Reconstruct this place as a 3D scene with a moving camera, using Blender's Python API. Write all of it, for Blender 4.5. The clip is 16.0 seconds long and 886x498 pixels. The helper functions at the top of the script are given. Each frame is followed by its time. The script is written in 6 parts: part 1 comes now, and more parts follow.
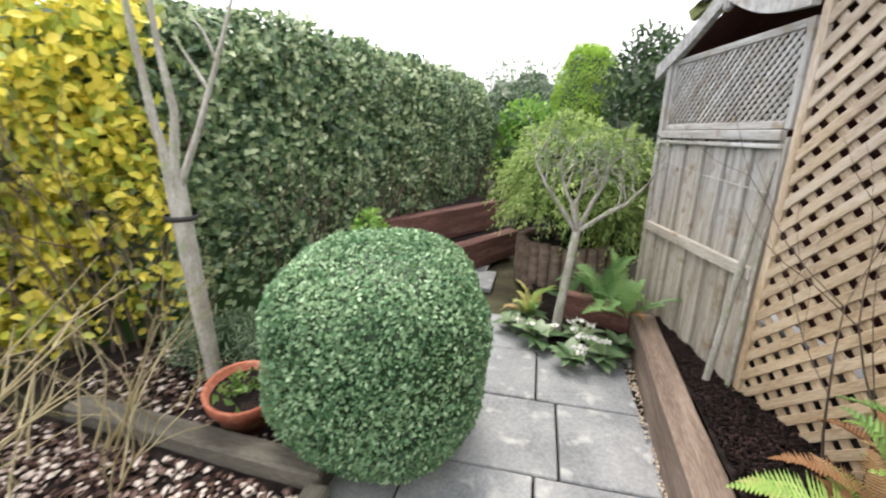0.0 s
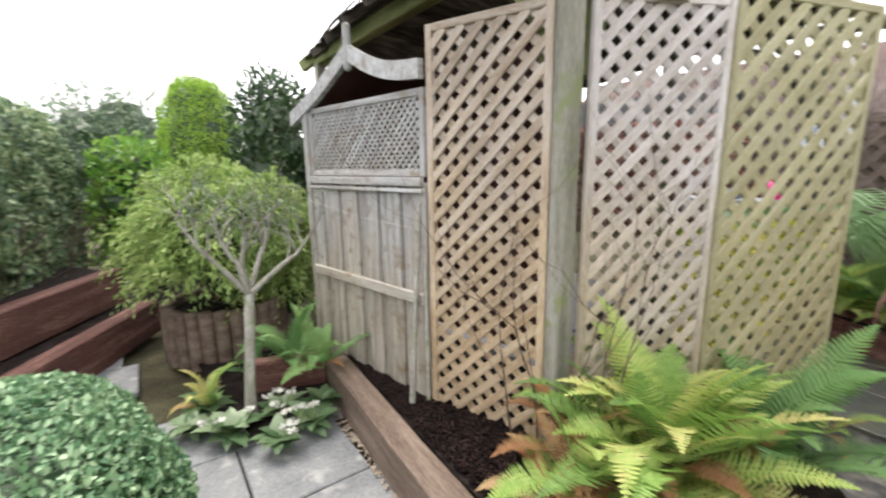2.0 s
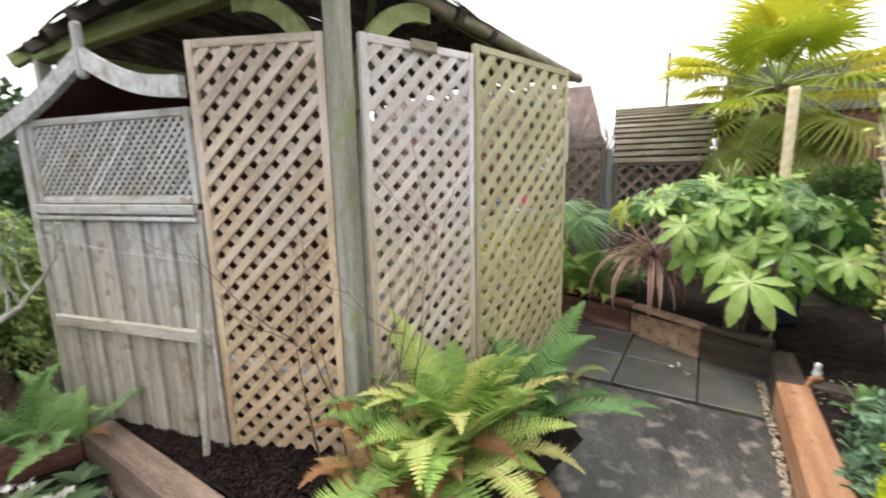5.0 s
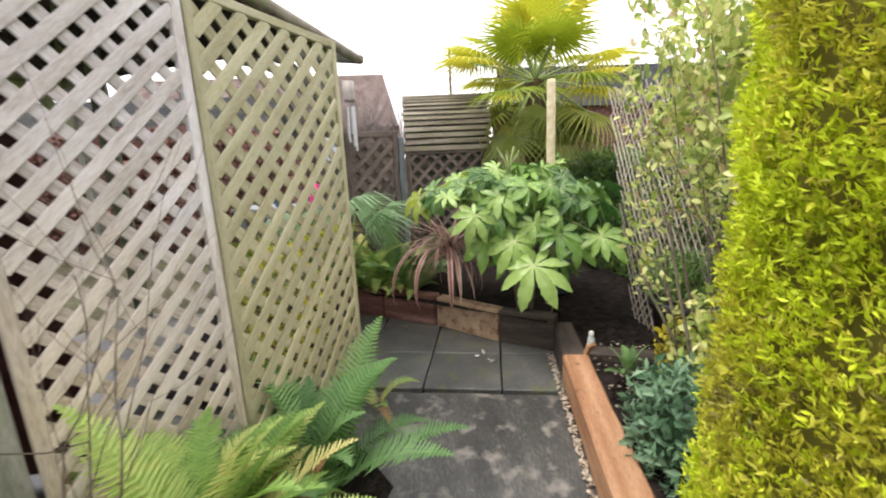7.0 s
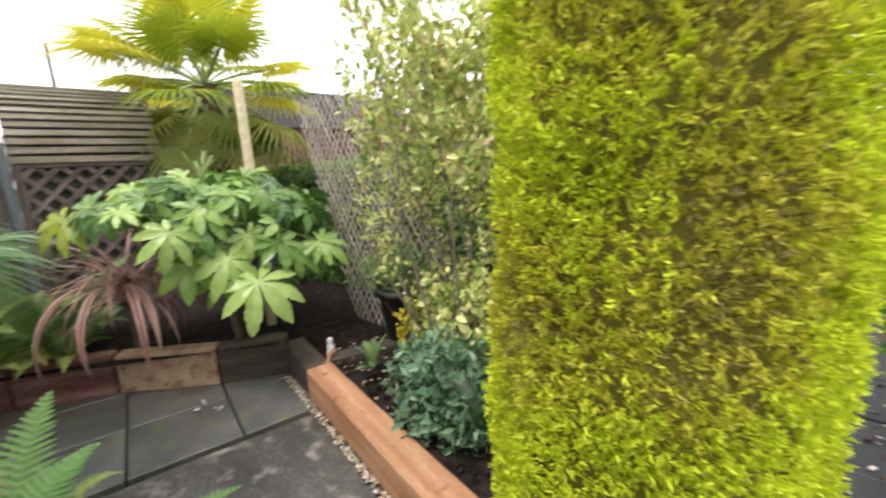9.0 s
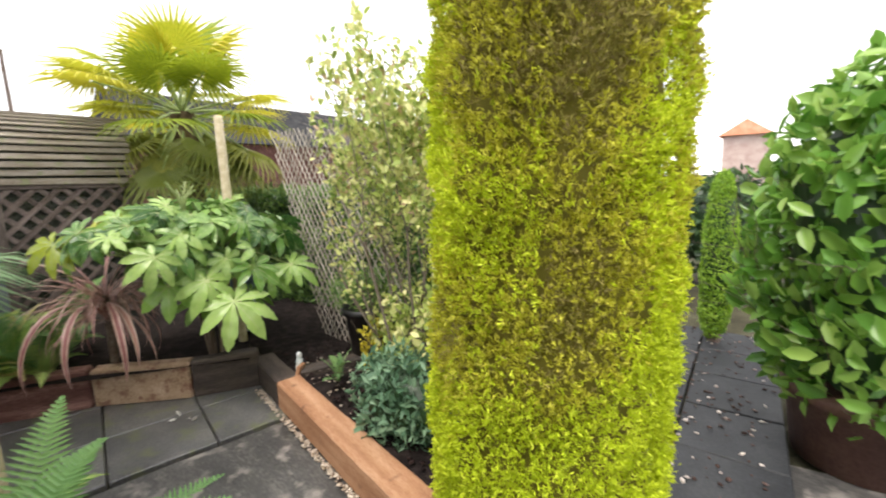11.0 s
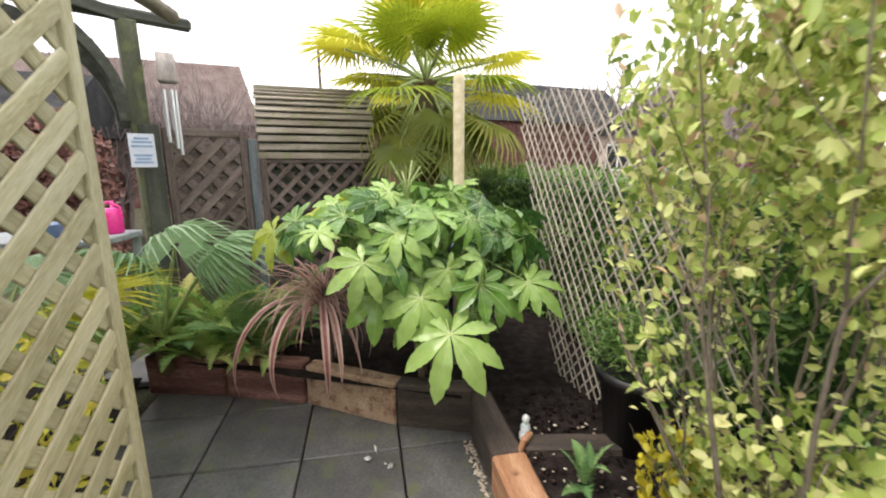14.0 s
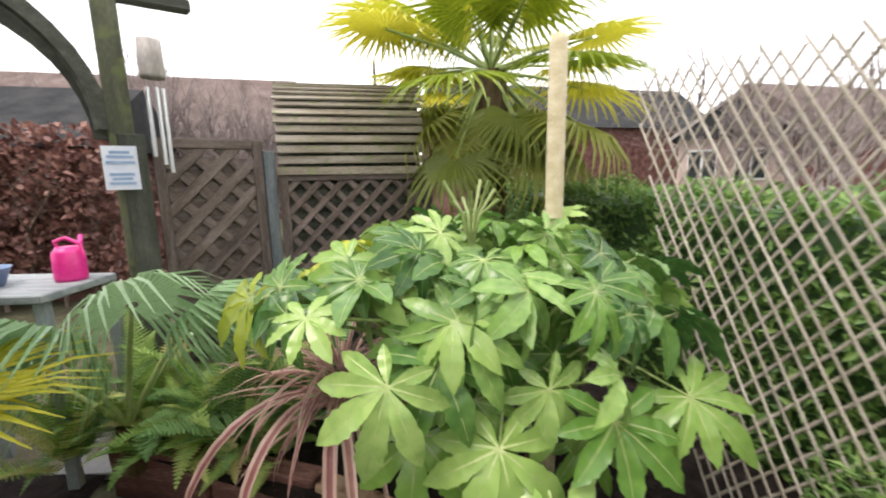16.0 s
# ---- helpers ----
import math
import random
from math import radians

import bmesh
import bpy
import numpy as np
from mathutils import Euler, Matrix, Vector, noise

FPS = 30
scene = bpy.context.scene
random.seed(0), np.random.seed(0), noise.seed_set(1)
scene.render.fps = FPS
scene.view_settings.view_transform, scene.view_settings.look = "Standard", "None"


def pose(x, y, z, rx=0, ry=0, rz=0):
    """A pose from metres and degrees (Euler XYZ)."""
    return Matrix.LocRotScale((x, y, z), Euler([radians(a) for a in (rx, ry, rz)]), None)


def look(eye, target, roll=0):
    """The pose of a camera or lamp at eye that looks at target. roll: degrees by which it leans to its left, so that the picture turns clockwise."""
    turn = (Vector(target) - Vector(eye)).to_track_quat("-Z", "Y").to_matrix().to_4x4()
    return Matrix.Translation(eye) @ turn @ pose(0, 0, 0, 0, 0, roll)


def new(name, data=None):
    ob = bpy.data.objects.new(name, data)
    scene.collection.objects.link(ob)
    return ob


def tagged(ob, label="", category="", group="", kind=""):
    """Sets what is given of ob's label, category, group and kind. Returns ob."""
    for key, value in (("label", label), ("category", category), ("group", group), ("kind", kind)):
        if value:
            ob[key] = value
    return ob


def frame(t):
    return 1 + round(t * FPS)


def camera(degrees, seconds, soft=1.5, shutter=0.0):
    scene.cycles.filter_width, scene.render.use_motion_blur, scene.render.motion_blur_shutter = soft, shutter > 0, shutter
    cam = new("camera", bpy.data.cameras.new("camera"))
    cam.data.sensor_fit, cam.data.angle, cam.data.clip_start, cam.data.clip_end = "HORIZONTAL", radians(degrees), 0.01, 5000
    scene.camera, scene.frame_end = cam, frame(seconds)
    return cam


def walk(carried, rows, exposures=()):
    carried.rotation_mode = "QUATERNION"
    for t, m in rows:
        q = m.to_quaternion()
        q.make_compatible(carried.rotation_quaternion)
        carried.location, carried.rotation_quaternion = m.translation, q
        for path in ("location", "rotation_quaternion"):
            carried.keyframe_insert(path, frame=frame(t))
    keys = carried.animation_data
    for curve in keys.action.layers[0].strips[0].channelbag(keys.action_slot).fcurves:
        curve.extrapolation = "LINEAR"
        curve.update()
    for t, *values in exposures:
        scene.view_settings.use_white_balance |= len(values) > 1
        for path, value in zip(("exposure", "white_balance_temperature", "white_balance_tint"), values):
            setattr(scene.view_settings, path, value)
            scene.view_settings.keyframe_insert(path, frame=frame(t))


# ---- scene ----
cam = camera(93.2, 16.0, soft=2.0, shutter=0.4)
PATH = [
    (0, (0.017, -0.01, 1.386), (-0.156, 1.909, 0.848), 1.4),
    (0.5, (0.017, 0.123, 1.391), (0.119, 2.063, 0.919), 1.5),
    (1, (-0.027, 0.237, 1.443), (0.478, 2.133, 1.053), 1.4),
    (1.5, (-0.082, 0.319, 1.477), (0.872, 2.039, 1.117), -0.3),
    (2, (-0.097, 0.302, 1.478), (1.231, 1.746, 1.092), -0.8),
    (2.5, (-0.088, 0.27, 1.504), (1.472, 1.464, 1.129), -0.3),
    (3, (-0.071, 0.248, 1.536), (1.59, 1.323, 1.247), -0.2),
    (3.2, (-0.064, 0.242, 1.527), (1.592, 1.334, 1.273), -0.9),
    (5.3, (-0.113, 0.164, 1.542), (1.781, 0.676, 1.154), -0.9),
    (5.5, (-0.117, 0.14, 1.544), (1.815, 0.471, 1.147), -0.9),
    (6, (-0.053, 0.138, 1.551), (1.905, 0.166, 1.144), -1.3),
    (6.5, (0.172, 0.152, 1.529), (2.119, 0.149, 1.073), -4.0),
    (7, (0.394, 0.106, 1.554), (2.343, -0.029, 1.126), -2.5),
    (7.5, (0.497, 0.143, 1.543), (2.41, -0.213, 1.083), -0.7),
    (8, (0.617, 0.224, 1.52), (2.434, -0.471, 1.054), -2.6),
    (8.5, (0.67, 0.273, 1.486), (2.3, -0.785, 1.014), -3.3),
    (9, (0.606, 0.305, 1.433), (1.956, -1.117, 1.041), -3.2),
    (9.2, (0.559, 0.301, 1.411), (1.794, -1.235, 1.07), -3.3),
    (10.1, (0.38, 0.42, 1.48), (1.33, -1.29, 1.11), -2.4),
    (11.3, (0.306, 0.523, 1.559), (1.669, -0.904, 1.233), -1.2),
    (11.5, (0.379, 0.486, 1.55), (1.797, -0.881, 1.201), -0.8),
    (12, (0.576, 0.401, 1.552), (2.103, -0.822, 1.137), -1.0),
    (12.5, (0.743, 0.363, 1.54), (2.366, -0.702, 1.059), -1.3),
    (13, (0.978, 0.199, 1.56), (2.722, -0.682, 1.131), -1.7),
    (13.5, (1.168, 0.06, 1.605), (2.994, -0.674, 1.25), -0.7),
    (14, (1.389, 0.01, 1.603), (3.214, -0.701, 1.197), -0.1),
    (14.5, (1.666, 0.029, 1.606), (3.466, -0.716, 1.153), -1.2),
    (15, (1.875, -0.013, 1.597), (3.673, -0.769, 1.155), -1.8),
    (15.2, (1.954, -0.014, 1.597), (3.746, -0.793, 1.17), -1.7),
    (15.5, (2.17, -0.172, 1.647), (4.003, -0.858, 1.239), -1.4),
    (15.6, (2.221, -0.208, 1.627), (4.074, -0.862, 1.255), -0.8),
    (16, (2.374, -0.241, 1.635), (4.283, -0.718, 1.278), -0.9),
]
walk(cam, [(t, look(eye, target, roll)) for t, eye, target, roll in PATH], exposures=[(0, 1.38), (1, 1.36), (2.5, 1.3), (8, 1.26), (15, 1.26), (16, 1.24)])

# ---- light: a bright overcast sky ----
world = bpy.data.worlds.new("overcast_sky")
scene.world = world
world.use_nodes = True
wn, wl = world.node_tree.nodes, world.node_tree.links
sky = wn.new("ShaderNodeTexSky")
sky.sky_type, sky.sun_disc = "NISHITA", False
sky.sun_elevation, sky.sun_rotation = radians(64), radians(342)
gain = wn.new("ShaderNodeMix")
gain.data_type, gain.blend_type = "RGBA", "MULTIPLY"
gain.inputs[0].default_value = 1.0
gain.inputs[7].default_value = (0.1, 0.1, 0.1, 1)
wl.new(sky.outputs[0], gain.inputs[6])
wtc = wn.new("ShaderNodeTexCoord")
cloud = wn.new("ShaderNodeTexNoise")
cloud.inputs["Scale"].default_value, cloud.inputs["Detail"].default_value = 2.2, 6
wl.new(wtc.outputs["Generated"], cloud.inputs["Vector"])
tone = wn.new("ShaderNodeValToRGB")
tone.color_ramp.elements[0].position, tone.color_ramp.elements[0].color = 0.3, (0.9, 0.875, 0.885, 1)
tone.color_ramp.elements[1].position, tone.color_ramp.elements[1].color = 0.7, (1.03, 0.99, 0.98, 1)
wl.new(cloud.outputs["Fac"], tone.inputs["Fac"])
veil = wn.new("ShaderNodeMix")
veil.data_type = "RGBA"
veil.inputs[0].default_value = 0.88
wl.new(gain.outputs[2], veil.inputs[6])
wl.new(tone.outputs[0], veil.inputs[7])
back = wn["Background"]
back.inputs["Strength"].default_value = 1.15
wl.new(veil.outputs[2], back.inputs["Color"])
sun = new("sun", bpy.data.lights.new("sun", "SUN"))
sun.data.energy, sun.data.angle, sun.data.color = 1.2, radians(25), (1.0, 0.92, 0.82)
sun.matrix_basis = look((0, 0, 0), (0.15, -0.45, -1.0))

# ---- materials ----
def node_mat(name):
    m = bpy.data.materials.new(name)
    m.use_nodes = True
    nt = m.node_tree
    return m, nt.nodes, nt.links, nt.nodes["Principled BSDF"]


def ramp(nodes, stops):
    r = nodes.new("ShaderNodeValToRGB")
    els = r.color_ramp.elements
    while len(els) < len(stops):
        els.new(0.5)
    for el, (pos, col) in zip(els, stops):
        el.position, el.color = pos, (*col, 1)
    return r


def surface(name, dark, mid, light, rough=0.8, scale=6.0, stretch=(1, 1, 1), bump=0.3, fine=60.0, spots=None, spot_amount=0.62, vary=0.25, metallic=0.0, silver=None):
    """A rough natural surface: large blotches, fine grain, optional spots of another colour, relief, and a shift from piece to piece."""
    m, n, l, b = node_mat(name)
    tc = n.new("ShaderNodeTexCoord")
    info = n.new("ShaderNodeObjectInfo")
    shift = n.new("ShaderNodeVectorMath")
    shift.operation = "MULTIPLY_ADD"
    shift.inputs[1].default_value = (9.1, 7.3, 5.7)
    rnd = n.new("ShaderNodeCombineXYZ")
    for k in range(3):
        l.new(info.outputs["Random"], rnd.inputs[k])
    l.new(rnd.outputs[0], shift.inputs[0])
    l.new(tc.outputs["Object"], shift.inputs[2])
    mp = n.new("ShaderNodeMapping")
    mp.inputs["Scale"].default_value = stretch
    l.new(shift.outputs[0], mp.inputs["Vector"])
    big = n.new("ShaderNodeTexNoise")
    big.inputs["Scale"].default_value, big.inputs["Detail"].default_value = scale, 5
    small = n.new("ShaderNodeTexNoise")
    small.inputs["Scale"].default_value, small.inputs["Detail"].default_value = fine, 4
    for t in (big, small):
        l.new(mp.outputs[0], t.inputs["Vector"])
    add = n.new("ShaderNodeMath")
    add.operation = "MULTIPLY_ADD"
    add.inputs[1].default_value = 0.45
    l.new(small.outputs["Fac"], add.inputs[0])
    half = n.new("ShaderNodeMath")
    half.operation = "MULTIPLY"
    half.inputs[1].default_value = 0.6
    l.new(big.outputs["Fac"], half.inputs[0])
    l.new(half.outputs[0], add.inputs[2])
    r = ramp(n, [(0.36, dark), (0.52, mid), (0.68, light)])
    l.new(add.outputs[0], r.inputs["Fac"])
    col = r.outputs[0]
    if spots:
        sp = n.new("ShaderNodeTexNoise")
        sp.inputs["Scale"].default_value, sp.inputs["Detail"].default_value = scale * 2.3, 6
        l.new(shift.outputs[0], sp.inputs["Vector"])
        cut = n.new("ShaderNodeMapRange")
        cut.inputs[1].default_value, cut.inputs[2].default_value = spot_amount - 0.08, spot_amount + 0.06
        l.new(sp.outputs["Fac"], cut.inputs[0])
        mx = n.new("ShaderNodeMix")
        mx.data_type = "RGBA"
        mx.inputs[7].default_value = (*spots, 1)
        l.new(cut.outputs[0], mx.inputs[0])
        l.new(col, mx.inputs[6])
        col = mx.outputs[2]
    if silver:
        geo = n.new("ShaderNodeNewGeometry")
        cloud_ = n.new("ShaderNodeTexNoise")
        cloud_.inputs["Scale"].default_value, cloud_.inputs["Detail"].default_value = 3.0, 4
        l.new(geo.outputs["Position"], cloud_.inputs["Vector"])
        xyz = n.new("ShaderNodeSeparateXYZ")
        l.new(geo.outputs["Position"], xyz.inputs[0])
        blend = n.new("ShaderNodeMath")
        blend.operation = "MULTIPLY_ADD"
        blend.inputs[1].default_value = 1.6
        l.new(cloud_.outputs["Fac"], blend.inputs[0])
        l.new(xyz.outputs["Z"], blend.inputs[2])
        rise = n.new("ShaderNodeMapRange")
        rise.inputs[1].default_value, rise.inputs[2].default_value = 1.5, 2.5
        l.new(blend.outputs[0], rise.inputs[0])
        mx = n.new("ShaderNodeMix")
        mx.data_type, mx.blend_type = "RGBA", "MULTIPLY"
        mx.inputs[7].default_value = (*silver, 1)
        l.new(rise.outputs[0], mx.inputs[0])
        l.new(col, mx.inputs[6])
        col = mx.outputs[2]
    hs = n.new("ShaderNodeHueSaturation")
    mr = n.new("ShaderNodeMapRange")
    mr.inputs[3].default_value, mr.inputs[4].default_value = 1 - vary, 1 + vary
    l.new(info.outputs["Random"], mr.inputs[0])
    l.new(mr.outputs[0], hs.inputs["Value"])
    l.new(col, hs.inputs["Color"])
    l.new(hs.outputs[0], b.inputs["Base Color"])
    b.inputs["Roughness"].default_value, b.inputs["Metallic"].default_value = rough, metallic
    if rough >= 0.9:
        b.inputs["Specular IOR Level"].default_value = 0.1
    bp = n.new("ShaderNodeBump")
    bp.inputs["Strength"].default_value, bp.inputs["Distance"].default_value = bump, 0.01
    l.new(add.outputs[0], bp.inputs["Height"])
    l.new(bp.outputs[0], b.inputs["Normal"])
    return m


def leafy(name, stops, rough=0.45, through_light=0.3, per_object=False):
    """A leaf: its colour differs from leaf to leaf, and some light comes through."""
    m, n, l, b = node_mat(name)
    if per_object:
        info = n.new("ShaderNodeObjectInfo")
        src = info.outputs["Random"]
    else:
        info = n.new("ShaderNodeNewGeometry")
        src = info.outputs["Random Per Island"]
    tc = n.new("ShaderNodeTexCoord")
    nz = n.new("ShaderNodeTexNoise")
    nz.inputs["Scale"].default_value, nz.inputs["Detail"].default_value = (22.0 if per_object else 5.0), 3
    l.new(tc.outputs["Object"], nz.inputs["Vector"])
    mix = n.new("ShaderNodeMath")
    mix.operation = "MULTIPLY_ADD"
    mix.inputs[1].default_value = 0.55
    l.new(src, mix.inputs[0])
    h = n.new("ShaderNodeMath")
    h.operation = "MULTIPLY"
    h.inputs[1].default_value = 0.45
    l.new(nz.outputs["Fac"], h.inputs[0])
    l.new(h.outputs[0], mix.inputs[2])
    r = ramp(n, stops)
    l.new(mix.outputs[0], r.inputs["Fac"])
    l.new(r.outputs[0], b.inputs["Base Color"])
    b.inputs["Roughness"].default_value = rough
    if rough >= 0.8:
        b.inputs["Specular IOR Level"].default_value = 0.15
    tr = n.new("ShaderNodeBsdfTranslucent")
    l.new(r.outputs[0], tr.inputs["Color"])
    ms = n.new("ShaderNodeMixShader")
    ms.inputs[0].default_value = through_light
    l.new(b.outputs[0], ms.inputs[1])
    l.new(tr.outputs[0], ms.inputs[2])
    l.new(ms.outputs[0], n["Material Output"].inputs["Surface"])
    return m


M = {}
M["slab"] = surface("grey_paving", (0.14, 0.148, 0.158), (0.22, 0.23, 0.243), (0.31, 0.315, 0.32), 0.5, 4, bump=0.25, spots=(0.42, 0.42, 0.41), spot_amount=0.66, vary=0.08)
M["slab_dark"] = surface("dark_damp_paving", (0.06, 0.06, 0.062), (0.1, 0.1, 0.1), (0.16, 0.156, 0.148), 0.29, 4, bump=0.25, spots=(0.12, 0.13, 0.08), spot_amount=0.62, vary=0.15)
M["slab_black"] = surface("near_black_wet_paving", (0.012, 0.013, 0.016), (0.022, 0.024, 0.028), (0.04, 0.042, 0.046), 0.62, 4, bump=0.3, vary=0.15)
M["concrete"] = surface("damp_concrete", (0.035, 0.034, 0.034), (0.062, 0.06, 0.058), (0.13, 0.122, 0.115), 0.42, 3.5, stretch=(0.7, 2.2, 1), bump=0.5, fine=35, spots=(0.24, 0.22, 0.2), spot_amount=0.62, vary=0.02)
M["soil"] = surface("dark_soil", (0.008, 0.006, 0.006), (0.018, 0.014, 0.013), (0.04, 0.03, 0.028), 0.95, 14, bump=1.0, fine=90, vary=0.05)
M["ground"] = surface("earth", (0.03, 0.03, 0.02), (0.06, 0.055, 0.035), (0.1, 0.1, 0.06), 0.95, 3, bump=0.8, vary=0.0)
M["bark"] = surface("bark_chip", (0.03, 0.02, 0.018), (0.07, 0.045, 0.04), (0.14, 0.1, 0.08), 0.9, 20, vary=0.3)
M["chip"] = leafy("stone_chip", [(0.25, (0.03, 0.018, 0.015)), (0.5, (0.1, 0.06, 0.05)), (0.6, (0.22, 0.15, 0.13)), (0.7, (0.62, 0.55, 0.5))], 0.8, 0.0)
M["pale_chip"] = leafy("pale_chip", [(0.2, (0.35, 0.27, 0.2)), (0.6, (0.6, 0.52, 0.43))], 0.8, 0.0)
M["sleeper"] = surface("old_brown_sleeper", (0.08, 0.055, 0.042), (0.155, 0.112, 0.087), (0.27, 0.21, 0.17), 0.85, 5, (0.35, 3, 3), 0.5, vary=0.1)
M["sleeper_red"] = surface("red_brown_sleeper", (0.065, 0.024, 0.02), (0.125, 0.052, 0.042), (0.29, 0.16, 0.13), 0.8, 4, (0.4, 3, 3), 0.5, vary=0.1)
M["sleeper_new"] = surface("orange_new_timber", (0.25, 0.11, 0.05), (0.39, 0.2, 0.105), (0.52, 0.31, 0.185), 0.7, 4, (0.4, 4, 4), 0.35, spots=(0.12, 0.05, 0.025), spot_amount=0.7, vary=0.05)
M["sleeper_dark"] = surface("dark_wet_sleeper", (0.02, 0.016, 0.014), (0.05, 0.037, 0.03), (0.1, 0.075, 0.06), 0.7, 5, (0.4, 3, 3), 0.5, vary=0.1)
M["edging"] = surface("grey_green_edging_timber", (0.05, 0.045, 0.036), (0.1, 0.092, 0.074), (0.18, 0.165, 0.135), 0.85, 5, (0.4, 3, 3), 0.4, vary=0.05)
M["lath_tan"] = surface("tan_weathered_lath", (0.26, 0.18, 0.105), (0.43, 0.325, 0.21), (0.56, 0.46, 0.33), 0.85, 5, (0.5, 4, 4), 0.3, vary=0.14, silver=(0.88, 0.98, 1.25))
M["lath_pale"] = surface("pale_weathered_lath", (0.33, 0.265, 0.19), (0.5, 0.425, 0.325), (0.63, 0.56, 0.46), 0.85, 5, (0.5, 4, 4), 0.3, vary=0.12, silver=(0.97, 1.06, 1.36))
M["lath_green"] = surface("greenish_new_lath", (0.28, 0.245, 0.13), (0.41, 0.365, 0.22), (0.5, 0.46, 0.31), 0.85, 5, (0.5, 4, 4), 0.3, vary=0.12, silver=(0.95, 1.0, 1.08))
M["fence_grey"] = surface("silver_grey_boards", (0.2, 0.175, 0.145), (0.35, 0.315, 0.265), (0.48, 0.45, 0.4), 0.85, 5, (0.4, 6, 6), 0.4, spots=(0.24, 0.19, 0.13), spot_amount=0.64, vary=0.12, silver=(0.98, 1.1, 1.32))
M["post_green"] = surface("algae_green_post", (0.13, 0.13, 0.105), (0.24, 0.235, 0.195), (0.36, 0.35, 0.32), 0.8, 4, (0.5, 4, 4), 0.35, spots=(0.2, 0.23, 0.11), spot_amount=0.66, vary=0.08)
M["beam_green"] = surface("green_stained_beam", (0.1, 0.13, 0.04), (0.18, 0.21, 0.08), (0.28, 0.3, 0.14), 0.8, 4, (0.5, 4, 4), 0.35, vary=0.1)
M["arch_green"] = surface("dark_olive_post", (0.045, 0.05, 0.028), (0.085, 0.092, 0.055), (0.15, 0.155, 0.1), 0.8, 4, (0.5, 4, 4), 0.35, spots=(0.13, 0.15, 0.06), spot_amount=0.62, vary=0.08)
M["roof_wood"] = surface("dark_roof_boards", (0.025, 0.022, 0.02), (0.06, 0.052, 0.046), (0.12, 0.105, 0.09), 0.9, 6, (0.5, 4, 4), 0.5, vary=0.3)
M["maroon"] = surface("dark_maroon_boarding", (0.05, 0.018, 0.018), (0.085, 0.033, 0.03), (0.12, 0.05, 0.045), 0.7, 5, (1, 1, 1), 0.2, vary=0.08)
M["gate_brown"] = surface("dark_brown_stained_lath", (0.06, 0.045, 0.037), (0.125, 0.095, 0.082), (0.21, 0.17, 0.155), 0.8, 6, (0.5, 4, 4), 0.4, vary=0.15)
M["gate_dark"] = surface("dark_green_black_post", (0.025, 0.03, 0.022), (0.05, 0.055, 0.042), (0.09, 0.095, 0.075), 0.8, 5, (0.5, 4, 4), 0.4, vary=0.1)
M["slate_post"] = surface("blue_grey_post", (0.07, 0.085, 0.09), (0.12, 0.14, 0.15), (0.19, 0.21, 0.22), 0.8, 5, (0.5, 4, 4), 0.4, vary=0.05)
M["slat"] = surface("weathered_brown_slat", (0.12, 0.1, 0.07), (0.22, 0.19, 0.15), (0.33, 0.3, 0.26), 0.85, 5, (0.5, 4, 4), 0.5, spots=(0.18, 0.2, 0.1), spot_amount=0.64, vary=0.2)
M["willow"] = surface("dry_willow", (0.22, 0.19, 0.15), (0.35, 0.31, 0.26), (0.48, 0.44, 0.39), 0.85, 8, (0.5, 4, 4), 0.3, vary=0.2)
M["stake"] = surface("pale_round_stake", (0.4, 0.33, 0.2), (0.55, 0.47, 0.31), (0.66, 0.59, 0.44), 0.8, 5, (0.4, 4, 4), 0.3, vary=0.02)
M["stone"] = surface("brown_walling_stone", (0.2, 0.13, 0.08), (0.34, 0.235, 0.15), (0.47, 0.35, 0.25), 0.85, 6, bump=0.6, spots=(0.16, 0.07, 0.045), spot_amount=0.6, vary=0.25)
M["brick"] = surface("red_brick", (0.06, 0.03, 0.026), (0.13, 0.065, 0.055), (0.24, 0.14, 0.12), 0.95, 5, bump=0.5, vary=0.3)
M["roof_tile"] = surface("brown_roof_tile", (0.07, 0.05, 0.046), (0.12, 0.09, 0.083), (0.18, 0.145, 0.137), 0.9, 2, bump=0.4, vary=0.15)
M["slate_roof"] = surface("dark_slate_roof", (0.02, 0.021, 0.023), (0.035, 0.036, 0.038), (0.06, 0.06, 0.06), 0.95, 3, bump=0.3, vary=0.1)
M["render"] = surface("pink_render", (0.42, 0.3, 0.27), (0.52, 0.4, 0.36), (0.6, 0.5, 0.46), 0.9, 3, bump=0.2, vary=0.05)
M["orange_tile"] = surface("orange_roof_tile", (0.4, 0.16, 0.09), (0.5, 0.23, 0.14), (0.58, 0.32, 0.22), 0.9, 3, bump=0.3, vary=0.05)
M["white"] = surface("white_paint", (0.7, 0.7, 0.68), (0.78, 0.78, 0.76), (0.82, 0.82, 0.81), 0.5, 4, bump=0.05, vary=0.02)
M["glass"] = surface("dark_window_glass", (0.02, 0.025, 0.03), (0.035, 0.04, 0.045), (0.05, 0.055, 0.06), 0.08, 2, bump=0.0, vary=0.0)
M["terracotta"] = surface("terracotta_clay", (0.22, 0.06, 0.032), (0.33, 0.1, 0.055), (0.45, 0.19, 0.12), 0.75, 5, bump=0.25, spots=(0.5, 0.36, 0.26), spot_amount=0.7, vary=0.03)
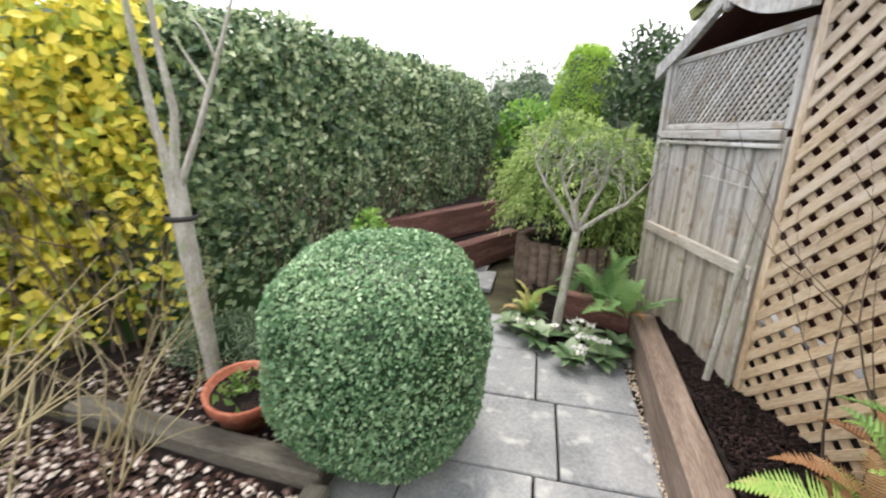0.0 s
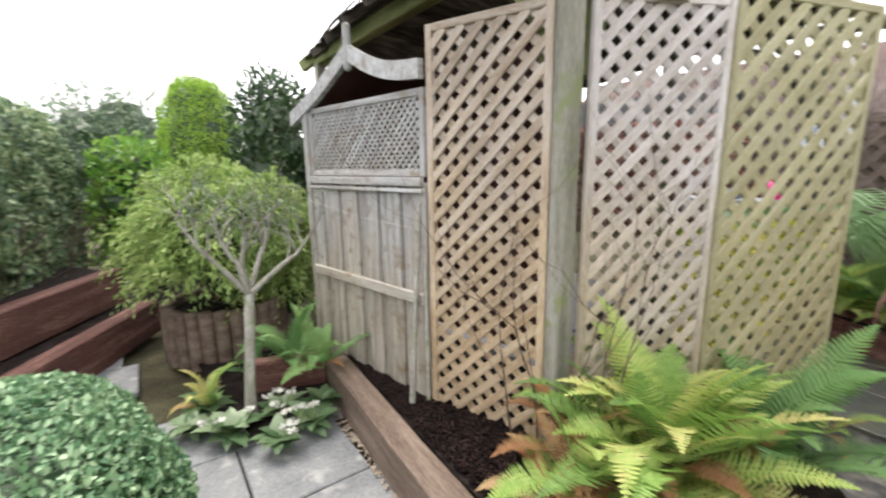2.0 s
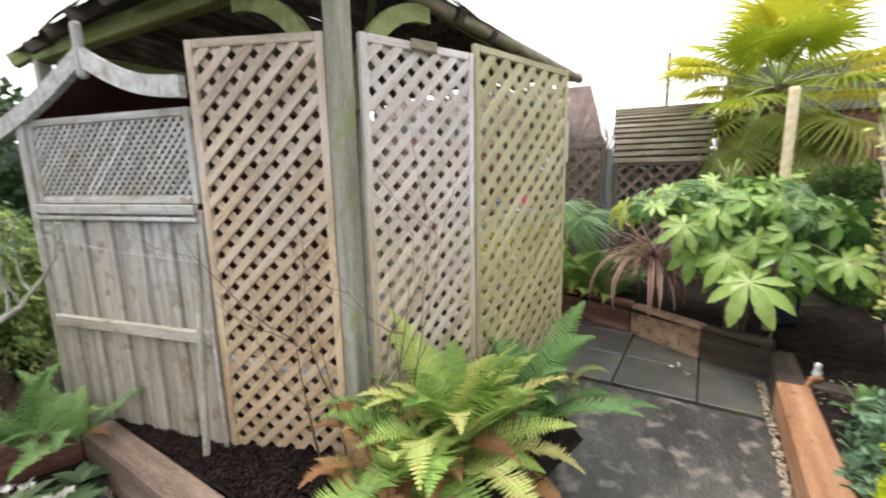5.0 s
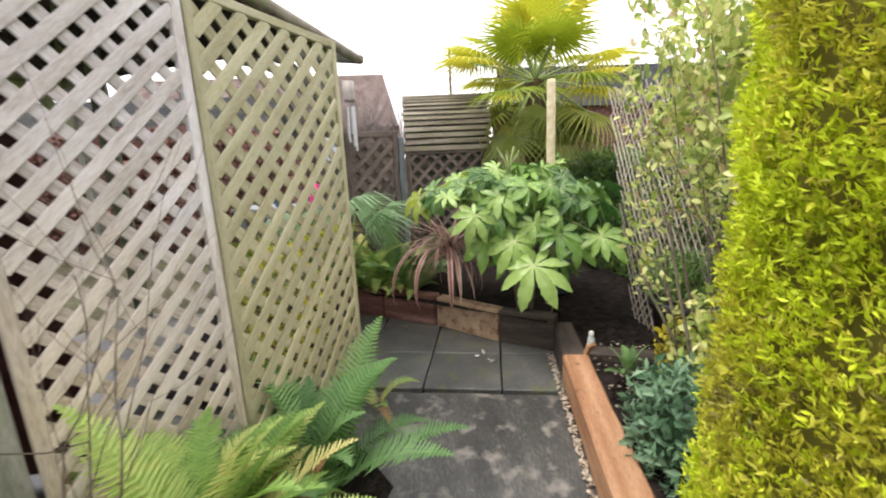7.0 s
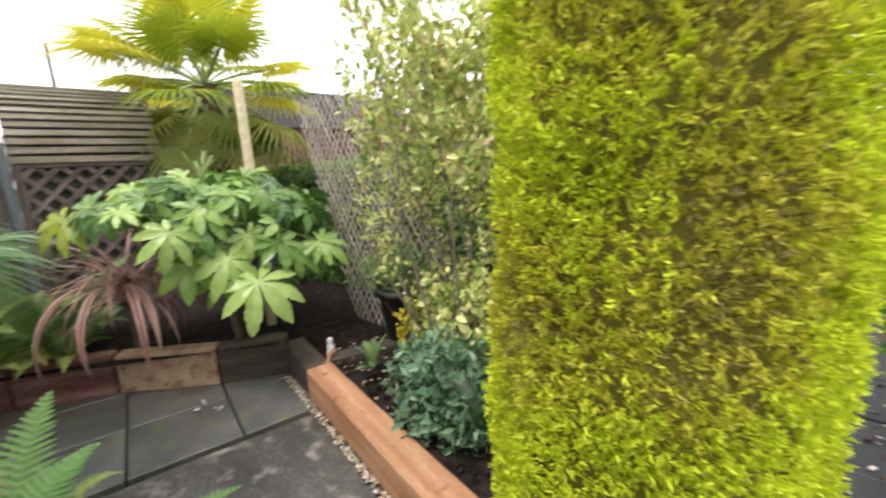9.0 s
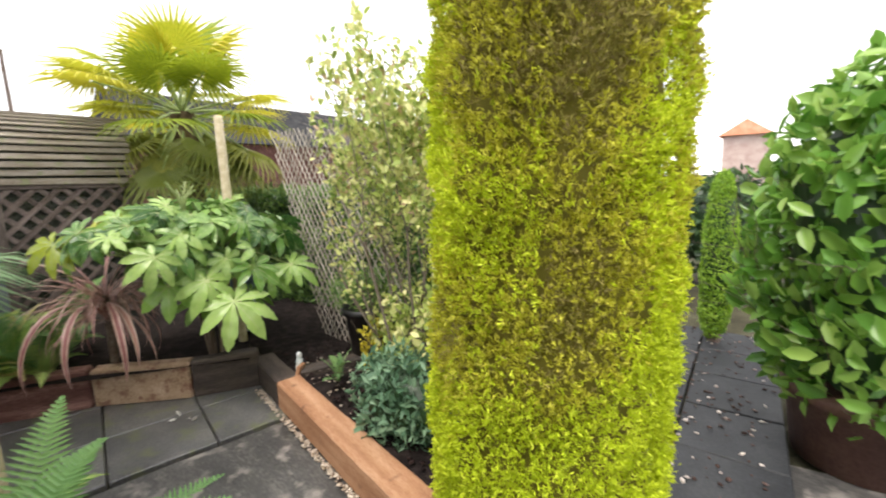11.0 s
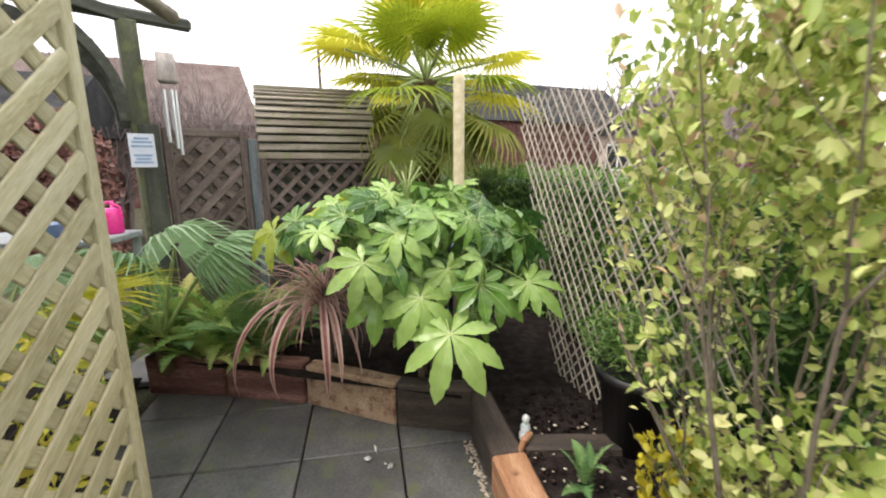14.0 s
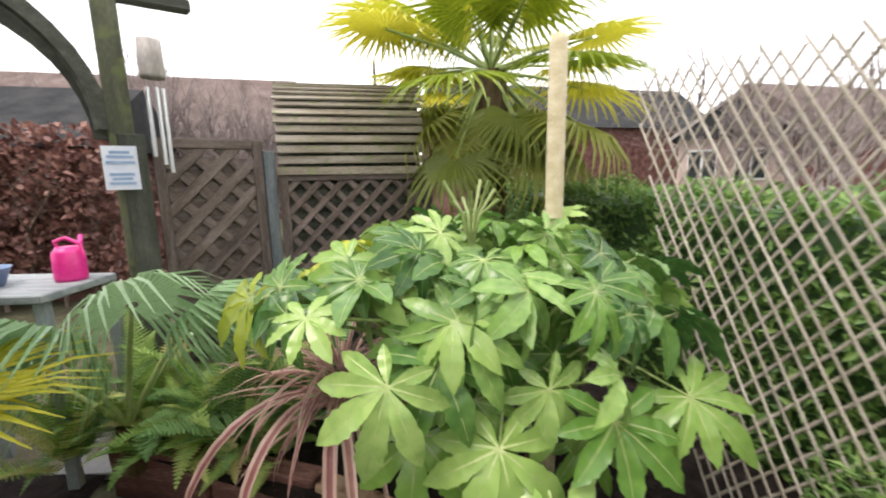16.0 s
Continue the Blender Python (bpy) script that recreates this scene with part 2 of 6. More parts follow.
M["terracotta_dark"] = surface("dark_red_pot", (0.07, 0.03, 0.025), (0.12, 0.055, 0.045), (0.17, 0.09, 0.07), 0.6, 5, bump=0.2, vary=0.03)
M["black_pot"] = surface("black_plastic", (0.012, 0.012, 0.013), (0.018, 0.018, 0.02), (0.03, 0.03, 0.032), 0.4, 5, bump=0.1, vary=0.02)
M["pink"] = surface("bright_pink_plastic", (0.7, 0.02, 0.22), (0.8, 0.035, 0.29), (0.86, 0.07, 0.36), 0.35, 3, bump=0.03, vary=0.02)
M["blue"] = surface("faded_blue_plastic", (0.1, 0.16, 0.3), (0.15, 0.23, 0.4), (0.22, 0.31, 0.48), 0.4, 3, bump=0.03, vary=0.05)
M["metal"] = surface("brushed_aluminium", (0.5, 0.51, 0.53), (0.62, 0.63, 0.65), (0.72, 0.73, 0.75), 0.35, 5, (1, 1, 0.2), 0.05, metallic=0.8, vary=0.05)
M["chime_wood"] = surface("grey_driftwood", (0.22, 0.19, 0.17), (0.33, 0.3, 0.28), (0.45, 0.42, 0.4), 0.8, 8, (3, 3, 0.5), 0.3, vary=0.05)
M["bench"] = surface("pale_blue_grey_boards", (0.16, 0.19, 0.21), (0.27, 0.3, 0.32), (0.4, 0.42, 0.43), 0.6, 5, (0.5, 4, 4), 0.3, vary=0.08)
M["paper"] = surface("pale_printed_sheet", (0.62, 0.66, 0.78), (0.7, 0.73, 0.83), (0.76, 0.79, 0.86), 0.4, 6, bump=0.02, vary=0.02)
M["ink"] = surface("blue_grey_ink", (0.2, 0.3, 0.48), (0.26, 0.37, 0.56), (0.34, 0.44, 0.62), 0.6, 10, bump=0.0, vary=0.02)
M["pale_bark"] = surface("pale_grey_bark", (0.2, 0.19, 0.165), (0.33, 0.315, 0.28), (0.5, 0.49, 0.46), 0.85, 7, (2.5, 2.5, 0.7), 0.6, spots=(0.25, 0.29, 0.18), spot_amount=0.62, vary=0.1)
M["dark_bark"] = surface("brown_twig_bark", (0.07, 0.052, 0.04), (0.13, 0.1, 0.08), (0.22, 0.18, 0.15), 0.9, 9, (2, 2, 0.6), 0.5, vary=0.1)
M["palm_fibre"] = surface("brown_palm_fibre", (0.05, 0.035, 0.02), (0.11, 0.08, 0.045), (0.19, 0.14, 0.085), 0.95, 7, (3, 3, 0.6), 1.0, fine=80, vary=0.05)
M["stem"] = surface("pale_green_stalk", (0.2, 0.28, 0.08), (0.3, 0.38, 0.13), (0.42, 0.48, 0.22), 0.5, 8, bump=0.1, vary=0.12)
M["black"] = surface("black_rubber", (0.012, 0.012, 0.012), (0.02, 0.02, 0.02), (0.03, 0.03, 0.03), 0.6, 8, bump=0.1, vary=0.0)
M["wire"] = surface("pale_wire", (0.3, 0.3, 0.3), (0.4, 0.4, 0.4), (0.5, 0.5, 0.5), 0.5, 8, bump=0.0, vary=0.0)
M["figure"] = surface("painted_ceramic", (0.45, 0.5, 0.5), (0.62, 0.66, 0.66), (0.75, 0.77, 0.76), 0.4, 25, bump=0.2, spots=(0.2, 0.38, 0.44), spot_amount=0.6, vary=0.0)

M["hedge"] = leafy("hedge_leaf", [(0.15, (0.022, 0.052, 0.03)), (0.38, (0.12, 0.21, 0.11)), (0.56, (0.28, 0.39, 0.2)), (0.76, (0.54, 0.62, 0.38))], 0.24, 0.3)
M["golden"] = leafy("golden_privet_leaf", [(0.2, (0.2, 0.3, 0.06)), (0.36, (0.46, 0.52, 0.08)), (0.52, (0.74, 0.68, 0.09)), (0.7, (0.9, 0.78, 0.14))], 0.4, 0.35)
M["box"] = leafy("box_leaf", [(0.2, (0.06, 0.16, 0.075)), (0.42, (0.16, 0.31, 0.155)), (0.75, (0.44, 0.6, 0.37))], 0.4, 0.25)
M["cypress"] = leafy("golden_cypress_spray", [(0.15, (0.33, 0.41, 0.015)), (0.38, (0.52, 0.62, 0.02)), (0.6, (0.68, 0.79, 0.03)), (0.85, (0.84, 0.91, 0.08))], 0.6, 0.4)
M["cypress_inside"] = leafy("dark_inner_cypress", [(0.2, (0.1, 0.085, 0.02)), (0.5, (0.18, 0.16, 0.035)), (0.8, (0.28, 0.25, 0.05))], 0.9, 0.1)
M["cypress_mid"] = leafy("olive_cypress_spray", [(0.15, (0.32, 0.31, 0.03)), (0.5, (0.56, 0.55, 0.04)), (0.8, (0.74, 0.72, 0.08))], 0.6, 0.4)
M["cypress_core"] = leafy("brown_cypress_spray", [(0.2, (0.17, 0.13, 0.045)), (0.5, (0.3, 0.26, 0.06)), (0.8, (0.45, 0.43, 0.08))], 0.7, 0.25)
M["conifer"] = leafy("bright_green_cypress_spray", [(0.2, (0.14, 0.28, 0.02)), (0.5, (0.28, 0.48, 0.04)), (0.8, (0.46, 0.66, 0.08))], 0.55, 0.25)
M["thuja"] = leafy("thuja_spray", [(0.2, (0.18, 0.3, 0.08)), (0.5, (0.36, 0.5, 0.15)), (0.8, (0.58, 0.68, 0.28))], 0.55, 0.3)
M["privet"] = leafy("variegated_privet_leaf", [(0.2, (0.16, 0.25, 0.05)), (0.42, (0.46, 0.56, 0.14)), (0.62, (0.72, 0.74, 0.3)), (0.8, (0.88, 0.84, 0.42))], 0.45, 0.35)
M["bluegreen"] = leafy("blue_green_leaf", [(0.2, (0.06, 0.14, 0.075)), (0.5, (0.15, 0.28, 0.165)), (0.85, (0.29, 0.44, 0.28))], 0.5, 0.25)
# Real dark leaves, and the shade put inside hedges and bushes.
M["dark_leaf_and_shade"] = leafy("dark_evergreen_leaf_and_shade", [(0.2, (0.015, 0.04, 0.016)), (0.5, (0.04, 0.085, 0.03)), (0.85, (0.1, 0.18, 0.06))], 0.4, 0.2)
M["tan_leaf"] = leafy("tan_pink_leaf", [(0.2, (0.4, 0.26, 0.13)), (0.5, (0.58, 0.44, 0.24)), (0.8, (0.7, 0.5, 0.38))], 0.55, 0.3)
M["privet_bark"] = surface("grey_brown_privet_bark", (0.11, 0.09, 0.07), (0.2, 0.165, 0.135), (0.3, 0.26, 0.22), 0.9, 9, (2, 2, 0.6), 0.5, vary=0.15)
M["laurel"] = leafy("laurel_leaf", [(0.2, (0.08, 0.22, 0.03)), (0.5, (0.19, 0.38, 0.06)), (0.85, (0.36, 0.52, 0.12))], 0.3, 0.3)
M["yellow_leaf"] = leafy("yellow_leaf", [(0.2, (0.4, 0.36, 0.03)), (0.6, (0.7, 0.6, 0.05))], 0.5, 0.35)
M["lowshrub"] = leafy("low_green_leaf", [(0.2, (0.06, 0.14, 0.03)), (0.5, (0.14, 0.26, 0.06)), (0.85, (0.3, 0.42, 0.12))], 0.45, 0.3)
M["sage"] = leafy("soft_sage_leaf", [(0.2, (0.1, 0.16, 0.09)), (0.5, (0.2, 0.28, 0.17)), (0.85, (0.32, 0.4, 0.26))], 0.7, 0.25)
M["white_petal"] = leafy("white_petal", [(0.2, (0.62, 0.62, 0.56)), (0.8, (0.8, 0.8, 0.78))], 0.6, 0.2)
M["bare"] = surface("bare_grey_twig", (0.16, 0.13, 0.12), (0.24, 0.2, 0.19), (0.32, 0.28, 0.27), 0.9, 8, bump=0.2, vary=0.05)
M["straw"] = leafy("dry_straw_twig", [(0.2, (0.25, 0.2, 0.1)), (0.8, (0.5, 0.44, 0.28))], 0.8, 0.15)
M["fern"] = leafy("fresh_fern_frond", [(0.22, (0.15, 0.27, 0.07)), (0.42, (0.29, 0.46, 0.11)), (0.6, (0.48, 0.6, 0.18)), (0.75, (0.66, 0.6, 0.24))], 0.5, 0.35, True)
M["fern_dark"] = leafy("dark_fern_frond", [(0.1, (0.06, 0.15, 0.045)), (0.5, (0.16, 0.31, 0.1)), (0.9, (0.28, 0.43, 0.15))], 0.5, 0.3, True)
M["fern_brown"] = leafy("rusty_dead_frond", [(0.2, (0.22, 0.1, 0.045)), (0.5, (0.38, 0.2, 0.09)), (0.8, (0.52, 0.38, 0.2))], 0.7, 0.25, True)
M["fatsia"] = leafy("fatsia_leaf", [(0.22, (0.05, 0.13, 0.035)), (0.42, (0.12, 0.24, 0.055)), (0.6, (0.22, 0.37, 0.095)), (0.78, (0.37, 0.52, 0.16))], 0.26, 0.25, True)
# Brighter copy of the fatsia green, with the light put into the colour.
M["fatsia_lit"] = leafy("lit_fatsia_leaf", [(0.22, (0.12, 0.25, 0.045)), (0.5, (0.22, 0.38, 0.08)), (0.78, (0.36, 0.52, 0.15))], 0.24, 0.3, True)
M["fatsia_yellow"] = leafy("yellowing_fatsia_leaf", [(0.22, (0.3, 0.4, 0.04)), (0.5, (0.44, 0.5, 0.05)), (0.78, (0.6, 0.6, 0.08))], 0.3, 0.3, True)
M["copper"] = leafy("copper_beech_leaf", [(0.2, (0.08, 0.032, 0.028)), (0.5, (0.2, 0.09, 0.075)), (0.8, (0.4, 0.22, 0.17))], 0.5, 0.2)
M["hellebore"] = leafy("grey_green_hellebore_leaf", [(0.2, (0.06, 0.12, 0.05)), (0.5, (0.13, 0.22, 0.1)), (0.8, (0.28, 0.36, 0.22))], 0.4, 0.2, True)
# Upper fans have sunlight in their colour; low fans use a darker copy.
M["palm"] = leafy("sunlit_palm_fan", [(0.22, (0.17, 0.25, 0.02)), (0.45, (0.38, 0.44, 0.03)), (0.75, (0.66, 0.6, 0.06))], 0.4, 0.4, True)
M["palm_low"] = leafy("darker_palm_fan", [(0.1, (0.1, 0.13, 0.02)), (0.5, (0.2, 0.24, 0.035)), (0.9, (0.34, 0.34, 0.07))], 0.5, 0.3, True)
M["palm_blue"] = leafy("grey_green_palm_fan", [(0.1, (0.15, 0.28, 0.12)), (0.5, (0.3, 0.46, 0.24)), (0.9, (0.5, 0.66, 0.42))], 0.3, 0.3, True)
M["cordyline"] = leafy("pink_striped_strap_leaf", [(0.2, (0.15, 0.04, 0.045)), (0.45, (0.28, 0.1, 0.095)), (0.75, (0.42, 0.2, 0.17))], 0.4, 0.25, True)
M["cordyline_pale"] = leafy("pale_pink_leaf_edge", [(0.2, (0.48, 0.28, 0.24)), (0.75, (0.7, 0.52, 0.44))], 0.45, 0.25, True)


# ---- building helpers ----
def world_of(ob):
    m = ob.matrix_parent_inverse @ ob.matrix_basis
    return world_of(ob.parent) @ m if ob.parent else ob.matrix_basis.copy()


def place(ob, m, parent=None):
    """Puts ob at the world pose m, under parent if there is one."""
    if parent:
        ob.parent = parent
        ob.matrix_parent_inverse = world_of(parent).inverted()
    ob.matrix_basis = m
    return ob


def thing(name, x, y, z, label, category, group="", kind=""):
    ob = new(name)
    ob.empty_display_size = 0.1
    ob.matrix_basis = Matrix.Translation((x, y, z))
    return tagged(ob, label, category, group, kind)


def link_mesh(name, me, material, parent=None, m=None, label=""):
    if material and not me.materials:
        me.materials.append(M[material])
    ob = place(new(name, me), m or Matrix(), parent)
    return tagged(ob, label)


def part(name, bm, material, parent=None, label="", m=None):
    """Links a bmesh as one mesh object."""
    me = bpy.data.meshes.new(name)
    bm.normal_update()
    bm.to_mesh(me)
    bm.free()
    return link_mesh(name, me, material, parent, m, label)


def raw(name, verts, faces, material, parent=None, label="", m=None, smooth=False):
    """Links arrays of vertices and equal-sided faces as one mesh object."""
    me = bpy.data.meshes.new(name)
    verts, faces = np.asarray(verts, np.float32), np.asarray(faces, np.int32)
    k = faces.shape[1]
    me.vertices.add(len(verts))
    me.vertices.foreach_set("co", verts.ravel())
    me.loops.add(faces.size)
    me.loops.foreach_set("vertex_index", faces.ravel())
    me.polygons.add(len(faces))
    me.polygons.foreach_set("loop_start", np.arange(0, faces.size, k, dtype=np.int32))
    if smooth:
        me.polygons.foreach_set("use_smooth", np.ones(len(faces), bool))
    me.update(calc_edges=True)
    me.validate()
    return link_mesh(name, me, material, parent, m, label)


def along(a, b, up=(0, 0, 1)):
    """A pose at a whose X runs to b and whose Z leans towards up."""
    a, b = Vector(a), Vector(b)
    x = (b - a).normalized()
    z = Vector(up) - x * x.dot(Vector(up))
    if z.length < 1e-4:
        z = Vector((0, 1, 0)) - x * x.y
    z.normalize()
    y = z.cross(x)
    return Matrix((((x.x, y.x, z.x, a.x)), (x.y, y.y, z.y, a.y), (x.z, y.z, z.z, a.z), (0, 0, 0, 1)))


def box_bm(lx, wy, hz, bevel=0.004, centre=False, wear=0.0):
    """A block from x 0 to lx, middle on y, and on z too."""
    bm = bmesh.new()
    bmesh.ops.create_cube(bm, size=1)
    for v in bm.verts:
        v.co = Vector(((v.co.x + (0 if centre else 0.5)) * lx, v.co.y * wy, v.co.z * hz))
    if bevel:
        bmesh.ops.bevel(bm, geom=bm.edges[:], offset=bevel, segments=1, affect="EDGES")
    if wear:
        for v in bm.verts:
            v.co += Vector((random.uniform(-1, 1), random.uniform(-1, 1), random.uniform(-1, 1))) * wear
    return bm


def timber(name, a, b, w, h, material, parent=None, label="", up=(0, 0, 1), bevel=0.004, wear=0.0):
    """A straight timber from a to b, w wide and h high."""
    return part(name, box_bm((Vector(b) - Vector(a)).length, w, h, bevel, wear=wear), material, parent, label, along(a, b, up))


def worn_timber(name, a, b, w, h, material, parent=None, label="", up=(0, 0, 1), rough=0.004, seed=1):
    """A heavy old timber, its faces cut in steps and uneven."""
    length = (Vector(b) - Vector(a)).length
    bm = box_bm(length, w, h, 0.012)
    bmesh.ops.subdivide_edges(bm, edges=[e for e in bm.edges if e.calc_length() > 0.5 * length], cuts=max(4, int(length / 0.09)))
    for v in bm.verts:
        v.co += Vector((0, *noise.noise_vector(v.co * 4 + Vector((seed * 7.7, 0, 0)))[:2])) * rough + Vector(noise.noise_vector(v.co * 17)) * rough * 0.5
    for f in bm.faces:
        f.smooth = False
    return part(name, bm, material, parent, label, along(a, b, up))


def tube_arrays(points, radii, sides=6, base=0):
    """Vertices and quads of a tapered tube along points."""
    pts = [Vector(p) for p in points]
    verts, faces, side = [], [], None
    for i, p in enumerate(pts):
        d = (pts[min(i + 1, len(pts) - 1)] - pts[max(i - 1, 0)]).normalized()
        if side is None:
            side = d.orthogonal().normalized()
        side = (side - d * side.dot(d)).normalized()
        other = d.cross(side)
        for k in range(sides):
            a = 2 * math.pi * k / sides
            verts.append(p + (side * math.cos(a) + other * math.sin(a)) * radii[i])
    for i in range(len(pts) - 1):
        for k in range(sides):
            q = (k + 1) % sides
            faces.append((base + i * sides + k, base + i * sides + q, base + (i + 1) * sides + q, base + (i + 1) * sides + k))
    return verts, faces


def tubes(name, lines, material, parent=None, label="", sides=6):
    """Several tapered tubes of one kind as one mesh: lines of (points, radii)."""
    verts, faces = [], []
    for points, radii in lines:
        v, f = tube_arrays(points, radii, sides, len(verts))
        verts += v
        faces += f
    return raw(name, [tuple(v) for v in verts], faces, material, parent, label, smooth=True)


def lathe(name, rings, material, parent=None, label="", sides=28, m=None):
    """A turned body from (radius, height) rings."""
    verts = [(r * math.cos(2 * math.pi * k / sides), r * math.sin(2 * math.pi * k / sides), z) for r, z in rings for k in range(sides)]
    faces = [(i * sides + k, i * sides + (k + 1) % sides, (i + 1) * sides + (k + 1) % sides, (i + 1) * sides + k) for i in range(len(rings) - 1) for k in range(sides)]
    return raw(name, verts, faces, material, parent, label, m, smooth=True)


def unit(v):
    return v / np.maximum(np.linalg.norm(v, axis=-1, keepdims=True), 1e-9)


RNG = np.random.default_rng(5)


def leaves(name, pos, out, size, material, parent=None, label="", aspect=0.5, spread=0.7, fold=0.25, droop=0.0, kind="", flat=0.0, broad=False):
    """Many small folded leaves: places, outward ways and sizes. spread: how far they turn away from the outward way; flat: how far they lie along the skin, face outwards."""
    pos, out = np.asarray(pos, float), np.asarray(out, float)
    n = len(pos)
    size = np.broadcast_to(np.asarray(size, float), n) * RNG.uniform(0.7, 1.25, n)
    way = unit(unit(out) + RNG.normal(0, spread, (n, 3)) + np.array([0, 0, -droop]))
    side = unit(np.cross(way, RNG.normal(0, 1, (n, 3)) + unit(out) * 0.2))
    if flat:
        o_ = unit(out)
        tang = RNG.normal(0, 1, (n, 3)) + np.array([0, 0, 0.6 - droop])
        tang = unit(tang - o_ * (tang * o_).sum(1, keepdims=True))
        way = unit(tang * flat + o_ * (1 - flat) + RNG.normal(0, spread * 0.4, (n, 3)))
        side = unit(np.cross(way, o_ + RNG.normal(0, 0.45, (n, 3))))
    lift = np.cross(side, way)
    s = size[:, None]
    base = pos - way * s * 0.25
    tip = base + way * s
    mid = base + way * s * 0.48
    left = mid + side * s * aspect * 0.5 + lift * s * fold * 0.5
    right = mid - side * s * aspect * 0.5 + lift * s * fold * 0.5
    if broad:
        low, high = base + way * s * 0.28, base + way * s * 0.68
        arm = side * s * aspect * 0.5
        up_ = lift * s * fold * 0.4
        verts = np.stack([base, low + arm * 0.9 + up_, high + arm * 0.85 + up_, tip - lift * s * 0.06, high - arm * 0.85 + up_, low - arm * 0.9 + up_], 1).reshape(-1, 3)
        i = np.arange(n)[:, None] * 6
        faces = np.concatenate([i + np.array([0, 1, 2, 3]), i + np.array([0, 3, 4, 5])], 1).reshape(-1, 4)
        return tagged(raw(name, verts, faces, material, parent, label), kind=kind)
    verts = np.stack([base, left, tip, right], 1).reshape(-1, 3)
    i = np.arange(n)[:, None] * 4
    faces = np.concatenate([i + np.array([0, 1, 2]), i + np.array([0, 2, 3])], 1).reshape(-1, 3)
    ob = raw(name, verts, faces, material, parent, label)
    return tagged(ob, kind=kind)


def rand_dirs(n, up_only=-1.0):
    d = unit(RNG.normal(0, 1, (int(n * 3) + 20, 3)))
    return d[d[:, 2] > up_only][:n]


def lumps(p, freq, amount):
    """Uneven height for arrays of points, from a few crossed waves."""
    x, y, z = p[:, 0] * freq, p[:, 1] * freq, p[:, 2] * freq
    return amount * (np.sin(1.7 * x + 0.9 * z) * np.cos(1.3 * y + 0.4) + 0.6 * np.sin(3.1 * z + 2.1 * y + 1.0) + 0.5 * np.cos(2.7 * x - 3.3 * y))


def blob(name, centre, radii, material, parent=None, label="", freq=4.0, amount=0.04, segs=24, power=2.0):
    """A lumpy inner body that keeps a dense bush from being seen through, its dark colour standing for the shade
    inside.
    """
    bm = bmesh.new()
    bmesh.ops.create_icosphere(bm, subdivisions=4, radius=1)
    for v in bm.verts:
        d = v.co.normalized()
        k = (abs(d.x) ** power + abs(d.y) ** power + abs(d.z) ** power) ** (-1 / power)
        p = Vector((d.x * radii[0], d.y * radii[1], d.z * radii[2])) * k
        v.co = p * (1 + amount * noise.noise(p * freq)) + Vector(centre)
    return part(name, bm, material, parent, label)


def surface_points(n, centre, radii, power=2.0, inner=0.9, low=-1.0):
    """Places and outward ways near the skin of a rounded body."""
    d = rand_dirs(n, low)
    k = (np.abs(d) ** power).sum(1) ** (-1 / power)
    p = d * k[:, None]
    nrm = unit(np.sign(p) * np.abs(p) ** (power - 1) / np.asarray(radii))
    body = p * np.asarray(radii) * RNG.uniform(inner, 1.02, (len(d), 1))
    return body + np.asarray(centre), nrm


# ---- ground and setting ----
U, V = Vector((0.982, -0.19, 0)), Vector((0.19, 0.982, 0))  # the way of the side path, and across it


def uv(o, a, b, z=0.0):
    """A place a metres along U and b along V from o."""
    return Vector((o[0], o[1], 0)) + U * a + V * b + Vector((0, 0, z))


def flat_sheet(name, corners, z, material, label, category="ground", cell=0.08, amount=0.01, parent=None):
    """An uneven sheet of earth over a quadrilateral."""
    a, b, c, d = [Vector((*p, 0)) for p in corners]
    nx, ny = max(2, int((b - a).length / cell)), max(2, int((d - a).length / cell))
    verts = []
    for j in range(ny + 1):
        for i in range(nx + 1):
            s, t = i / nx, j / ny
            p = a * (1 - s) * (1 - t) + b * s * (1 - t) + c * s * t + d * (1 - s) * t
            verts.append((p.x, p.y, z + amount * (noise.noise(p * 3.1) + 0.6 * noise.noise(p * 11))))
    faces = [(j * (nx + 1) + i, j * (nx + 1) + i + 1, (j + 1) * (nx + 1) + i + 1, (j + 1) * (nx + 1) + i) for j in range(ny) for i in range(nx)]
    return tagged(raw(name, verts, faces, material, parent, smooth=True), label, category, kind="structure")


bm = bmesh.new()
bmesh.ops.create_grid(bm, x_segments=40, y_segments=40, size=600)
ground = tagged(part("ground", bm, "ground", m=Matrix.Translation((0, 0, -0.06))), "bare dark earth and rough grass beyond the garden", "ground", kind="structure")

# concrete floor of the side path
path_floor = flat_sheet("path", [(-2.0, -2.6), (2.63, -1.75), (3.07, 0.6), (-2.0, 0.5)], -0.004, "concrete", "damp dark grey concrete path with pale scuffs", "path", 0.1, 0.004)

# beds
flat_sheet("soil_bed_trellis", [(0.84, 0.7), (1.9, 0.25), (2.5, 0.6), (1.3, 3.2)], 0.22, "soil", "dark mulched soil of the raised bed under the trellis", "soil")
flat_sheet("soil_bed_shrubs", [(1.2, -0.62), (4.9, -1.33), (5.2, -2.7), (0.9, -1.9)], 0.17, "soil", "dark soil of the raised bed by the path", "soil")
flat_sheet("soil_bed_palm", [(3.42, -0.9), (4.7, 0.95), (6.2, 0.6), (5.8, -2.0)], 0.25, "soil", "dark soil of the bed behind the stone edging", "soil")
flat_sheet("soil_bed_young_palm", [(2.9, 0.95), (4.68, 1.0), (5.0, 2.2), (2.9, 2.0)], 0.12, "soil", "shaded soil beside the gazebo", "soil")
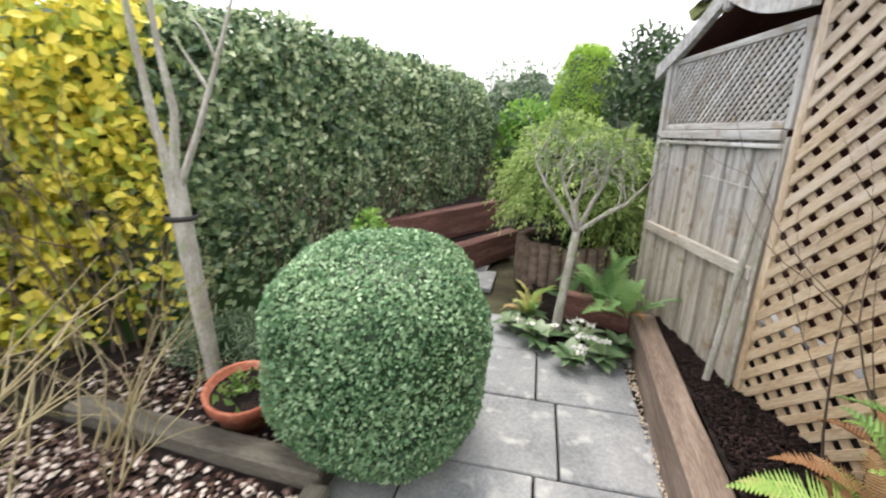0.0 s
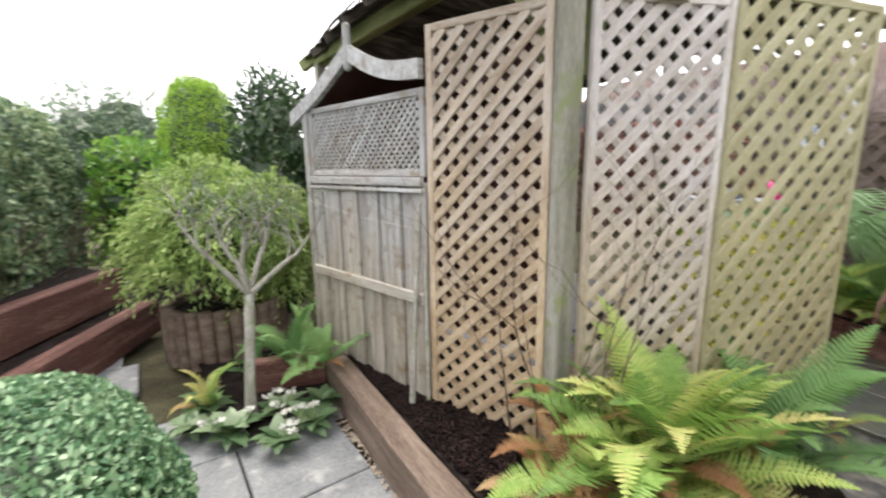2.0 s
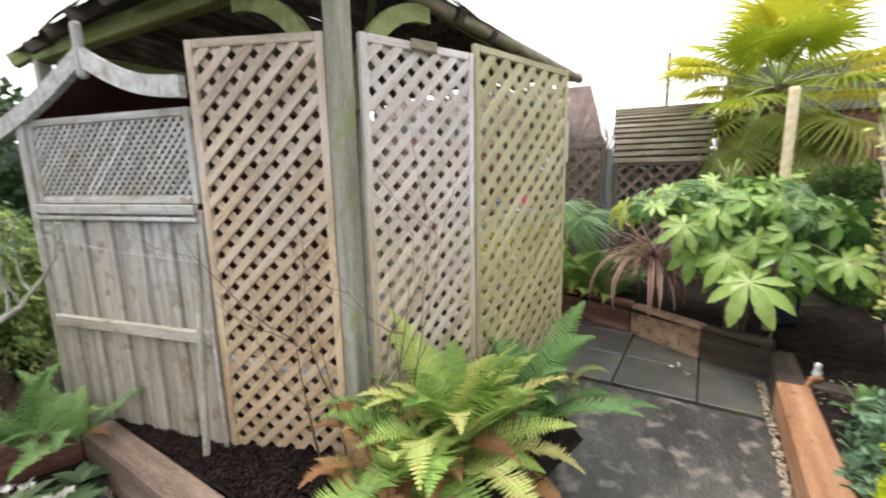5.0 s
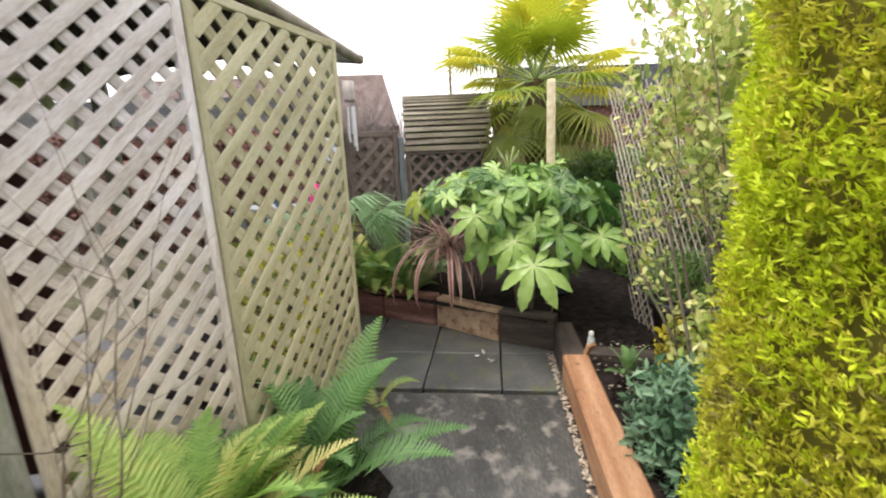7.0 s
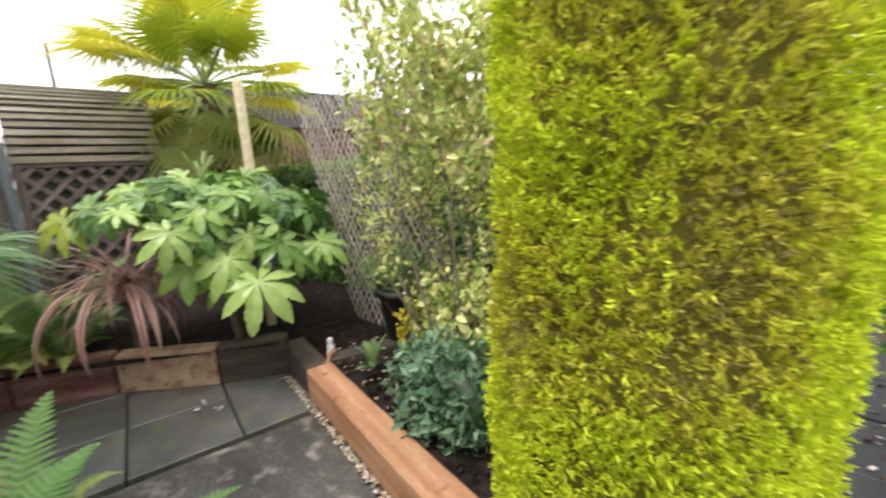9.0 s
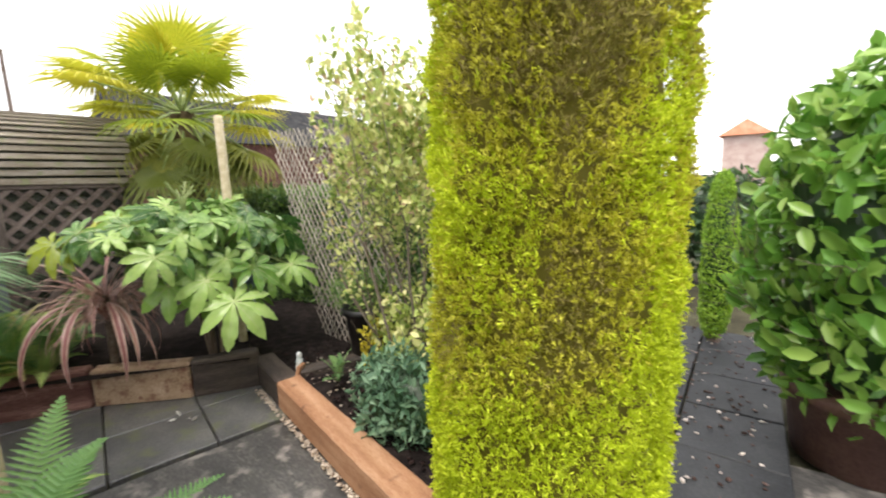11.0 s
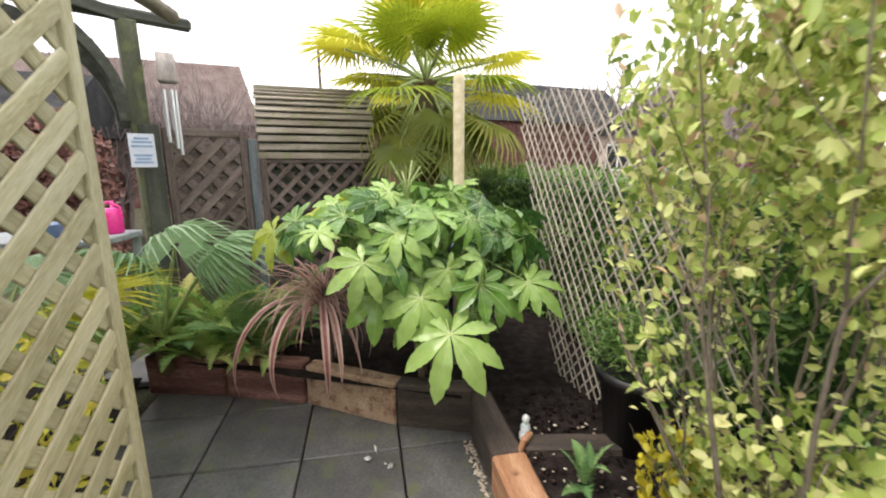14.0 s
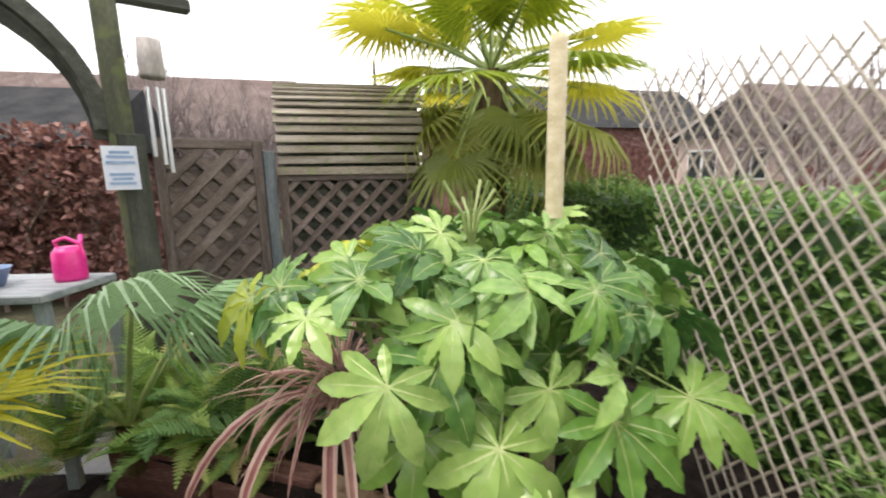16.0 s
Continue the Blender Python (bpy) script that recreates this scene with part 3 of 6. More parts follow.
flat_sheet("soil_bed_sapling", [(-0.56, 1.36), (-0.3, 2.6), (-1.6, 2.9), (-2.6, 1.75)], 0.03, "soil", "bark-strewn soil under the sapling", "soil")
flat_sheet("soil_bed_chips", [(-0.6, 0.2), (-0.57, 1.26), (-3.0, 1.72), (-3.0, 0.2)], 0.02, "soil", "earth under the stone chips", "soil")
flat_sheet("soil_terrace_upper", [(-0.9, 3.72), (0.2, 5.2), (-0.6, 6.8), (-2.2, 4.2)], 0.56, "soil", "soil of the upper terrace under the hedge", "soil")
flat_sheet("soil_terrace_lower", [(-0.62, 3.5), (0.42, 4.98), (0.2, 5.2), (-0.9, 3.72)], 0.27, "soil", "soil of the lower terrace", "soil")
flat_sheet("soil_border_far", [(0.5, 2.5), (1.1, 2.7), (1.2, 8.0), (0.55, 8.0)], 0.06, "soil", "soil round the little tree", "soil")

# timbers round the beds
def sleeper(a, b, w, h, z, material, label, seed=1):
    ob = worn_timber("sleeper", (a[0], a[1], z - h / 2), (b[0], b[1], z - h / 2), w, h, material, seed=seed)
    return tagged(ob, label, "sleeper", "timber bed edging")


sleeper((0.825, 1.15), (1.13, 2.70), 0.14, 0.25, 0.25, "sleeper", "weathered brown timber sleeper edging the mulched bed", 1)
sleeper((1.1, 2.8), (0.66, 3.02), 0.1, 0.26, 0.26, "sleeper_red", "short red-brown board closing the mulched bed", 9)
sleeper(uv((1.27, -0.62), 0, 0), uv((1.27, -0.62), 1.73, 0), 0.17, 0.2, 0.2, "sleeper_new", "new orange softwood sleeper with dark knots beside the path", 2)
sleeper(uv((1.27, -0.62), 1.74, 0), uv((1.27, -0.62), 2.3, 0), 0.16, 0.2, 0.2, "sleeper_dark", "dark wet sleeper between the two beds", 3)
sleeper(uv((1.27, -0.62), 1.78, -0.1), uv((1.27, -0.62), 1.62, -0.98), 0.12, 0.16, 0.22, "sleeper_dark", "dark timber dividing the shrub bed", 4)
sleeper((-0.9, 3.66), (0.22, 5.14), 0.14, 0.32, 0.6, "sleeper_red", "red-brown sleeper retaining the upper terrace", 5)
sleeper((-0.66, 3.42), (0.42, 4.9), 0.14, 0.3, 0.3, "sleeper_red", "red-brown sleeper retaining the lower terrace", 6)
sleeper((-1.9, 1.57), (-0.54, 1.31), 0.12, 0.1, 0.1, "edging", "flat grey-green timber between soil and stone chips", 7)
sleeper((-0.55, 1.24), (-0.6, 0.2), 0.1, 0.09, 0.09, "edging", "low timber edge beside the paving", 8)

# ---- fence, trellis and gazebo ----
F0, F1 = Vector((1.2, 2.97, 0)), Vector((1.268, 1.9, 0))


def lattice(root, o, right, w, z0, z1, pitch, lath_w, thick, material, frame_w, frame_mat, depth=0.03, foot=True):
    """Crossed diagonal laths in a frame, each lath a piece. o: foot of the first stile; right: the way along the panel."""
    right = Vector(right).normalized()
    face = right.cross(Vector((0, 0, 1)))
    o = Vector((o[0], o[1], 0))

    def at(s, z, d=0.0):
        return o + right * s + Vector((0, 0, z)) + face * d

    if frame_w:
        timber("stile", at(frame_w / 2, z0), at(frame_w / 2, z1), depth, frame_w, frame_mat, root, up=right)
        timber("stile", at(w - frame_w / 2, z0), at(w - frame_w / 2, z1), depth, frame_w, frame_mat, root, up=right)
        timber("rail", at(frame_w, z1 - frame_w / 2), at(w - frame_w, z1 - frame_w / 2), depth, frame_w, frame_mat, root)
        if foot:
            timber("rail", at(frame_w, z0 + frame_w / 2), at(w - frame_w, z0 + frame_w / 2), depth, frame_w, frame_mat, root)
    e = frame_w * 0.8
    x0, x1, y0, y1 = e, w - e, z0 + e, z1 - e
    for sign, d in ((1, thick * 0.5 + 0.001), (-1, -thick * 0.5 - 0.001)):
        c = (y0 - sign * (x1 if sign > 0 else x0)) + pitch * 0.4
        top = y1 - sign * (x0 if sign > 0 else x1)
        while c < top:
            # on the line z = c + sign * s, within the frame
            s_lo, s_hi = (max(x0, (y0 - c)), min(x1, (y1 - c))) if sign > 0 else (max(x0, c - y1), min(x1, c - y0))
            if s_hi - s_lo > 0.03:
                jig = random.uniform(-0.002, 0.002)
                timber("lath", at(s_lo, c + sign * s_lo + jig, d), at(s_hi, c + sign * s_hi - jig, d), thick, lath_w, material, root, up=Vector((0, 0, 1)), bevel=0.0025)
            c += pitch


def trellis(p0, p1, material, label, top=2.115, pitch=0.1):
    p0, p1 = Vector((*p0, 0)), Vector((*p1, 0))
    root = thing("trellis_panel", p0.x, p0.y, 0.2, label, "trellis", "gazebo trellis panels")
    lattice(root, p0, p1 - p0, (p1 - p0).length, 0.2, top, pitch, 0.39 * pitch, 0.011, material, 0.036, material, foot=False)
    return root


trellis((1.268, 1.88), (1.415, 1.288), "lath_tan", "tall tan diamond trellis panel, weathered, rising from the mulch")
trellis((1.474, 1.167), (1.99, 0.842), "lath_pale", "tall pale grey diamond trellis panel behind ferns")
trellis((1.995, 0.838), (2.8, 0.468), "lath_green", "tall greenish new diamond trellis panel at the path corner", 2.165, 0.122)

plaque = Vector((1.73, 1.0, 2.1)) + Vector((-0.53, -0.85, 0)) * 0.025
tagged(part("name_plaque", box_bm(0.14, 0.012, 0.045, 0.004, True), "slat", None, "", along(plaque, plaque + Vector((0.85, -0.53, 0)))), "small weathered wooden plaque on the trellis top rail", "plaque")

fence = thing("closeboard_fence", 1.2, 2.97, 0.2, "silver-grey closeboard fence with a fine lattice top", "fence")
fr = (F1 - F0).normalized()
fface = fr.cross(Vector((0, 0, 1)))
flen = (F1 - F0).length
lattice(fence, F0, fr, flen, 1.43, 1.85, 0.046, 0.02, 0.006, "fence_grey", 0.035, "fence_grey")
timber("post", F0 + Vector((0, 0, 0.1)) - fr * 0.03, F0 + Vector((0, 0, 1.87)) - fr * 0.03, 0.06, 0.06, "fence_grey", fence)
for zz, hh, dd in ((1.405, 0.045, 0.03), (0.80, 0.06, 0.03), (1.36, 0.02, 0.028)):
    timber("rail", F0 + Vector((0, 0, zz)) + fface * dd, F1 + Vector((0, 0, zz)) + fface * dd, 0.03, hh, "fence_grey", fence)
nb = 11
for i in range(nb):
    s0 = flen * i / nb
    q = F0 + fr * (s0 + flen / nb / 2)
    tilt = fface * random.uniform(-0.002, 0.002)
    timber("board", q + Vector((0, 0, 0.12)) + tilt, q + Vector((0, 0, 1.40)) - tilt, 0.012 if i % 2 else 0.04, flen / nb - (0.03 if i % 2 else -0.012), "fence_grey", fence, up=fr)
tubes("wire", [([F0 + fface * 0.05 + Vector((0, 0, 1.27)), (F0 + F1) / 2 + fface * 0.05 + Vector((0, 0, 1.2)), F1 + fface * 0.05 + Vector((0, 0, 1.17))], [0.002] * 3)], "wire", fence)

# small gabled arbour behind the fence
arbour = thing("garden_arbour", 1.55, 2.45, 0.0, "small gabled arbour with grey barge boards and a maroon inside", "arbour")
apex = Vector((1.232, 2.49, 2.11))
for end, lift in (((1.18, 3.16, 1.80), 0.03), ((1.262, 1.9, 1.93), -0.03)):
    end = Vector(end)
    bm = bmesh.new()
    rows = []
    for i in range(13):
        t = i / 12
        p = apex.lerp(end, t)
        p.z -= (0.045 if lift < 0 else 0.02) * math.sin(math.pi * t)
        rows.append([bm.verts.new(p + Vector((dx, 0, dz))) for dx, dz in ((-0.035, -0.045), (0.0, -0.045), (0.0, 0.045), (-0.035, 0.045))])
    for a, b in zip(rows, rows[1:]):
        for k in range(4):
            bm.faces.new((a[k], a[(k + 1) % 4], b[(k + 1) % 4], b[k]))
    for r in (rows[0], rows[-1]):
        bm.faces.new(r)
    bmesh.ops.recalc_face_normals(bm, faces=bm.faces[:])
    part("barge_board", bm, "fence_grey", arbour)
timber("finial", apex + Vector((-0.02, 0, -0.1)), apex + Vector((-0.02, 0, 0.15)), 0.04, 0.045, "fence_grey", arbour, bevel=0.012)
bm = bmesh.new()
depth_v = Vector((1.1, 0.05, 0))
aa, ll, rr = apex + Vector((0.03, 0, -0.02)), Vector((1.215, 3.14, 1.8)), Vector((1.285, 1.9, 1.9))
v = [bm.verts.new(p) for p in (aa, ll, rr, aa + depth_v, ll + depth_v, rr + depth_v)]
bm.faces.new((v[0], v[1], v[4], v[3]))
bm.faces.new((v[0], v[3], v[5], v[2]))
bm.faces.new((v[3], v[4], v[5]))
part("roof_lining", bm, "maroon", arbour, "maroon boarded roof lining")
bm = bmesh.new()
v = [bm.verts.new(Vector(p)) for p in ((2.3, 3.2, 0.1), (2.36, 1.75, 0.1), (2.36, 1.75, 2.35), (2.3, 3.2, 2.3))]
bm.faces.new(v)
bmesh.ops.solidify(bm, geom=bm.faces[:], thickness=0.03)
part("back_wall", bm, "maroon", arbour)
bm = bmesh.new()
v = [bm.verts.new(Vector(p)) for p in ((1.24, 3.12, 0.1), (2.3, 3.2, 0.1), (2.3, 3.2, 2.3), (1.26, 3.12, 1.8))]
bm.faces.new(v)
bmesh.ops.solidify(bm, geom=bm.faces[:], thickness=0.03)
part("side_wall", bm, "maroon", arbour)

# gazebo
EAVE = 2.42
E1, E2, E3, E4 = Vector((0.98, 1.17, EAVE)), Vector((3.85, 0.68, EAVE)), Vector((5.1, 3.5, EAVE)), Vector((1.68, 4.05, EAVE))
R1, R2 = Vector((2.6, 2.45, 3.35)), Vector((3.5, 2.2, 3.35))
gazebo = thing("gazebo", 3.4, 2.2, 0.0, "open timber gazebo with algae-green posts and a dark boarded roof", "gazebo")


def roof_plane(a, b, c, d, rows):
    """Overlapping boards from the eave a-b up to the ridge d-c, with slits of light between them."""
    for i in range(rows):
        t0, t1 = i / rows, (i + 0.93) / rows
        p, q = a.lerp(d, t0), b.lerp(c, t0)
        r, s = b.lerp(c, t1), a.lerp(d, t1)
        bm = bmesh.new()
        off = Vector((0, 0, 0.018))
        jag = lambda: Vector((random.uniform(-0.02, 0.02), random.uniform(-0.02, 0.02), random.uniform(-0.008, 0.008)))
        n = 8
        lo = [bm.verts.new(p.lerp(q, k / n) + jag()) for k in range(n + 1)]
        hi = [bm.verts.new(s.lerp(r, k / n) + off + jag() * 0.3) for k in range(n + 1)]
        for k in range(n):
            bm.faces.new((lo[k], lo[k + 1], hi[k + 1], hi[k]))
        bmesh.ops.solidify(bm, geom=bm.faces[:], thickness=0.014)
        part("roof_board", bm, "roof_wood", gazebo)


roof_plane(E1, E2, R2, R1, 15)
roof_plane(E4, E1, R1, R1, 15)
roof_plane(E2, E3, R2, R2, 13)
roof_plane(E3, E4, R1, R2, 13)
for e, r in ((E1, R1), (E2, R2), (E3, R2), (E4, R1)):
    timber("hip_rafter", e + Vector((0, 0, -0.06)), r + Vector((0, 0, -0.06)), 0.06, 0.09, "beam_green", gazebo)
for k in range(1, 7):
    t = k / 7
    timber("rafter", E1.lerp(E2, t) + Vector((0, 0, -0.05)), R1.lerp(R2, min(1, max(0, (t - 0.25) * 2))) + Vector((0, 0, -0.05)), 0.045, 0.07, "roof_wood", gazebo)
    if k < 6:
        timber("rafter", E4.lerp(E1, t) + Vector((0, 0, -0.05)), R1 + Vector((0, 0, -0.05)), 0.045, 0.07, "roof_wood", gazebo)
P1, P3, P4 = Vector((1.437, 1.236, 0)), Vector((1.75, 3.85, 0)), Vector((4.9, 3.3, 0))
LOG = Vector((4.38, 0.50, 0))
for p in (P1, P3, P4):
    timber("post", p, p + Vector((0, 0, 2.36)), 0.085, 0.085, "post_green", gazebo, up=U, bevel=0.008)
BZ = 2.40
for a, b, e in ((P4, P3, 0.03), (P3, P1, 0.03)):
    d = (b - a).normalized()
    timber("wall_plate", a - d * e + Vector((0, 0, BZ)), b + d * e + Vector((0, 0, BZ)), 0.08, 0.1, "beam_green", gazebo, bevel=0.006)
tubes("log_plate", [([P1 - U * 0.35 + Vector((0, 0, BZ)), P1.lerp(LOG, 0.5) + Vector((0, 0, BZ + 0.01)), LOG + Vector((0, 0, BZ + 0.02)), LOG + Vector((0.001, 0, BZ + 0.02))], [0.045, 0.042, 0.04, 0.001])], "slat", gazebo, sides=10)


def brace(p, d, reach=0.55, owner=None, crown=2.37, material="beam_green"):
    """A curved brace from a post up to the plate."""
    bm = bmesh.new()
    rows = []
    side = d.cross(Vector((0, 0, 1)))
    for i in range(11):
        a = math.pi / 2 * i / 10
        c = p + Vector((0, 0, crown - reach)) + d * (0.05 + reach * (1 - math.cos(a))) + Vector((0, 0, reach * math.sin(a)))
        nrm = (d * math.cos(a) - Vector((0, 0, 1)) * math.sin(a))
        rows.append([bm.verts.new(c + nrm * k + side * s) for k, s in ((0, -0.02), (0.08, -0.02), (0.08, 0.02), (0, 0.02))])
    for a, b in zip(rows, rows[1:]):
        for k in range(4):
            bm.faces.new((a[k], a[(k + 1) % 4], b[(k + 1) % 4], b[k]))
    bm.faces.new(rows[0])
    bm.faces.new(rows[-1])
    bmesh.ops.recalc_face_normals(bm, faces=bm.faces[:])
    part("brace", bm, material, owner or gazebo)


for p, q in ((P1, LOG), (P1, P3), (P3, P1), (P4, P3)):
    brace(p, (q - p).normalized())
P2 = Vector((5.25, 0.94, 0))
GW = Vector((0.359, -0.933, 0)).normalized()
arch = thing("pergola_arch", P2.x, P2.y, 0.0, "dark green timber pergola post with curved braces", "pergola")
timber("post", P2, P2 + Vector((0, 0, 2.6)), 0.12, 0.12, "arch_green", arch, up=GW, bevel=0.008)
timber("beam", P2 + GW * 0.42 + Vector((0, 0, 2.64)), P2 - GW * 2.2 + Vector((0, 0, 2.64)), 0.07, 0.09, "gate_dark", arch, bevel=0.02)
brace(P2, -GW, 0.75, arch, 2.6, "gate_dark")
brace(P2, Vector((-0.8, 0.6, 0)).normalized(), 0.7, arch, 2.6, "gate_dark")
timber("beam", P2 + Vector((0, 0, 2.62)), P2 + Vector((-1.3, 0.95, 2.62)), 0.06, 0.08, "gate_dark", arch)
tagged(timber("post", P2 - GW * 2.0, P2 - GW * 2.0 + Vector((0, 0, 2.6)), 0.12, 0.12, "arch_green", arch, up=GW, bevel=0.008))
timber("post", P2 + Vector((-1.2, 0.88, 0)), P2 + Vector((-1.2, 0.88, 2.6)), 0.12, 0.12, "arch_green", arch, up=GW, bevel=0.008)
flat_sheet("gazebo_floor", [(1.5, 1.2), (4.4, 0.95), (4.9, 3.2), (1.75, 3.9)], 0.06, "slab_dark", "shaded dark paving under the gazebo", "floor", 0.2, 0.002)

# ---- gate fence at the end ----
G0, GD = Vector((5.25, 0.95, 0)), Vector((0.359, -0.933, 0)).normalized()
gate = thing("lattice_gate", 5.3, 0.8, 0.0, "dark brown garden gate with a lattice front", "gate")
lattice(gate, G0 + GD * 0.14, GD, 0.62, 0.1, 1.87, 0.19, 0.062, 0.01, "gate_brown", 0.06, "gate_brown", depth=0.04)
part("backing_board", box_bm(0.62, 0.012, 1.6, 0.002), "gate_brown", gate, "", along(G0 + GD * 0.14 + Vector((0.03, 0.01, 0.95)), G0 + GD * 0.76 + Vector((0.03, 0.01, 0.95))))
gpost = tagged(timber("gate_post", G0 + GD * 0.05, G0 + GD * 0.05 + Vector((0, 0, 1.88)), 0.16, 0.13, "gate_dark", up=GD), "thick dark green-black gate post", "post")
sign = thing("notice_sheet", 5.2, 0.95, 1.7, "pale laminated notice with a blue print pinned to the post", "notice")
SF = Vector((-0.933, -0.359, 0))
sc = Vector((5.228, 0.955, 1.69)) + SF * 0.12
part("sheet", box_bm(0.16, 0.003, 0.24, 0, True), "paper", sign, "", along(sc, sc + GD))
for z0, wd in ((0.085, 0.09), (0.06, 0.12), (0.03, 0.13), (-0.035, 0.11), (-0.06, 0.09), (-0.085, 0.12)):
    part("print_bar", box_bm(wd, 0.002, 0.016, 0, True), "ink", sign, "", along(sc + SF * 0.003 + Vector((0, 0, z0)), sc + SF * 0.003 + Vector((0, 0, z0)) + GD))
spost = tagged(timber("fence_post", G0 + GD * 0.80, G0 + GD * 0.80 + Vector((0, 0, 1.8)), 0.07, 0.07, "slate_post", up=GD), "blue-grey square fence post", "post")
H0, HD = Vector((5.585, 0.15, 0)), Vector((-0.035, -0.999, 0)).normalized()
HB = Vector((0.999, -0.035, 0))
far_fence = thing("lattice_fence", 5.6, 0.1, 0.0, "dark brown lattice fence panel beside the gate", "fence")
lattice(far_fence, H0, HD, 1.1, 0.1, 1.655, 0.165, 0.044, 0.01, "gate_brown", 0.06, "gate_brown", depth=0.04)
# Added board; its dark colour stands for the darkness behind the lattice.
part("backing_board", box_bm(1.1, 0.012, 1.5, 0.002), "gate_dark", far_fence, "", along(H0 + HB * 0.06 + Vector((0, 0, 0.9)), H0 + HD * 1.1 + HB * 0.06 + Vector((0, 0, 0.9))))
slats = thing("slatted_hood", 5.65, 0.0, 1.6, "curved hood of weathered wooden slats above the lattice fence", "slatted hood")
for i in range(13):
    a = 0.12 * i
    o = H0 + HB * (0.2 * (1 - math.cos(a)) - 0.03) + Vector((0, 0, 1.665 + 0.62 * math.sin(a) / math.sin(1.45)))
    nrm = -HB * math.cos(a) + Vector((0, 0, math.sin(a)))
    timber("slat", o + HD * random.uniform(-0.015, 0.012), o + HD * (1.04 + random.uniform(-0.02, 0.02)) + Vector((0, 0, random.uniform(-0.006, 0.006))), 0.016, 0.054, "slat", slats, up=nrm.cross(HD), bevel=0.003, wear=0.0015)
# Dark curved sheet that closes the gaps between the slats.
bm = bmesh.new()
rows = []
for i in range(9):
    a = 0.18 * i
    o = H0 + HB * (0.2 * (1 - math.cos(a)) + 0.03) + Vector((0, 0, 1.64 + 0.61 * math.sin(a)))
    rows.append([bm.verts.new(o), bm.verts.new(o + HD * 1.02)])
for p, q in zip(rows, rows[1:]):
    bm.faces.new((p[0], p[1], q[1], q[0]))
part("backing_felt", bm, "gate_dark", slats, "dark backing behind the slats")
for s in (0.02, 1.0):
    o = H0 + HD * s + HB * 0.02
    timber("bearer", o + Vector((0, 0, 1.6)), o + HB * 0.13 + Vector((0, 0, 2.2)), 0.04, 0.04, "gate_brown", slats)

# wind chime
cx, cy = 5.12, 0.70
chime = thing("wind_chime", cx, cy, 2.4, "wind chime with a grey driftwood block and metal tubes", "wind chime")
lathe("block", [(0.0, 0.0), (0.058, 0.0), (0.062, 0.02), (0.06, 0.1), (0.058, 0.2), (0.0, 0.2)], "chime_wood", chime, sides=14, m=Matrix.Translation((cx, cy, 2.17)))
for k in range(5):
    a = 2 * math.pi * k / 5
    x, y = cx + 0.04 * math.cos(a), cy + 0.04 * math.sin(a)
    ln = 0.28 + 0.045 * k
    tubes("tube", [([(x, y, 2.12), (x, y, 2.12 - ln)], [0.011, 0.011])], "metal", chime, sides=8)
    tubes("cord", [([(x, y, 2.18), (x, y, 2.12)], [0.0015, 0.0015])], "wire", chime, sides=4)
tubes("hanger", [([(cx, cy, 2.37), (cx + 0.05, cy + 0.15, 2.42)], [0.002, 0.002])], "wire", chime, sides=4)

# far right willow screen
screen = thing("willow_screen", 3.4, -1.7, 0.2, "expanding willow lattice screen, grey and leaning", "trellis")
SX, ST = Vector((-0.997, 0.07, 0)), Vector((4.34, -1.761, 0))
for slope, off in ((0.7, 0.006), (-0.7, -0.006)):
    for i in range(-14, 36):
        inside = []
        for k in range(61):
            z = 0.14 + (2.08 - 0.14) * k / 60
            s = 0.08 * i + slope * (2.08 - z)
            if 0.37 * (2.08 - z) - 0.01 <= s <= 0.37 * (2.08 - z) + 1.5:
                inside.append((s, z))
        if len(inside) > 4:
            (s0, z0), (s1, z1) = inside[0], inside[-1]
            ends = [ST + SX * s + Vector((0, off, z + random.uniform(-0.015, 0.03))) for s, z in ((s0, z0), (s1, z1))]
            ends = [q - Vector((0, 0, 0.07 * max(0, 4.3 - q.x))) if q.z > 1.0 else q for q in ends]
            timber("rod", ends[0], ends[1], 0.008, 0.011, "willow", screen, up=SX, bevel=0.0025)

# stake
stake = tubes("round_stake", [([(3.85, -1.06, 0.1), (3.845, -1.055, 1.2), (3.84, -1.05, 2.09), (3.84, -1.05, 2.12), (3.84, -1.05, 2.122)], [0.034, 0.034, 0.034, 0.03, 0.001])], "stake", sides=14)
tagged(stake, "tall pale round wooden stake behind the big-leaved shrub", "stake")
cane = tagged(tubes("garden_cane", [([(1.155, 1.925, 0.2), (1.2, 1.93, 0.75), (1.245, 1.93, 1.3)], [0.018, 0.016, 0.012]), ], "pale_bark"), "pale stick leaning on the fence end", "stick")
cane2 = tagged(tubes("garden_cane", [([(1.235, 1.88, 0.2), (1.24, 1.89, 1.0)], [0.012, 0.01])], "pale_bark"), "short pale stick beside the trellis", "stick")


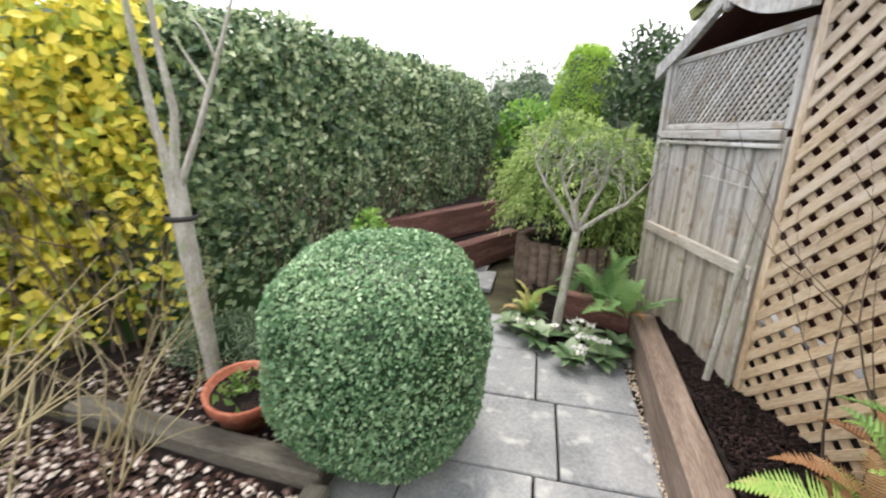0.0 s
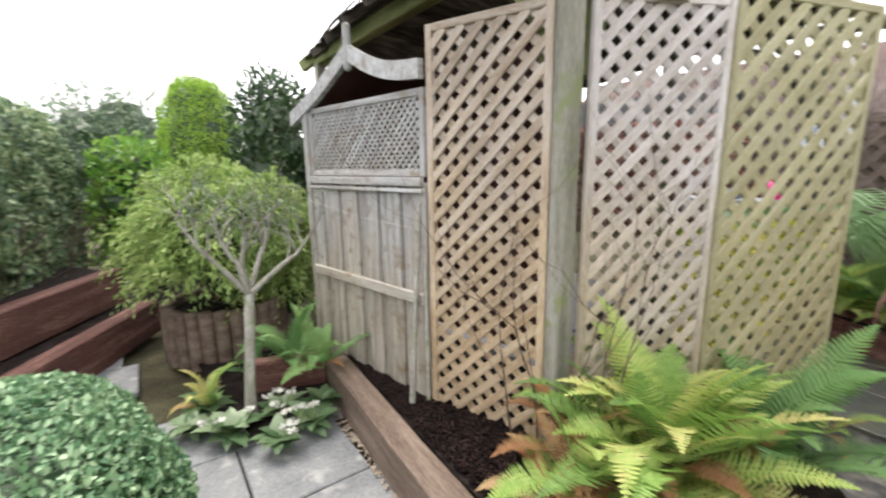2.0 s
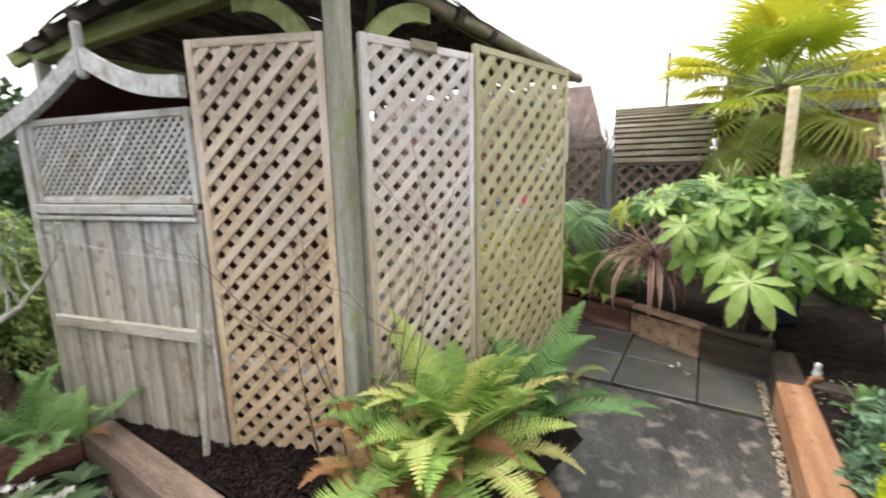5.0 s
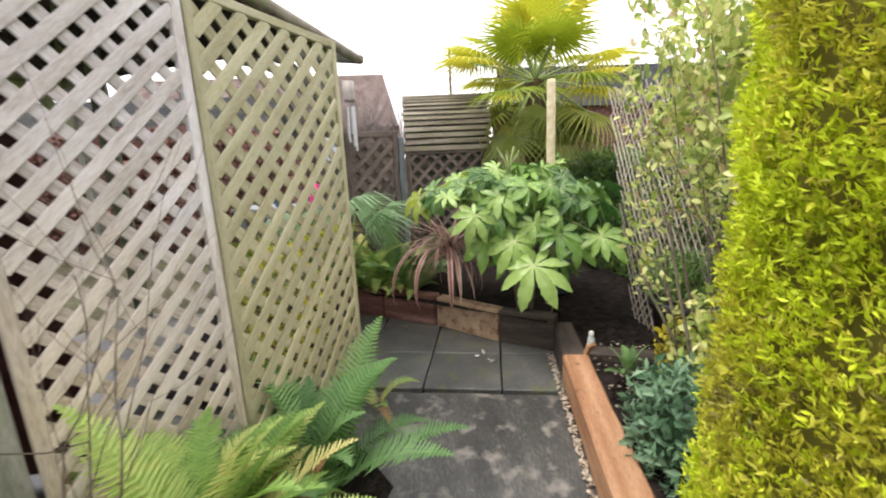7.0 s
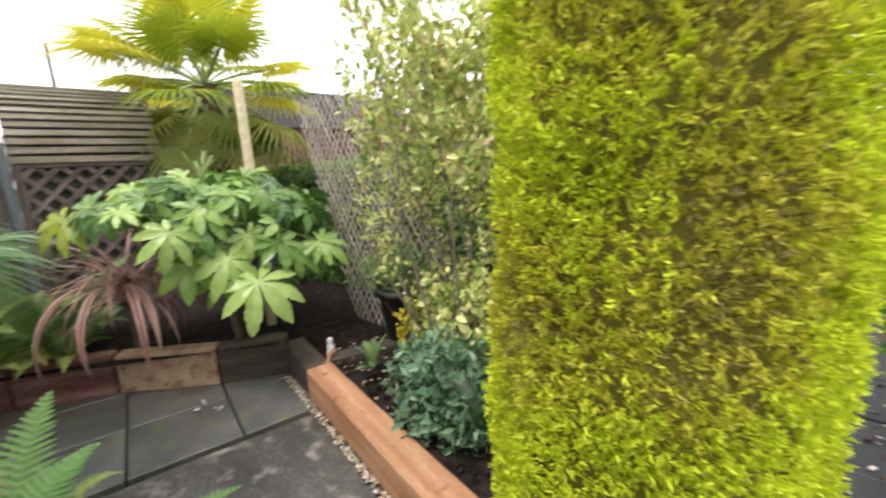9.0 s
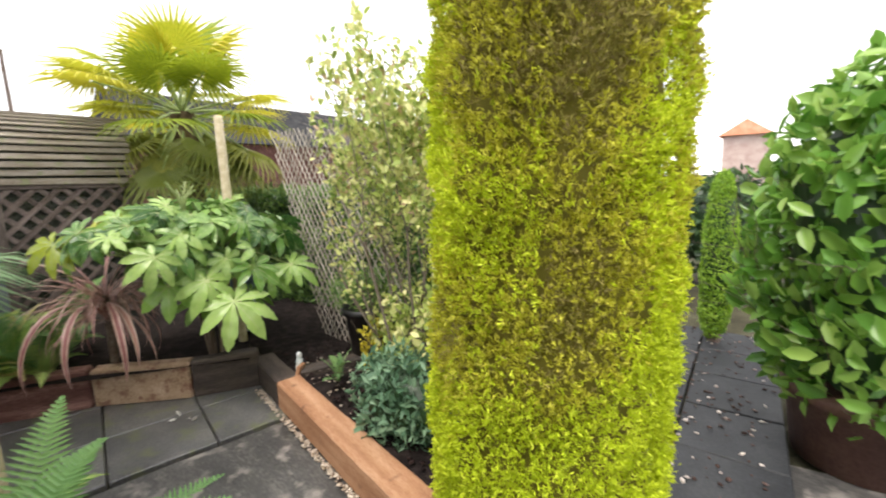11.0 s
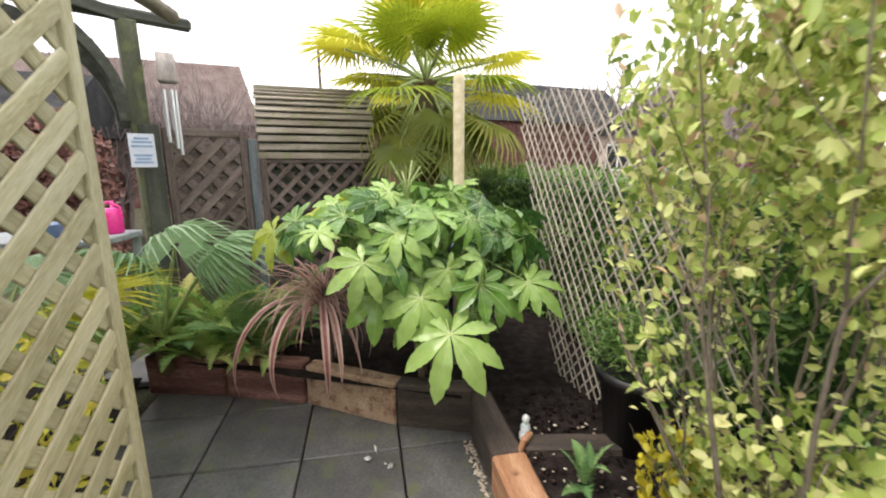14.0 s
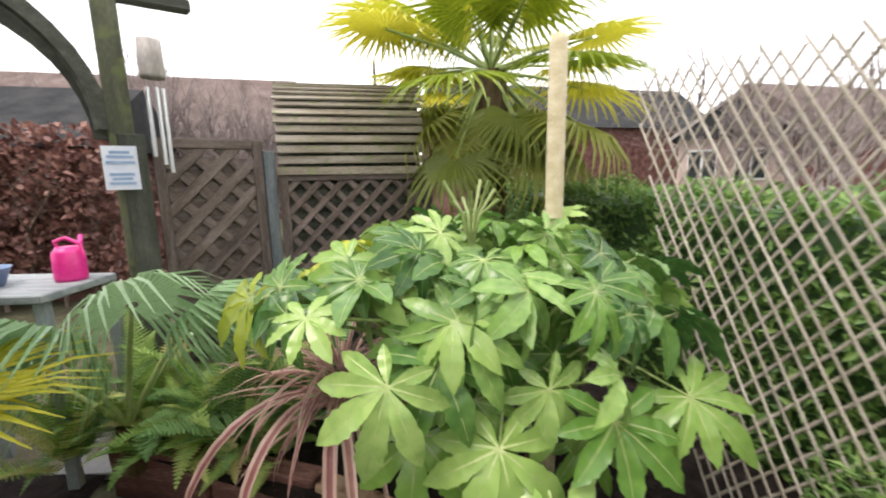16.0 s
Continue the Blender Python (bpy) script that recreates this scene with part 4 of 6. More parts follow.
# ---- buildings and distance ----
def house(name, x0, y0, x1, y1, wall_h, ridge_h, wall_mat, roof_mat, label, ridge_along="y", hip=0.0, windows=()):
    root = thing(name, (x0 + x1) / 2, (y0 + y1) / 2, -0.06, label, "house")
    bm = bmesh.new()
    bmesh.ops.create_cube(bm, size=1)
    for v in bm.verts:
        v.co = Vector((x0 + (v.co.x + 0.5) * (x1 - x0), y0 + (v.co.y + 0.5) * (y1 - y0), -0.06 + (v.co.z + 0.5) * (wall_h + 0.06)))
    part("wall", bm, wall_mat, root)
    if not hip:
        bm = bmesh.new()
        if ridge_along == "x":
            pts = [[(x, y0, wall_h - 0.01), (x, y1, wall_h - 0.01), (x, (y0 + y1) / 2, ridge_h - 0.12)] for x in (x0, x1)]
        else:
            pts = [[(x0, y, wall_h - 0.01), (x1, y, wall_h - 0.01), ((x0 + x1) / 2, y, ridge_h - 0.12)] for y in (y0, y1)]
        for tri in pts:
            bm.faces.new([bm.verts.new(q) for q in tri])
        part("gable", bm, wall_mat, root)
    o = 0.25
    bm = bmesh.new()
    if ridge_along == "y":
        xm = (x0 + x1) / 2
        base = [(x0 - o, y0 - o), (x1 + o, y0 - o), (x1 + o, y1 + o), (x0 - o, y1 + o)]
        ra, rb = (xm, y0 - o + hip), (xm, y1 + o - hip)
        quads, tris = ((3, 0, "a", "b"), (1, 2, "b", "a")), ((0, 1, "a"), (2, 3, "b"))
    else:
        ym = (y0 + y1) / 2
        base = [(x0 - o, y0 - o), (x1 + o, y0 - o), (x1 + o, y1 + o), (x0 - o, y1 + o)]
        ra, rb = (x0 - o + hip, ym), (x1 + o - hip, ym)
        quads, tris = ((0, 1, "b", "a"), (2, 3, "a", "b")), ((3, 0, "a"), (1, 2, "b"))
    vs = [bm.verts.new((*p, wall_h)) for p in base]
    rv = {"a": bm.verts.new((*ra, ridge_h)), "b": bm.verts.new((*rb, ridge_h))}
    for i, j, p, q in quads:
        bm.faces.new((vs[i], vs[j], rv[p], rv[q]))
    for i, j, p in tris:
        bm.faces.new((vs[i], vs[j], rv[p]))
    bm.faces.new(vs[::-1])
    bmesh.ops.recalc_face_normals(bm, faces=bm.faces[:])
    part("roof", bm, roof_mat, root)
    for face, a, z, w, h in windows:
        if face == "x0":
            c = Vector((x0 - 0.02, a, z))
            d = Vector((0, 1, 0))
        else:
            c = Vector((a, y1 + 0.02, z))
            d = Vector((1, 0, 0))
        win = part("window", box_bm(w, 0.06, h, 0.01, True), "white", root, "white framed window", along(c, c + d))
        n = d.cross(Vector((0, 0, 1)))
        n = n if (face == "x0" and n.x < 0) or (face != "x0" and n.y > 0) else -n
        for s in (-1, 1):
            cc = c + d * s * w * 0.25 + n * 0.012
            part("pane", box_bm(w * 0.42, 0.05, h * 0.86, 0.004, True), "glass", win, "", along(cc, cc + d))
    return root


house("brown_roofed_house", 20.0, 0.75, 26.0, 13.0, 3.0, 5.75, "brick", "roof_tile", "distant brick bungalow with a brown tiled hipped roof", hip=0.7)
house("brick_outbuilding", 9.2, 3.1, 12.5, 12.0, 2.05, 3.1, "brick", "slate_roof", "red-brown brick outbuilding with a dark roof", windows=())
pink = house("pink_bungalow", 11.57, -14.6, 16.57, -11.92, 2.5, 3.68, "render", "slate_roof", "pink rendered bungalow with a dark gabled roof and pale verges", "x", 0.0, (("x0", -12.55, 1.75, 0.75, 0.9), ("x0", -13.75, 1.75, 0.75, 0.9)))
for k in (-1, 1):
    timber("barge_board", (11.3, -13.26 + 1.6 * k, 2.5), (11.3, -13.26, 3.7), 0.05, 0.09, "chime_wood", pink)
pink.matrix_basis = pose(14.07, -13.26, -0.06, 0, 0, -48)
house("grey_bungalow", 15.0, -32, 23, -19.5, 3.0, 5.6, "brick", "roof_tile", "distant bungalow with a pale grey-brown roof", "y")
house("orange_roofed_house", 1.2, -35, 3.3, -29, 3.6, 4.5, "render", "orange_tile", "distant house with an orange tiled roof", "y", 0.4)
house("dark_roofed_house", 18.5, -17.0, 23.5, -4.5, 3.4, 5.5, "brick", "slate_roof", "long brick house with a dark roof beyond the gardens")
mast = tagged(tubes("telegraph_pole", [([(34, -3.33, -0.06), (34, -3.33, 9.4)], [0.13, 0.1])], "dark_bark", sides=10), "thin dark telegraph pole against the sky", "pole")

# ---- plants ----
def branch_lines(start, way, length, radius, depth, out, bend=0.25, split=3, shrink=0.62, up=0.15, steps=4):
    """Bent, forking limbs: fills out with (points, radii)."""
    p, d = Vector(start), Vector(way).normalized()
    pts, rad = [p.copy()], [radius]
    for i in range(steps):
        d = (d + Vector((random.gauss(0, bend), random.gauss(0, bend), random.gauss(0, bend) + up)) * 0.5).normalized()
        p = p + d * length / steps
        pts.append(p.copy())
        rad.append(radius * (1 - 0.5 * (i + 1) / steps))
    out.append((pts, rad))
    if depth:
        for k in range(split):
            q = pts[-1] if k < 2 else pts[max(1, steps - 2)]
            nd = (d + Vector((random.gauss(0, 0.55), random.gauss(0, 0.55), random.gauss(0, 0.35)))).normalized()
            branch_lines(q, nd, length * shrink * random.uniform(0.8, 1.15), rad[-1] * 0.85, depth - 1, out, bend, split, shrink, up, steps)
    return out


# clipped hedge
HEDGE = [Vector(p) for p in ((-3.6, 1.5), (-2.5, 1.98), (-1.53, 2.6), (-0.9, 3.65), (-0.35, 5.1), (0.05, 6.7), (-0.3, 7.3))]
HTOP, HDEEP = 2.05, 0.8


def hedge_at(s):
    """The plan place on the hedge's front at s (0 to 1), and its outward way."""
    k = min(int(s * (len(HEDGE) - 1)), len(HEDGE) - 2)
    f = s * (len(HEDGE) - 1) - k
    a, b = HEDGE[k], HEDGE[k + 1]
    pa, pb = HEDGE[max(k - 1, 0)], HEDGE[min(k + 2, len(HEDGE) - 1)]
    c = 0.5 * ((2 * a) + (b - pa) * f + (2 * pa - 5 * a + 4 * b - pb) * f * f + (3 * a - pa - 3 * b + pb) * f ** 3)
    d = (b - a).lerp(pb - pa, 0.3).normalized()
    return c, Vector((d.y, -d.x))


hedge = thing("clipped_hedge", -0.9, 4.0, 0.0, "tall clipped evergreen hedge, dark below and light on top", "hedge")
N = 60000
ss = RNG.uniform(0.25, 1.0, N)
pos, outs = np.zeros((N, 3)), np.zeros((N, 3))
hz_ = RNG.uniform(0, 1, N)
for i in range(N):
    c, n = hedge_at(float(ss[i]))
    if hz_[i] < 0.8:
        z = 0.1 + (HTOP - 0.1) * hz_[i] / 0.8
        bulge = -0.14 * max(0, (z - 1.75) / 0.3) ** 2
        pos[i] = (c.x + n.x * bulge, c.y + n.y * bulge, z)
        outs[i] = (n.x, n.y, 0.25 if z < 1.75 else 0.9)
    else:
        dd = RNG.uniform(0.1, HDEEP)
        pos[i] = (c.x - n.x * dd, c.y - n.y * dd, HTOP + 0.02)
        outs[i] = (n.x * 0.2, n.y * 0.2, 1)
pos += outs * (lumps(pos, 4.0, 0.03)[:, None] + RNG.uniform(-0.1, 0.03, (N, 1)))
# Leaves thin out low down, so the dark core shows as shade.
keep_ = (lumps(pos, 9.0, 1.0) + RNG.normal(0, 0.7, N) > -1.15) & (RNG.uniform(0, 1, N) < np.where(ss < 0.55, (pos[:, 2] - 0.15) / 0.75, 0.25 + pos[:, 2] / 0.5))
pos, outs = pos[keep_], outs[keep_]
leaves("foliage", pos, outs, 0.062, "hedge", hedge, aspect=0.6, spread=0.65, kind="stuff", flat=0.62)
# Dark sheet inside the hedge; its colour stands for shade between leaves.
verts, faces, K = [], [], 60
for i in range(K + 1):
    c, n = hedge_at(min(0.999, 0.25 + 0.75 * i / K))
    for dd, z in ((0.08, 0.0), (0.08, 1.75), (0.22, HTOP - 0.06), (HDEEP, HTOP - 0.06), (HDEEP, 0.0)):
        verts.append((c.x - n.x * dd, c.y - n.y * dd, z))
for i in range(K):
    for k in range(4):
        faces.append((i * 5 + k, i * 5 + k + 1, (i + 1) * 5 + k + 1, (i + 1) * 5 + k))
raw("inner_growth", verts, faces, "dark_leaf_and_shade", hedge)
lines = []
for i in range(70):
    c, n = hedge_at(0.35 + 0.64 * i / 70)
    branch_lines((c.x - n.x * 0.1, c.y - n.y * 0.1, 0.1), (n.x * 0.2, n.y * 0.2, 1), 0.7, 0.012, 1, lines)
tagged(tubes("branching", lines, "dark_bark", hedge, sides=5), kind="stuff")

golden = thing("golden_privet_hedge", -2.6, 2.1, 0.0, "loose golden-yellow privet growing into the hedge", "shrub")
B = 820
ss = RNG.uniform(0.0, 0.27, B)
pos, outs = [], []
for i in range(B):
    c, n = hedge_at(float(ss[i]))
    z = RNG.uniform(0.12, 2.12)
    if ss[i] > 0.2 and z < 0.75 and RNG.uniform() < 0.8:
        continue
    dd = -0.16 + 0.3 * RNG.uniform() + (0.3 if z > 1.95 else 0) * RNG.uniform()
    m_ = RNG.integers(9, 20)
    pos.append(np.array([c.x - n.x * dd, c.y - n.y * dd, z]) + RNG.normal(0, 1, (m_, 3)) * np.array([0.06, 0.06, 0.05]))
    outs.append(np.tile([n.x, n.y, 0.55], (m_, 1)))
pos, outs = np.concatenate(pos), np.concatenate(outs)
leaves("foliage", pos, outs, 0.072, "golden", golden, aspect=0.58, spread=0.8, kind="stuff", flat=0.5, broad=True)
# Another dark sheet, coloured as the shade within the golden privet.
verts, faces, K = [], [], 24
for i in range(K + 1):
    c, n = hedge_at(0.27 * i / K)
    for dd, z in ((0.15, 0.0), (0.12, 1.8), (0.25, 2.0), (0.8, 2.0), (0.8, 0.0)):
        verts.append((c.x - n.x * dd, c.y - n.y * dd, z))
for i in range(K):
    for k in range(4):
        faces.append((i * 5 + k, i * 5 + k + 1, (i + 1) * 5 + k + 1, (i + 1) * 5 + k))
raw("inner_growth", verts, faces, "dark_leaf_and_shade", golden)
lines = []
for i in range(26):
    c, n = hedge_at(0.02 + 0.25 * i / 26)
    branch_lines((c.x + n.x * 0.02, c.y + n.y * 0.02, 0.03), (n.x * 0.3, n.y * 0.3, 1), 0.8, 0.012, 2, lines)
tagged(tubes("branching", lines, "dark_bark", golden, sides=5), kind="stuff")


# box topiary
def topiary(cx, cy, r, top, label):
    root = thing("box_topiary", cx, cy, 0.0, label, "topiary bush")
    c, rad = (cx, cy, top / 2 + 0.02), (r, r, top / 2)
    p, n = surface_points(46000, c, rad, 2.7, 0.94)
    p = p + n * lumps(p, 5.0, 0.012)[:, None]
    leaves("foliage", p, n, 0.021, "box", root, aspect=0.6, spread=0.75, kind="stuff", flat=0.6)
    blob("inner_growth", c, [q * 0.95 for q in rad], "dark_leaf_and_shade", root, power=2.7, amount=0.02)
    lines = []
    branch_lines((cx, cy, 0.0), (0, 0, 1), 0.3, 0.025, 2, lines)
    tagged(tubes("branching", lines, "dark_bark", root), kind="stuff")
    return root


topiary(-0.385, 1.60, 0.45, 0.945, "dense rounded clipped box bush beside the paving")

# golden cypress pillar
CX, CY = 0.965, -0.865
pillar = thing("golden_cypress", CX, CY, 0.0, "tall clipped golden-yellow cypress pillar, brown in patches", "conifer")
N, K = 42000, 8
a = RNG.uniform(0, 2 * math.pi, N)
z = RNG.uniform(0.02, 3.3, N)
rr = 0.4 - 0.15 * np.clip((z - 2.2) / 1.1, 0, 1) - 0.02 * np.clip((0.35 - z) / 0.35, 0, 1)
n = np.stack([np.cos(a), np.sin(a), 0 * a], 1)
p = np.stack([CX + rr * n[:, 0], CY + rr * n[:, 1], z], 1)
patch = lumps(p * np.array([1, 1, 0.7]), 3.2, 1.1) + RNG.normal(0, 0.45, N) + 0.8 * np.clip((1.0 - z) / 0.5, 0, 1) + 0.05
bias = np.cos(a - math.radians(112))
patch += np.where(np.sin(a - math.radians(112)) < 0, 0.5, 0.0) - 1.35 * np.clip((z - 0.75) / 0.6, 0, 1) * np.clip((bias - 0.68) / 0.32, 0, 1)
p[:, :2] -= (0.03 * np.clip((z - 0.6) / 1.4, 0, 1.5))[:, None]
p += n * (lumps(p, 7.0, 0.016)[:, None] + RNG.uniform(-0.02, 0.012, (N, 1)))
way = unit(n * 0.65 + np.array([0, 0, 0.7]) + RNG.normal(0, 0.5, (N, 3)))
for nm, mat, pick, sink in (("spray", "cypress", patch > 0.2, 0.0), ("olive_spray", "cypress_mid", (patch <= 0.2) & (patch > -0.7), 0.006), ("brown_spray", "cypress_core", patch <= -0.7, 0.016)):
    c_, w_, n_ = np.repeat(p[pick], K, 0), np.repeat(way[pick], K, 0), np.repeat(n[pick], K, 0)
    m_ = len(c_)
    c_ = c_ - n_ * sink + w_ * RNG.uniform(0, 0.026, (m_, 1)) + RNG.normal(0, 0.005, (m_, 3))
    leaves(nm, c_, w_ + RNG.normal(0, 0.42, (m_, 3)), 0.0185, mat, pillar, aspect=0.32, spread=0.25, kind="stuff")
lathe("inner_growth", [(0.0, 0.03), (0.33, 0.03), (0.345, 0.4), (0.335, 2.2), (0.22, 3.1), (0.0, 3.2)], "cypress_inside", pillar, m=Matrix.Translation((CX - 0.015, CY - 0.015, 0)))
tubes("trunk", [([(CX, CY, 0), (CX, CY, 0.5)], [0.05, 0.045])], "dark_bark", pillar)


def conifer(name, x, y, z0, r, h, material, label, count=9000, size=0.07, power=2.6, core="dark_leaf_and_shade"):
    root = thing(name, x, y, z0, label, "conifer")
    c, rad = (x, y, z0 + h / 2), (r, r, h / 2)
    p, n = surface_points(count, c, rad, power, 0.9)
    p = p + n * lumps(p, 5.0, 0.03 * r / 0.4)[:, None]
    leaves("sprays", p, n + np.array([0, 0, 0.7]), size, material, root, aspect=0.35, spread=0.6, kind="stuff", flat=0.6)
    blob("inner_growth", c, [q * 0.9 for q in rad], core, root, power=power)
    tubes("trunk", [([(x, y, 0.0), (x, y, z0 + h * 0.5)], [0.06, 0.04])], "dark_bark", root)
    return root


conifer("green_cypress", 1.62, 7.35, 0.4, 0.52, 2.35, "conifer", "rounded bright green columnar cypress", 26000, 0.045)


def weeping_thuja(x, y, z0, r, h, label):
    """A loose thuja: arching strands of small scale sprays round a dark heart."""
    root = thing("thuja_bush", x, y, z0, label, "conifer")
    n, k = 1500, 16
    d = rand_dirs(n, -0.55)
    wave = 1 + lumps(d, 2.6, 0.16)
    o = np.array([x, y, z0 + h * 0.5]) + d * np.array([r, r, h * 0.5]) * (wave * RNG.uniform(0.55, 0.9, n))[:, None]
    way = unit(d + np.array([0, 0, 0.55]) + RNG.normal(0, 0.3, (n, 3)))
    ln = RNG.uniform(0.16, 0.3, n)
    t = np.linspace(0.05, 1, k)
    p = o[:, None] + way[:, None] * (ln[:, None] * t)[..., None] + np.array([0, 0, -0.85]) * (ln[:, None] * t ** 2)[..., None]
    run = unit(way[:, None] + np.array([0, 0, -1.7]) * t[None, :, None])
    p = (p + RNG.normal(0, 0.012, p.shape)).reshape(-1, 3)
    leaves("sprays", p, run.reshape(-1, 3), 0.05, "thuja", root, aspect=0.3, spread=0.4, kind="stuff")
    blob("inner_growth", (x, y, z0 + h * 0.46), (r * 0.6, r * 0.6, h * 0.34), "dark_leaf_and_shade", root, amount=0.5)
    lines = []
    for q in range(7):
        branch_lines((x + 0.08 * math.cos(q), y + 0.08 * math.sin(q), z0), (0.5 * math.cos(q), 0.5 * math.sin(q), 1), h * 0.5, 0.016, 2, lines)
    tagged(tubes("branching", lines, "dark_bark", root, sides=5), kind="stuff")
    return root


weeping_thuja(0.86, 4.02, 0.4, 0.56, 1.16, "loose feathery light green thuja in a log planter")
weeping_thuja(1.35, 4.05, 0.1, 0.4, 1.3, "darker feathery conifer beside the log planter")
conifer("golden_cypress", 0.72, -3.9, 0.0, 0.14, 1.56, "conifer", "slim bright golden-green cypress further along the path", 9000, 0.035, 2.0)


def shrub(name, c, rad, material, label, count, size, aspect=0.5, stems=8, power=2.0, core=True, inner=0.68, low=-0.9, category="shrub", stem_mat="dark_bark", spread=0.8):
    root = thing(name, c[0], c[1], max(0.0, c[2] - rad[2]), label, category)
    p, n = surface_points(count, c, rad, power, inner, low)
    p = p + n * lumps(p, 3.0, 0.12 * min(rad))[:, None]
    leaves("foliage", p, n + np.array([0, 0, 0.3]), size, material, root, aspect=aspect, spread=spread, kind="stuff", flat=0.5, broad=size > 0.04 and aspect > 0.4)
    if core:
        blob("inner_growth", c, [q * 0.72 for q in rad], "dark_leaf_and_shade", root, amount=0.25)
    lines = []
    for k in range(stems):
        ang = 2 * math.pi * k / max(1, stems)
        branch_lines((c[0] + 0.06 * math.cos(ang), c[1] + 0.06 * math.sin(ang), max(0.0, c[2] - rad[2] - 0.05)), (0.25 * math.cos(ang) * rad[0], 0.25 * math.sin(ang) * rad[1], 1), rad[2] * 0.8, 0.011, 2, lines, shrink=0.7)
    tagged(tubes("branching", lines, stem_mat, root, sides=5), kind="stuff")
    return root


def open_shrub(name, cx, cy, z0, reach, height, stems, material, label, size, per_tip, per_seg, seed):
    """A loose shrub: upright forking stems with leaves set along the twigs."""
    random.seed(seed)
    root = thing(name, cx, cy, z0, label, "shrub")
    twigs, spots = [], []
    for k in range(stems):
        a, rr = 2.4 * k, reach * math.sqrt((k + 0.5) / stems)
        lines = []
        branch_lines((cx + 0.35 * rr * math.cos(a), cy + 0.35 * rr * math.sin(a), z0 - 0.03), (0.55 * rr * math.cos(a), 0.55 * rr * math.sin(a), 1), height * random.uniform(0.42, 0.55), 0.011, 3, lines, bend=0.2, split=3, shrink=0.62, up=0.18, steps=4)
        lines = lines[:1] + [ln for ln in lines[1:] if all(math.hypot(p.x - cx, p.y - cy) < reach * 1.08 and p.z < height * 1.12 for p in ln[0])]
        tubes("stem", lines[:1], "privet_bark", root, sides=6)
        twigs += lines[1:]
        for pts, rad in lines[1:]:
            for p in pts[1:]:
                for _ in range(per_seg):
                    spots.append(p + Vector((random.gauss(0, 0.025), random.gauss(0, 0.025), random.gauss(0, 0.025))))
            for _ in range(per_tip):
                spots.append(pts[-1] + Vector((random.gauss(0, 0.035), random.gauss(0, 0.035), random.gauss(0, 0.035))))
    tagged(tubes("branching", twigs, "privet_bark", root, sides=4), kind="stuff")
    pos = np.array([list(p) for p in spots])
    keep = (((pos - np.array([cx, cy, 0])) / np.array([reach, reach, 1e6])) ** 2).sum(1) < 1.15
    pos = pos[keep & (pos[:, 2] > z0 + 0.05)]
    away = (pos - np.array([cx, cy, height * 0.4])) + RNG.normal(0, 0.3, pos.shape)
    size = size * (0.75 + 0.45 * np.clip((pos[:, 2] - z0) / height, 0, 1))
    dry_ = RNG.uniform(0, 1, len(pos)) < 0.06
    for nm, mat, pick in (("foliage", material, ~dry_), ("dry_foliage", "tan_leaf", dry_)):
        leaves(nm, pos[pick], away[pick], size[pick], mat, root, aspect=0.55, spread=0.8, kind="stuff", flat=0.4, broad=True)
    return root


open_shrub("variegated_privet", 2.08, -1.42, 0.17, 0.57, 2.2, 20, "privet", "tall loose variegated privet with yellow-green leaves", 0.043, 8, 3, 51)
shrub("yellow_leaved_sprig", (2.3, -1.22, 0.5), (0.14, 0.1, 0.2), "yellow_leaf", "low sprig of clear yellow leaves at the privet's foot", 200, 0.045, 0.55, 4, core=False)
shrub("blue_green_spurge", (1.86, -1.02, 0.36), (0.36, 0.22, 0.28), "bluegreen", "low blue-green spurge spilling over the sleeper", 1900, 0.065, 0.36, 10, inner=0.55)
shrub("low_privet", (1.95, -1.25, 0.55), (0.42, 0.2, 0.42), "privet", "low leafy growth round the privet's foot", 1300, 0.05, 0.6, 8, core=False, inner=0.5)
shrub("laurel_bush", (-0.06, -2.47, 1.12), (0.5, 0.62, 0.98), "laurel", "glossy broad-leaved laurel in a dark pot beside the path", 2600, 0.12, 0.5, 8)
shrub("yellow_foliage_shrub", (3.05, 1.0, 0.6), (0.4, 0.3, 0.5), "golden", "yellow-green foliage shrub behind the trellis", 900, 0.07, 0.4, 5, core=False)
shrub("dark_evergreen", (1.75, 5.0, 1.3), (0.5, 0.6, 1.25), "dark_leaf_and_shade", "dark evergreen shrub behind the arbour", 5000, 0.07, 0.5, 8)
shrub("laurel_hedge_shrub", (0.65, 6.6, 0.95), (0.5, 0.5, 0.95), "laurel", "bright broad-leaved shrub at the hedge end", 2600, 0.09, 0.5, 6)
shrub("grey_green_tree", (0.9, 10.5, 1.5), (1.6, 1.0, 1.6), "sage", "hazy grey-green shrubs beyond the hedge", 5000, 0.1, 0.4, 10)
shrub("sage_clump", (-1.2, 2.08, 0.16), (0.62, 0.22, 0.22), "sage", "soft grey-green low clump at the hedge foot", 2600, 0.06, 0.18, 3)
shrub("young_green_shrub", (-0.74, 2.75, 0.62), (0.15, 0.15, 0.24), "laurel", "fresh green shrub tip behind the box bush", 500, 0.05, 0.5, 4)
for k, (x, y, rx, ry, h) in enumerate(((-2.2, -5.6, 0.9, 0.6, 0.95), (-0.7, -6.2, 0.9, 0.7, 0.85), (1.0, -6.6, 0.8, 0.6, 0.8), (2.4, -5.9, 0.9, 0.7, 0.85))):
    shrub("boundary_shrub", (x, y, h), (rx, ry, h), ("dark_leaf_and_shade", "lowshrub")[k % 2], "leafy boundary shrub at the garden's far side", 2600, 0.1, 0.5, 5)
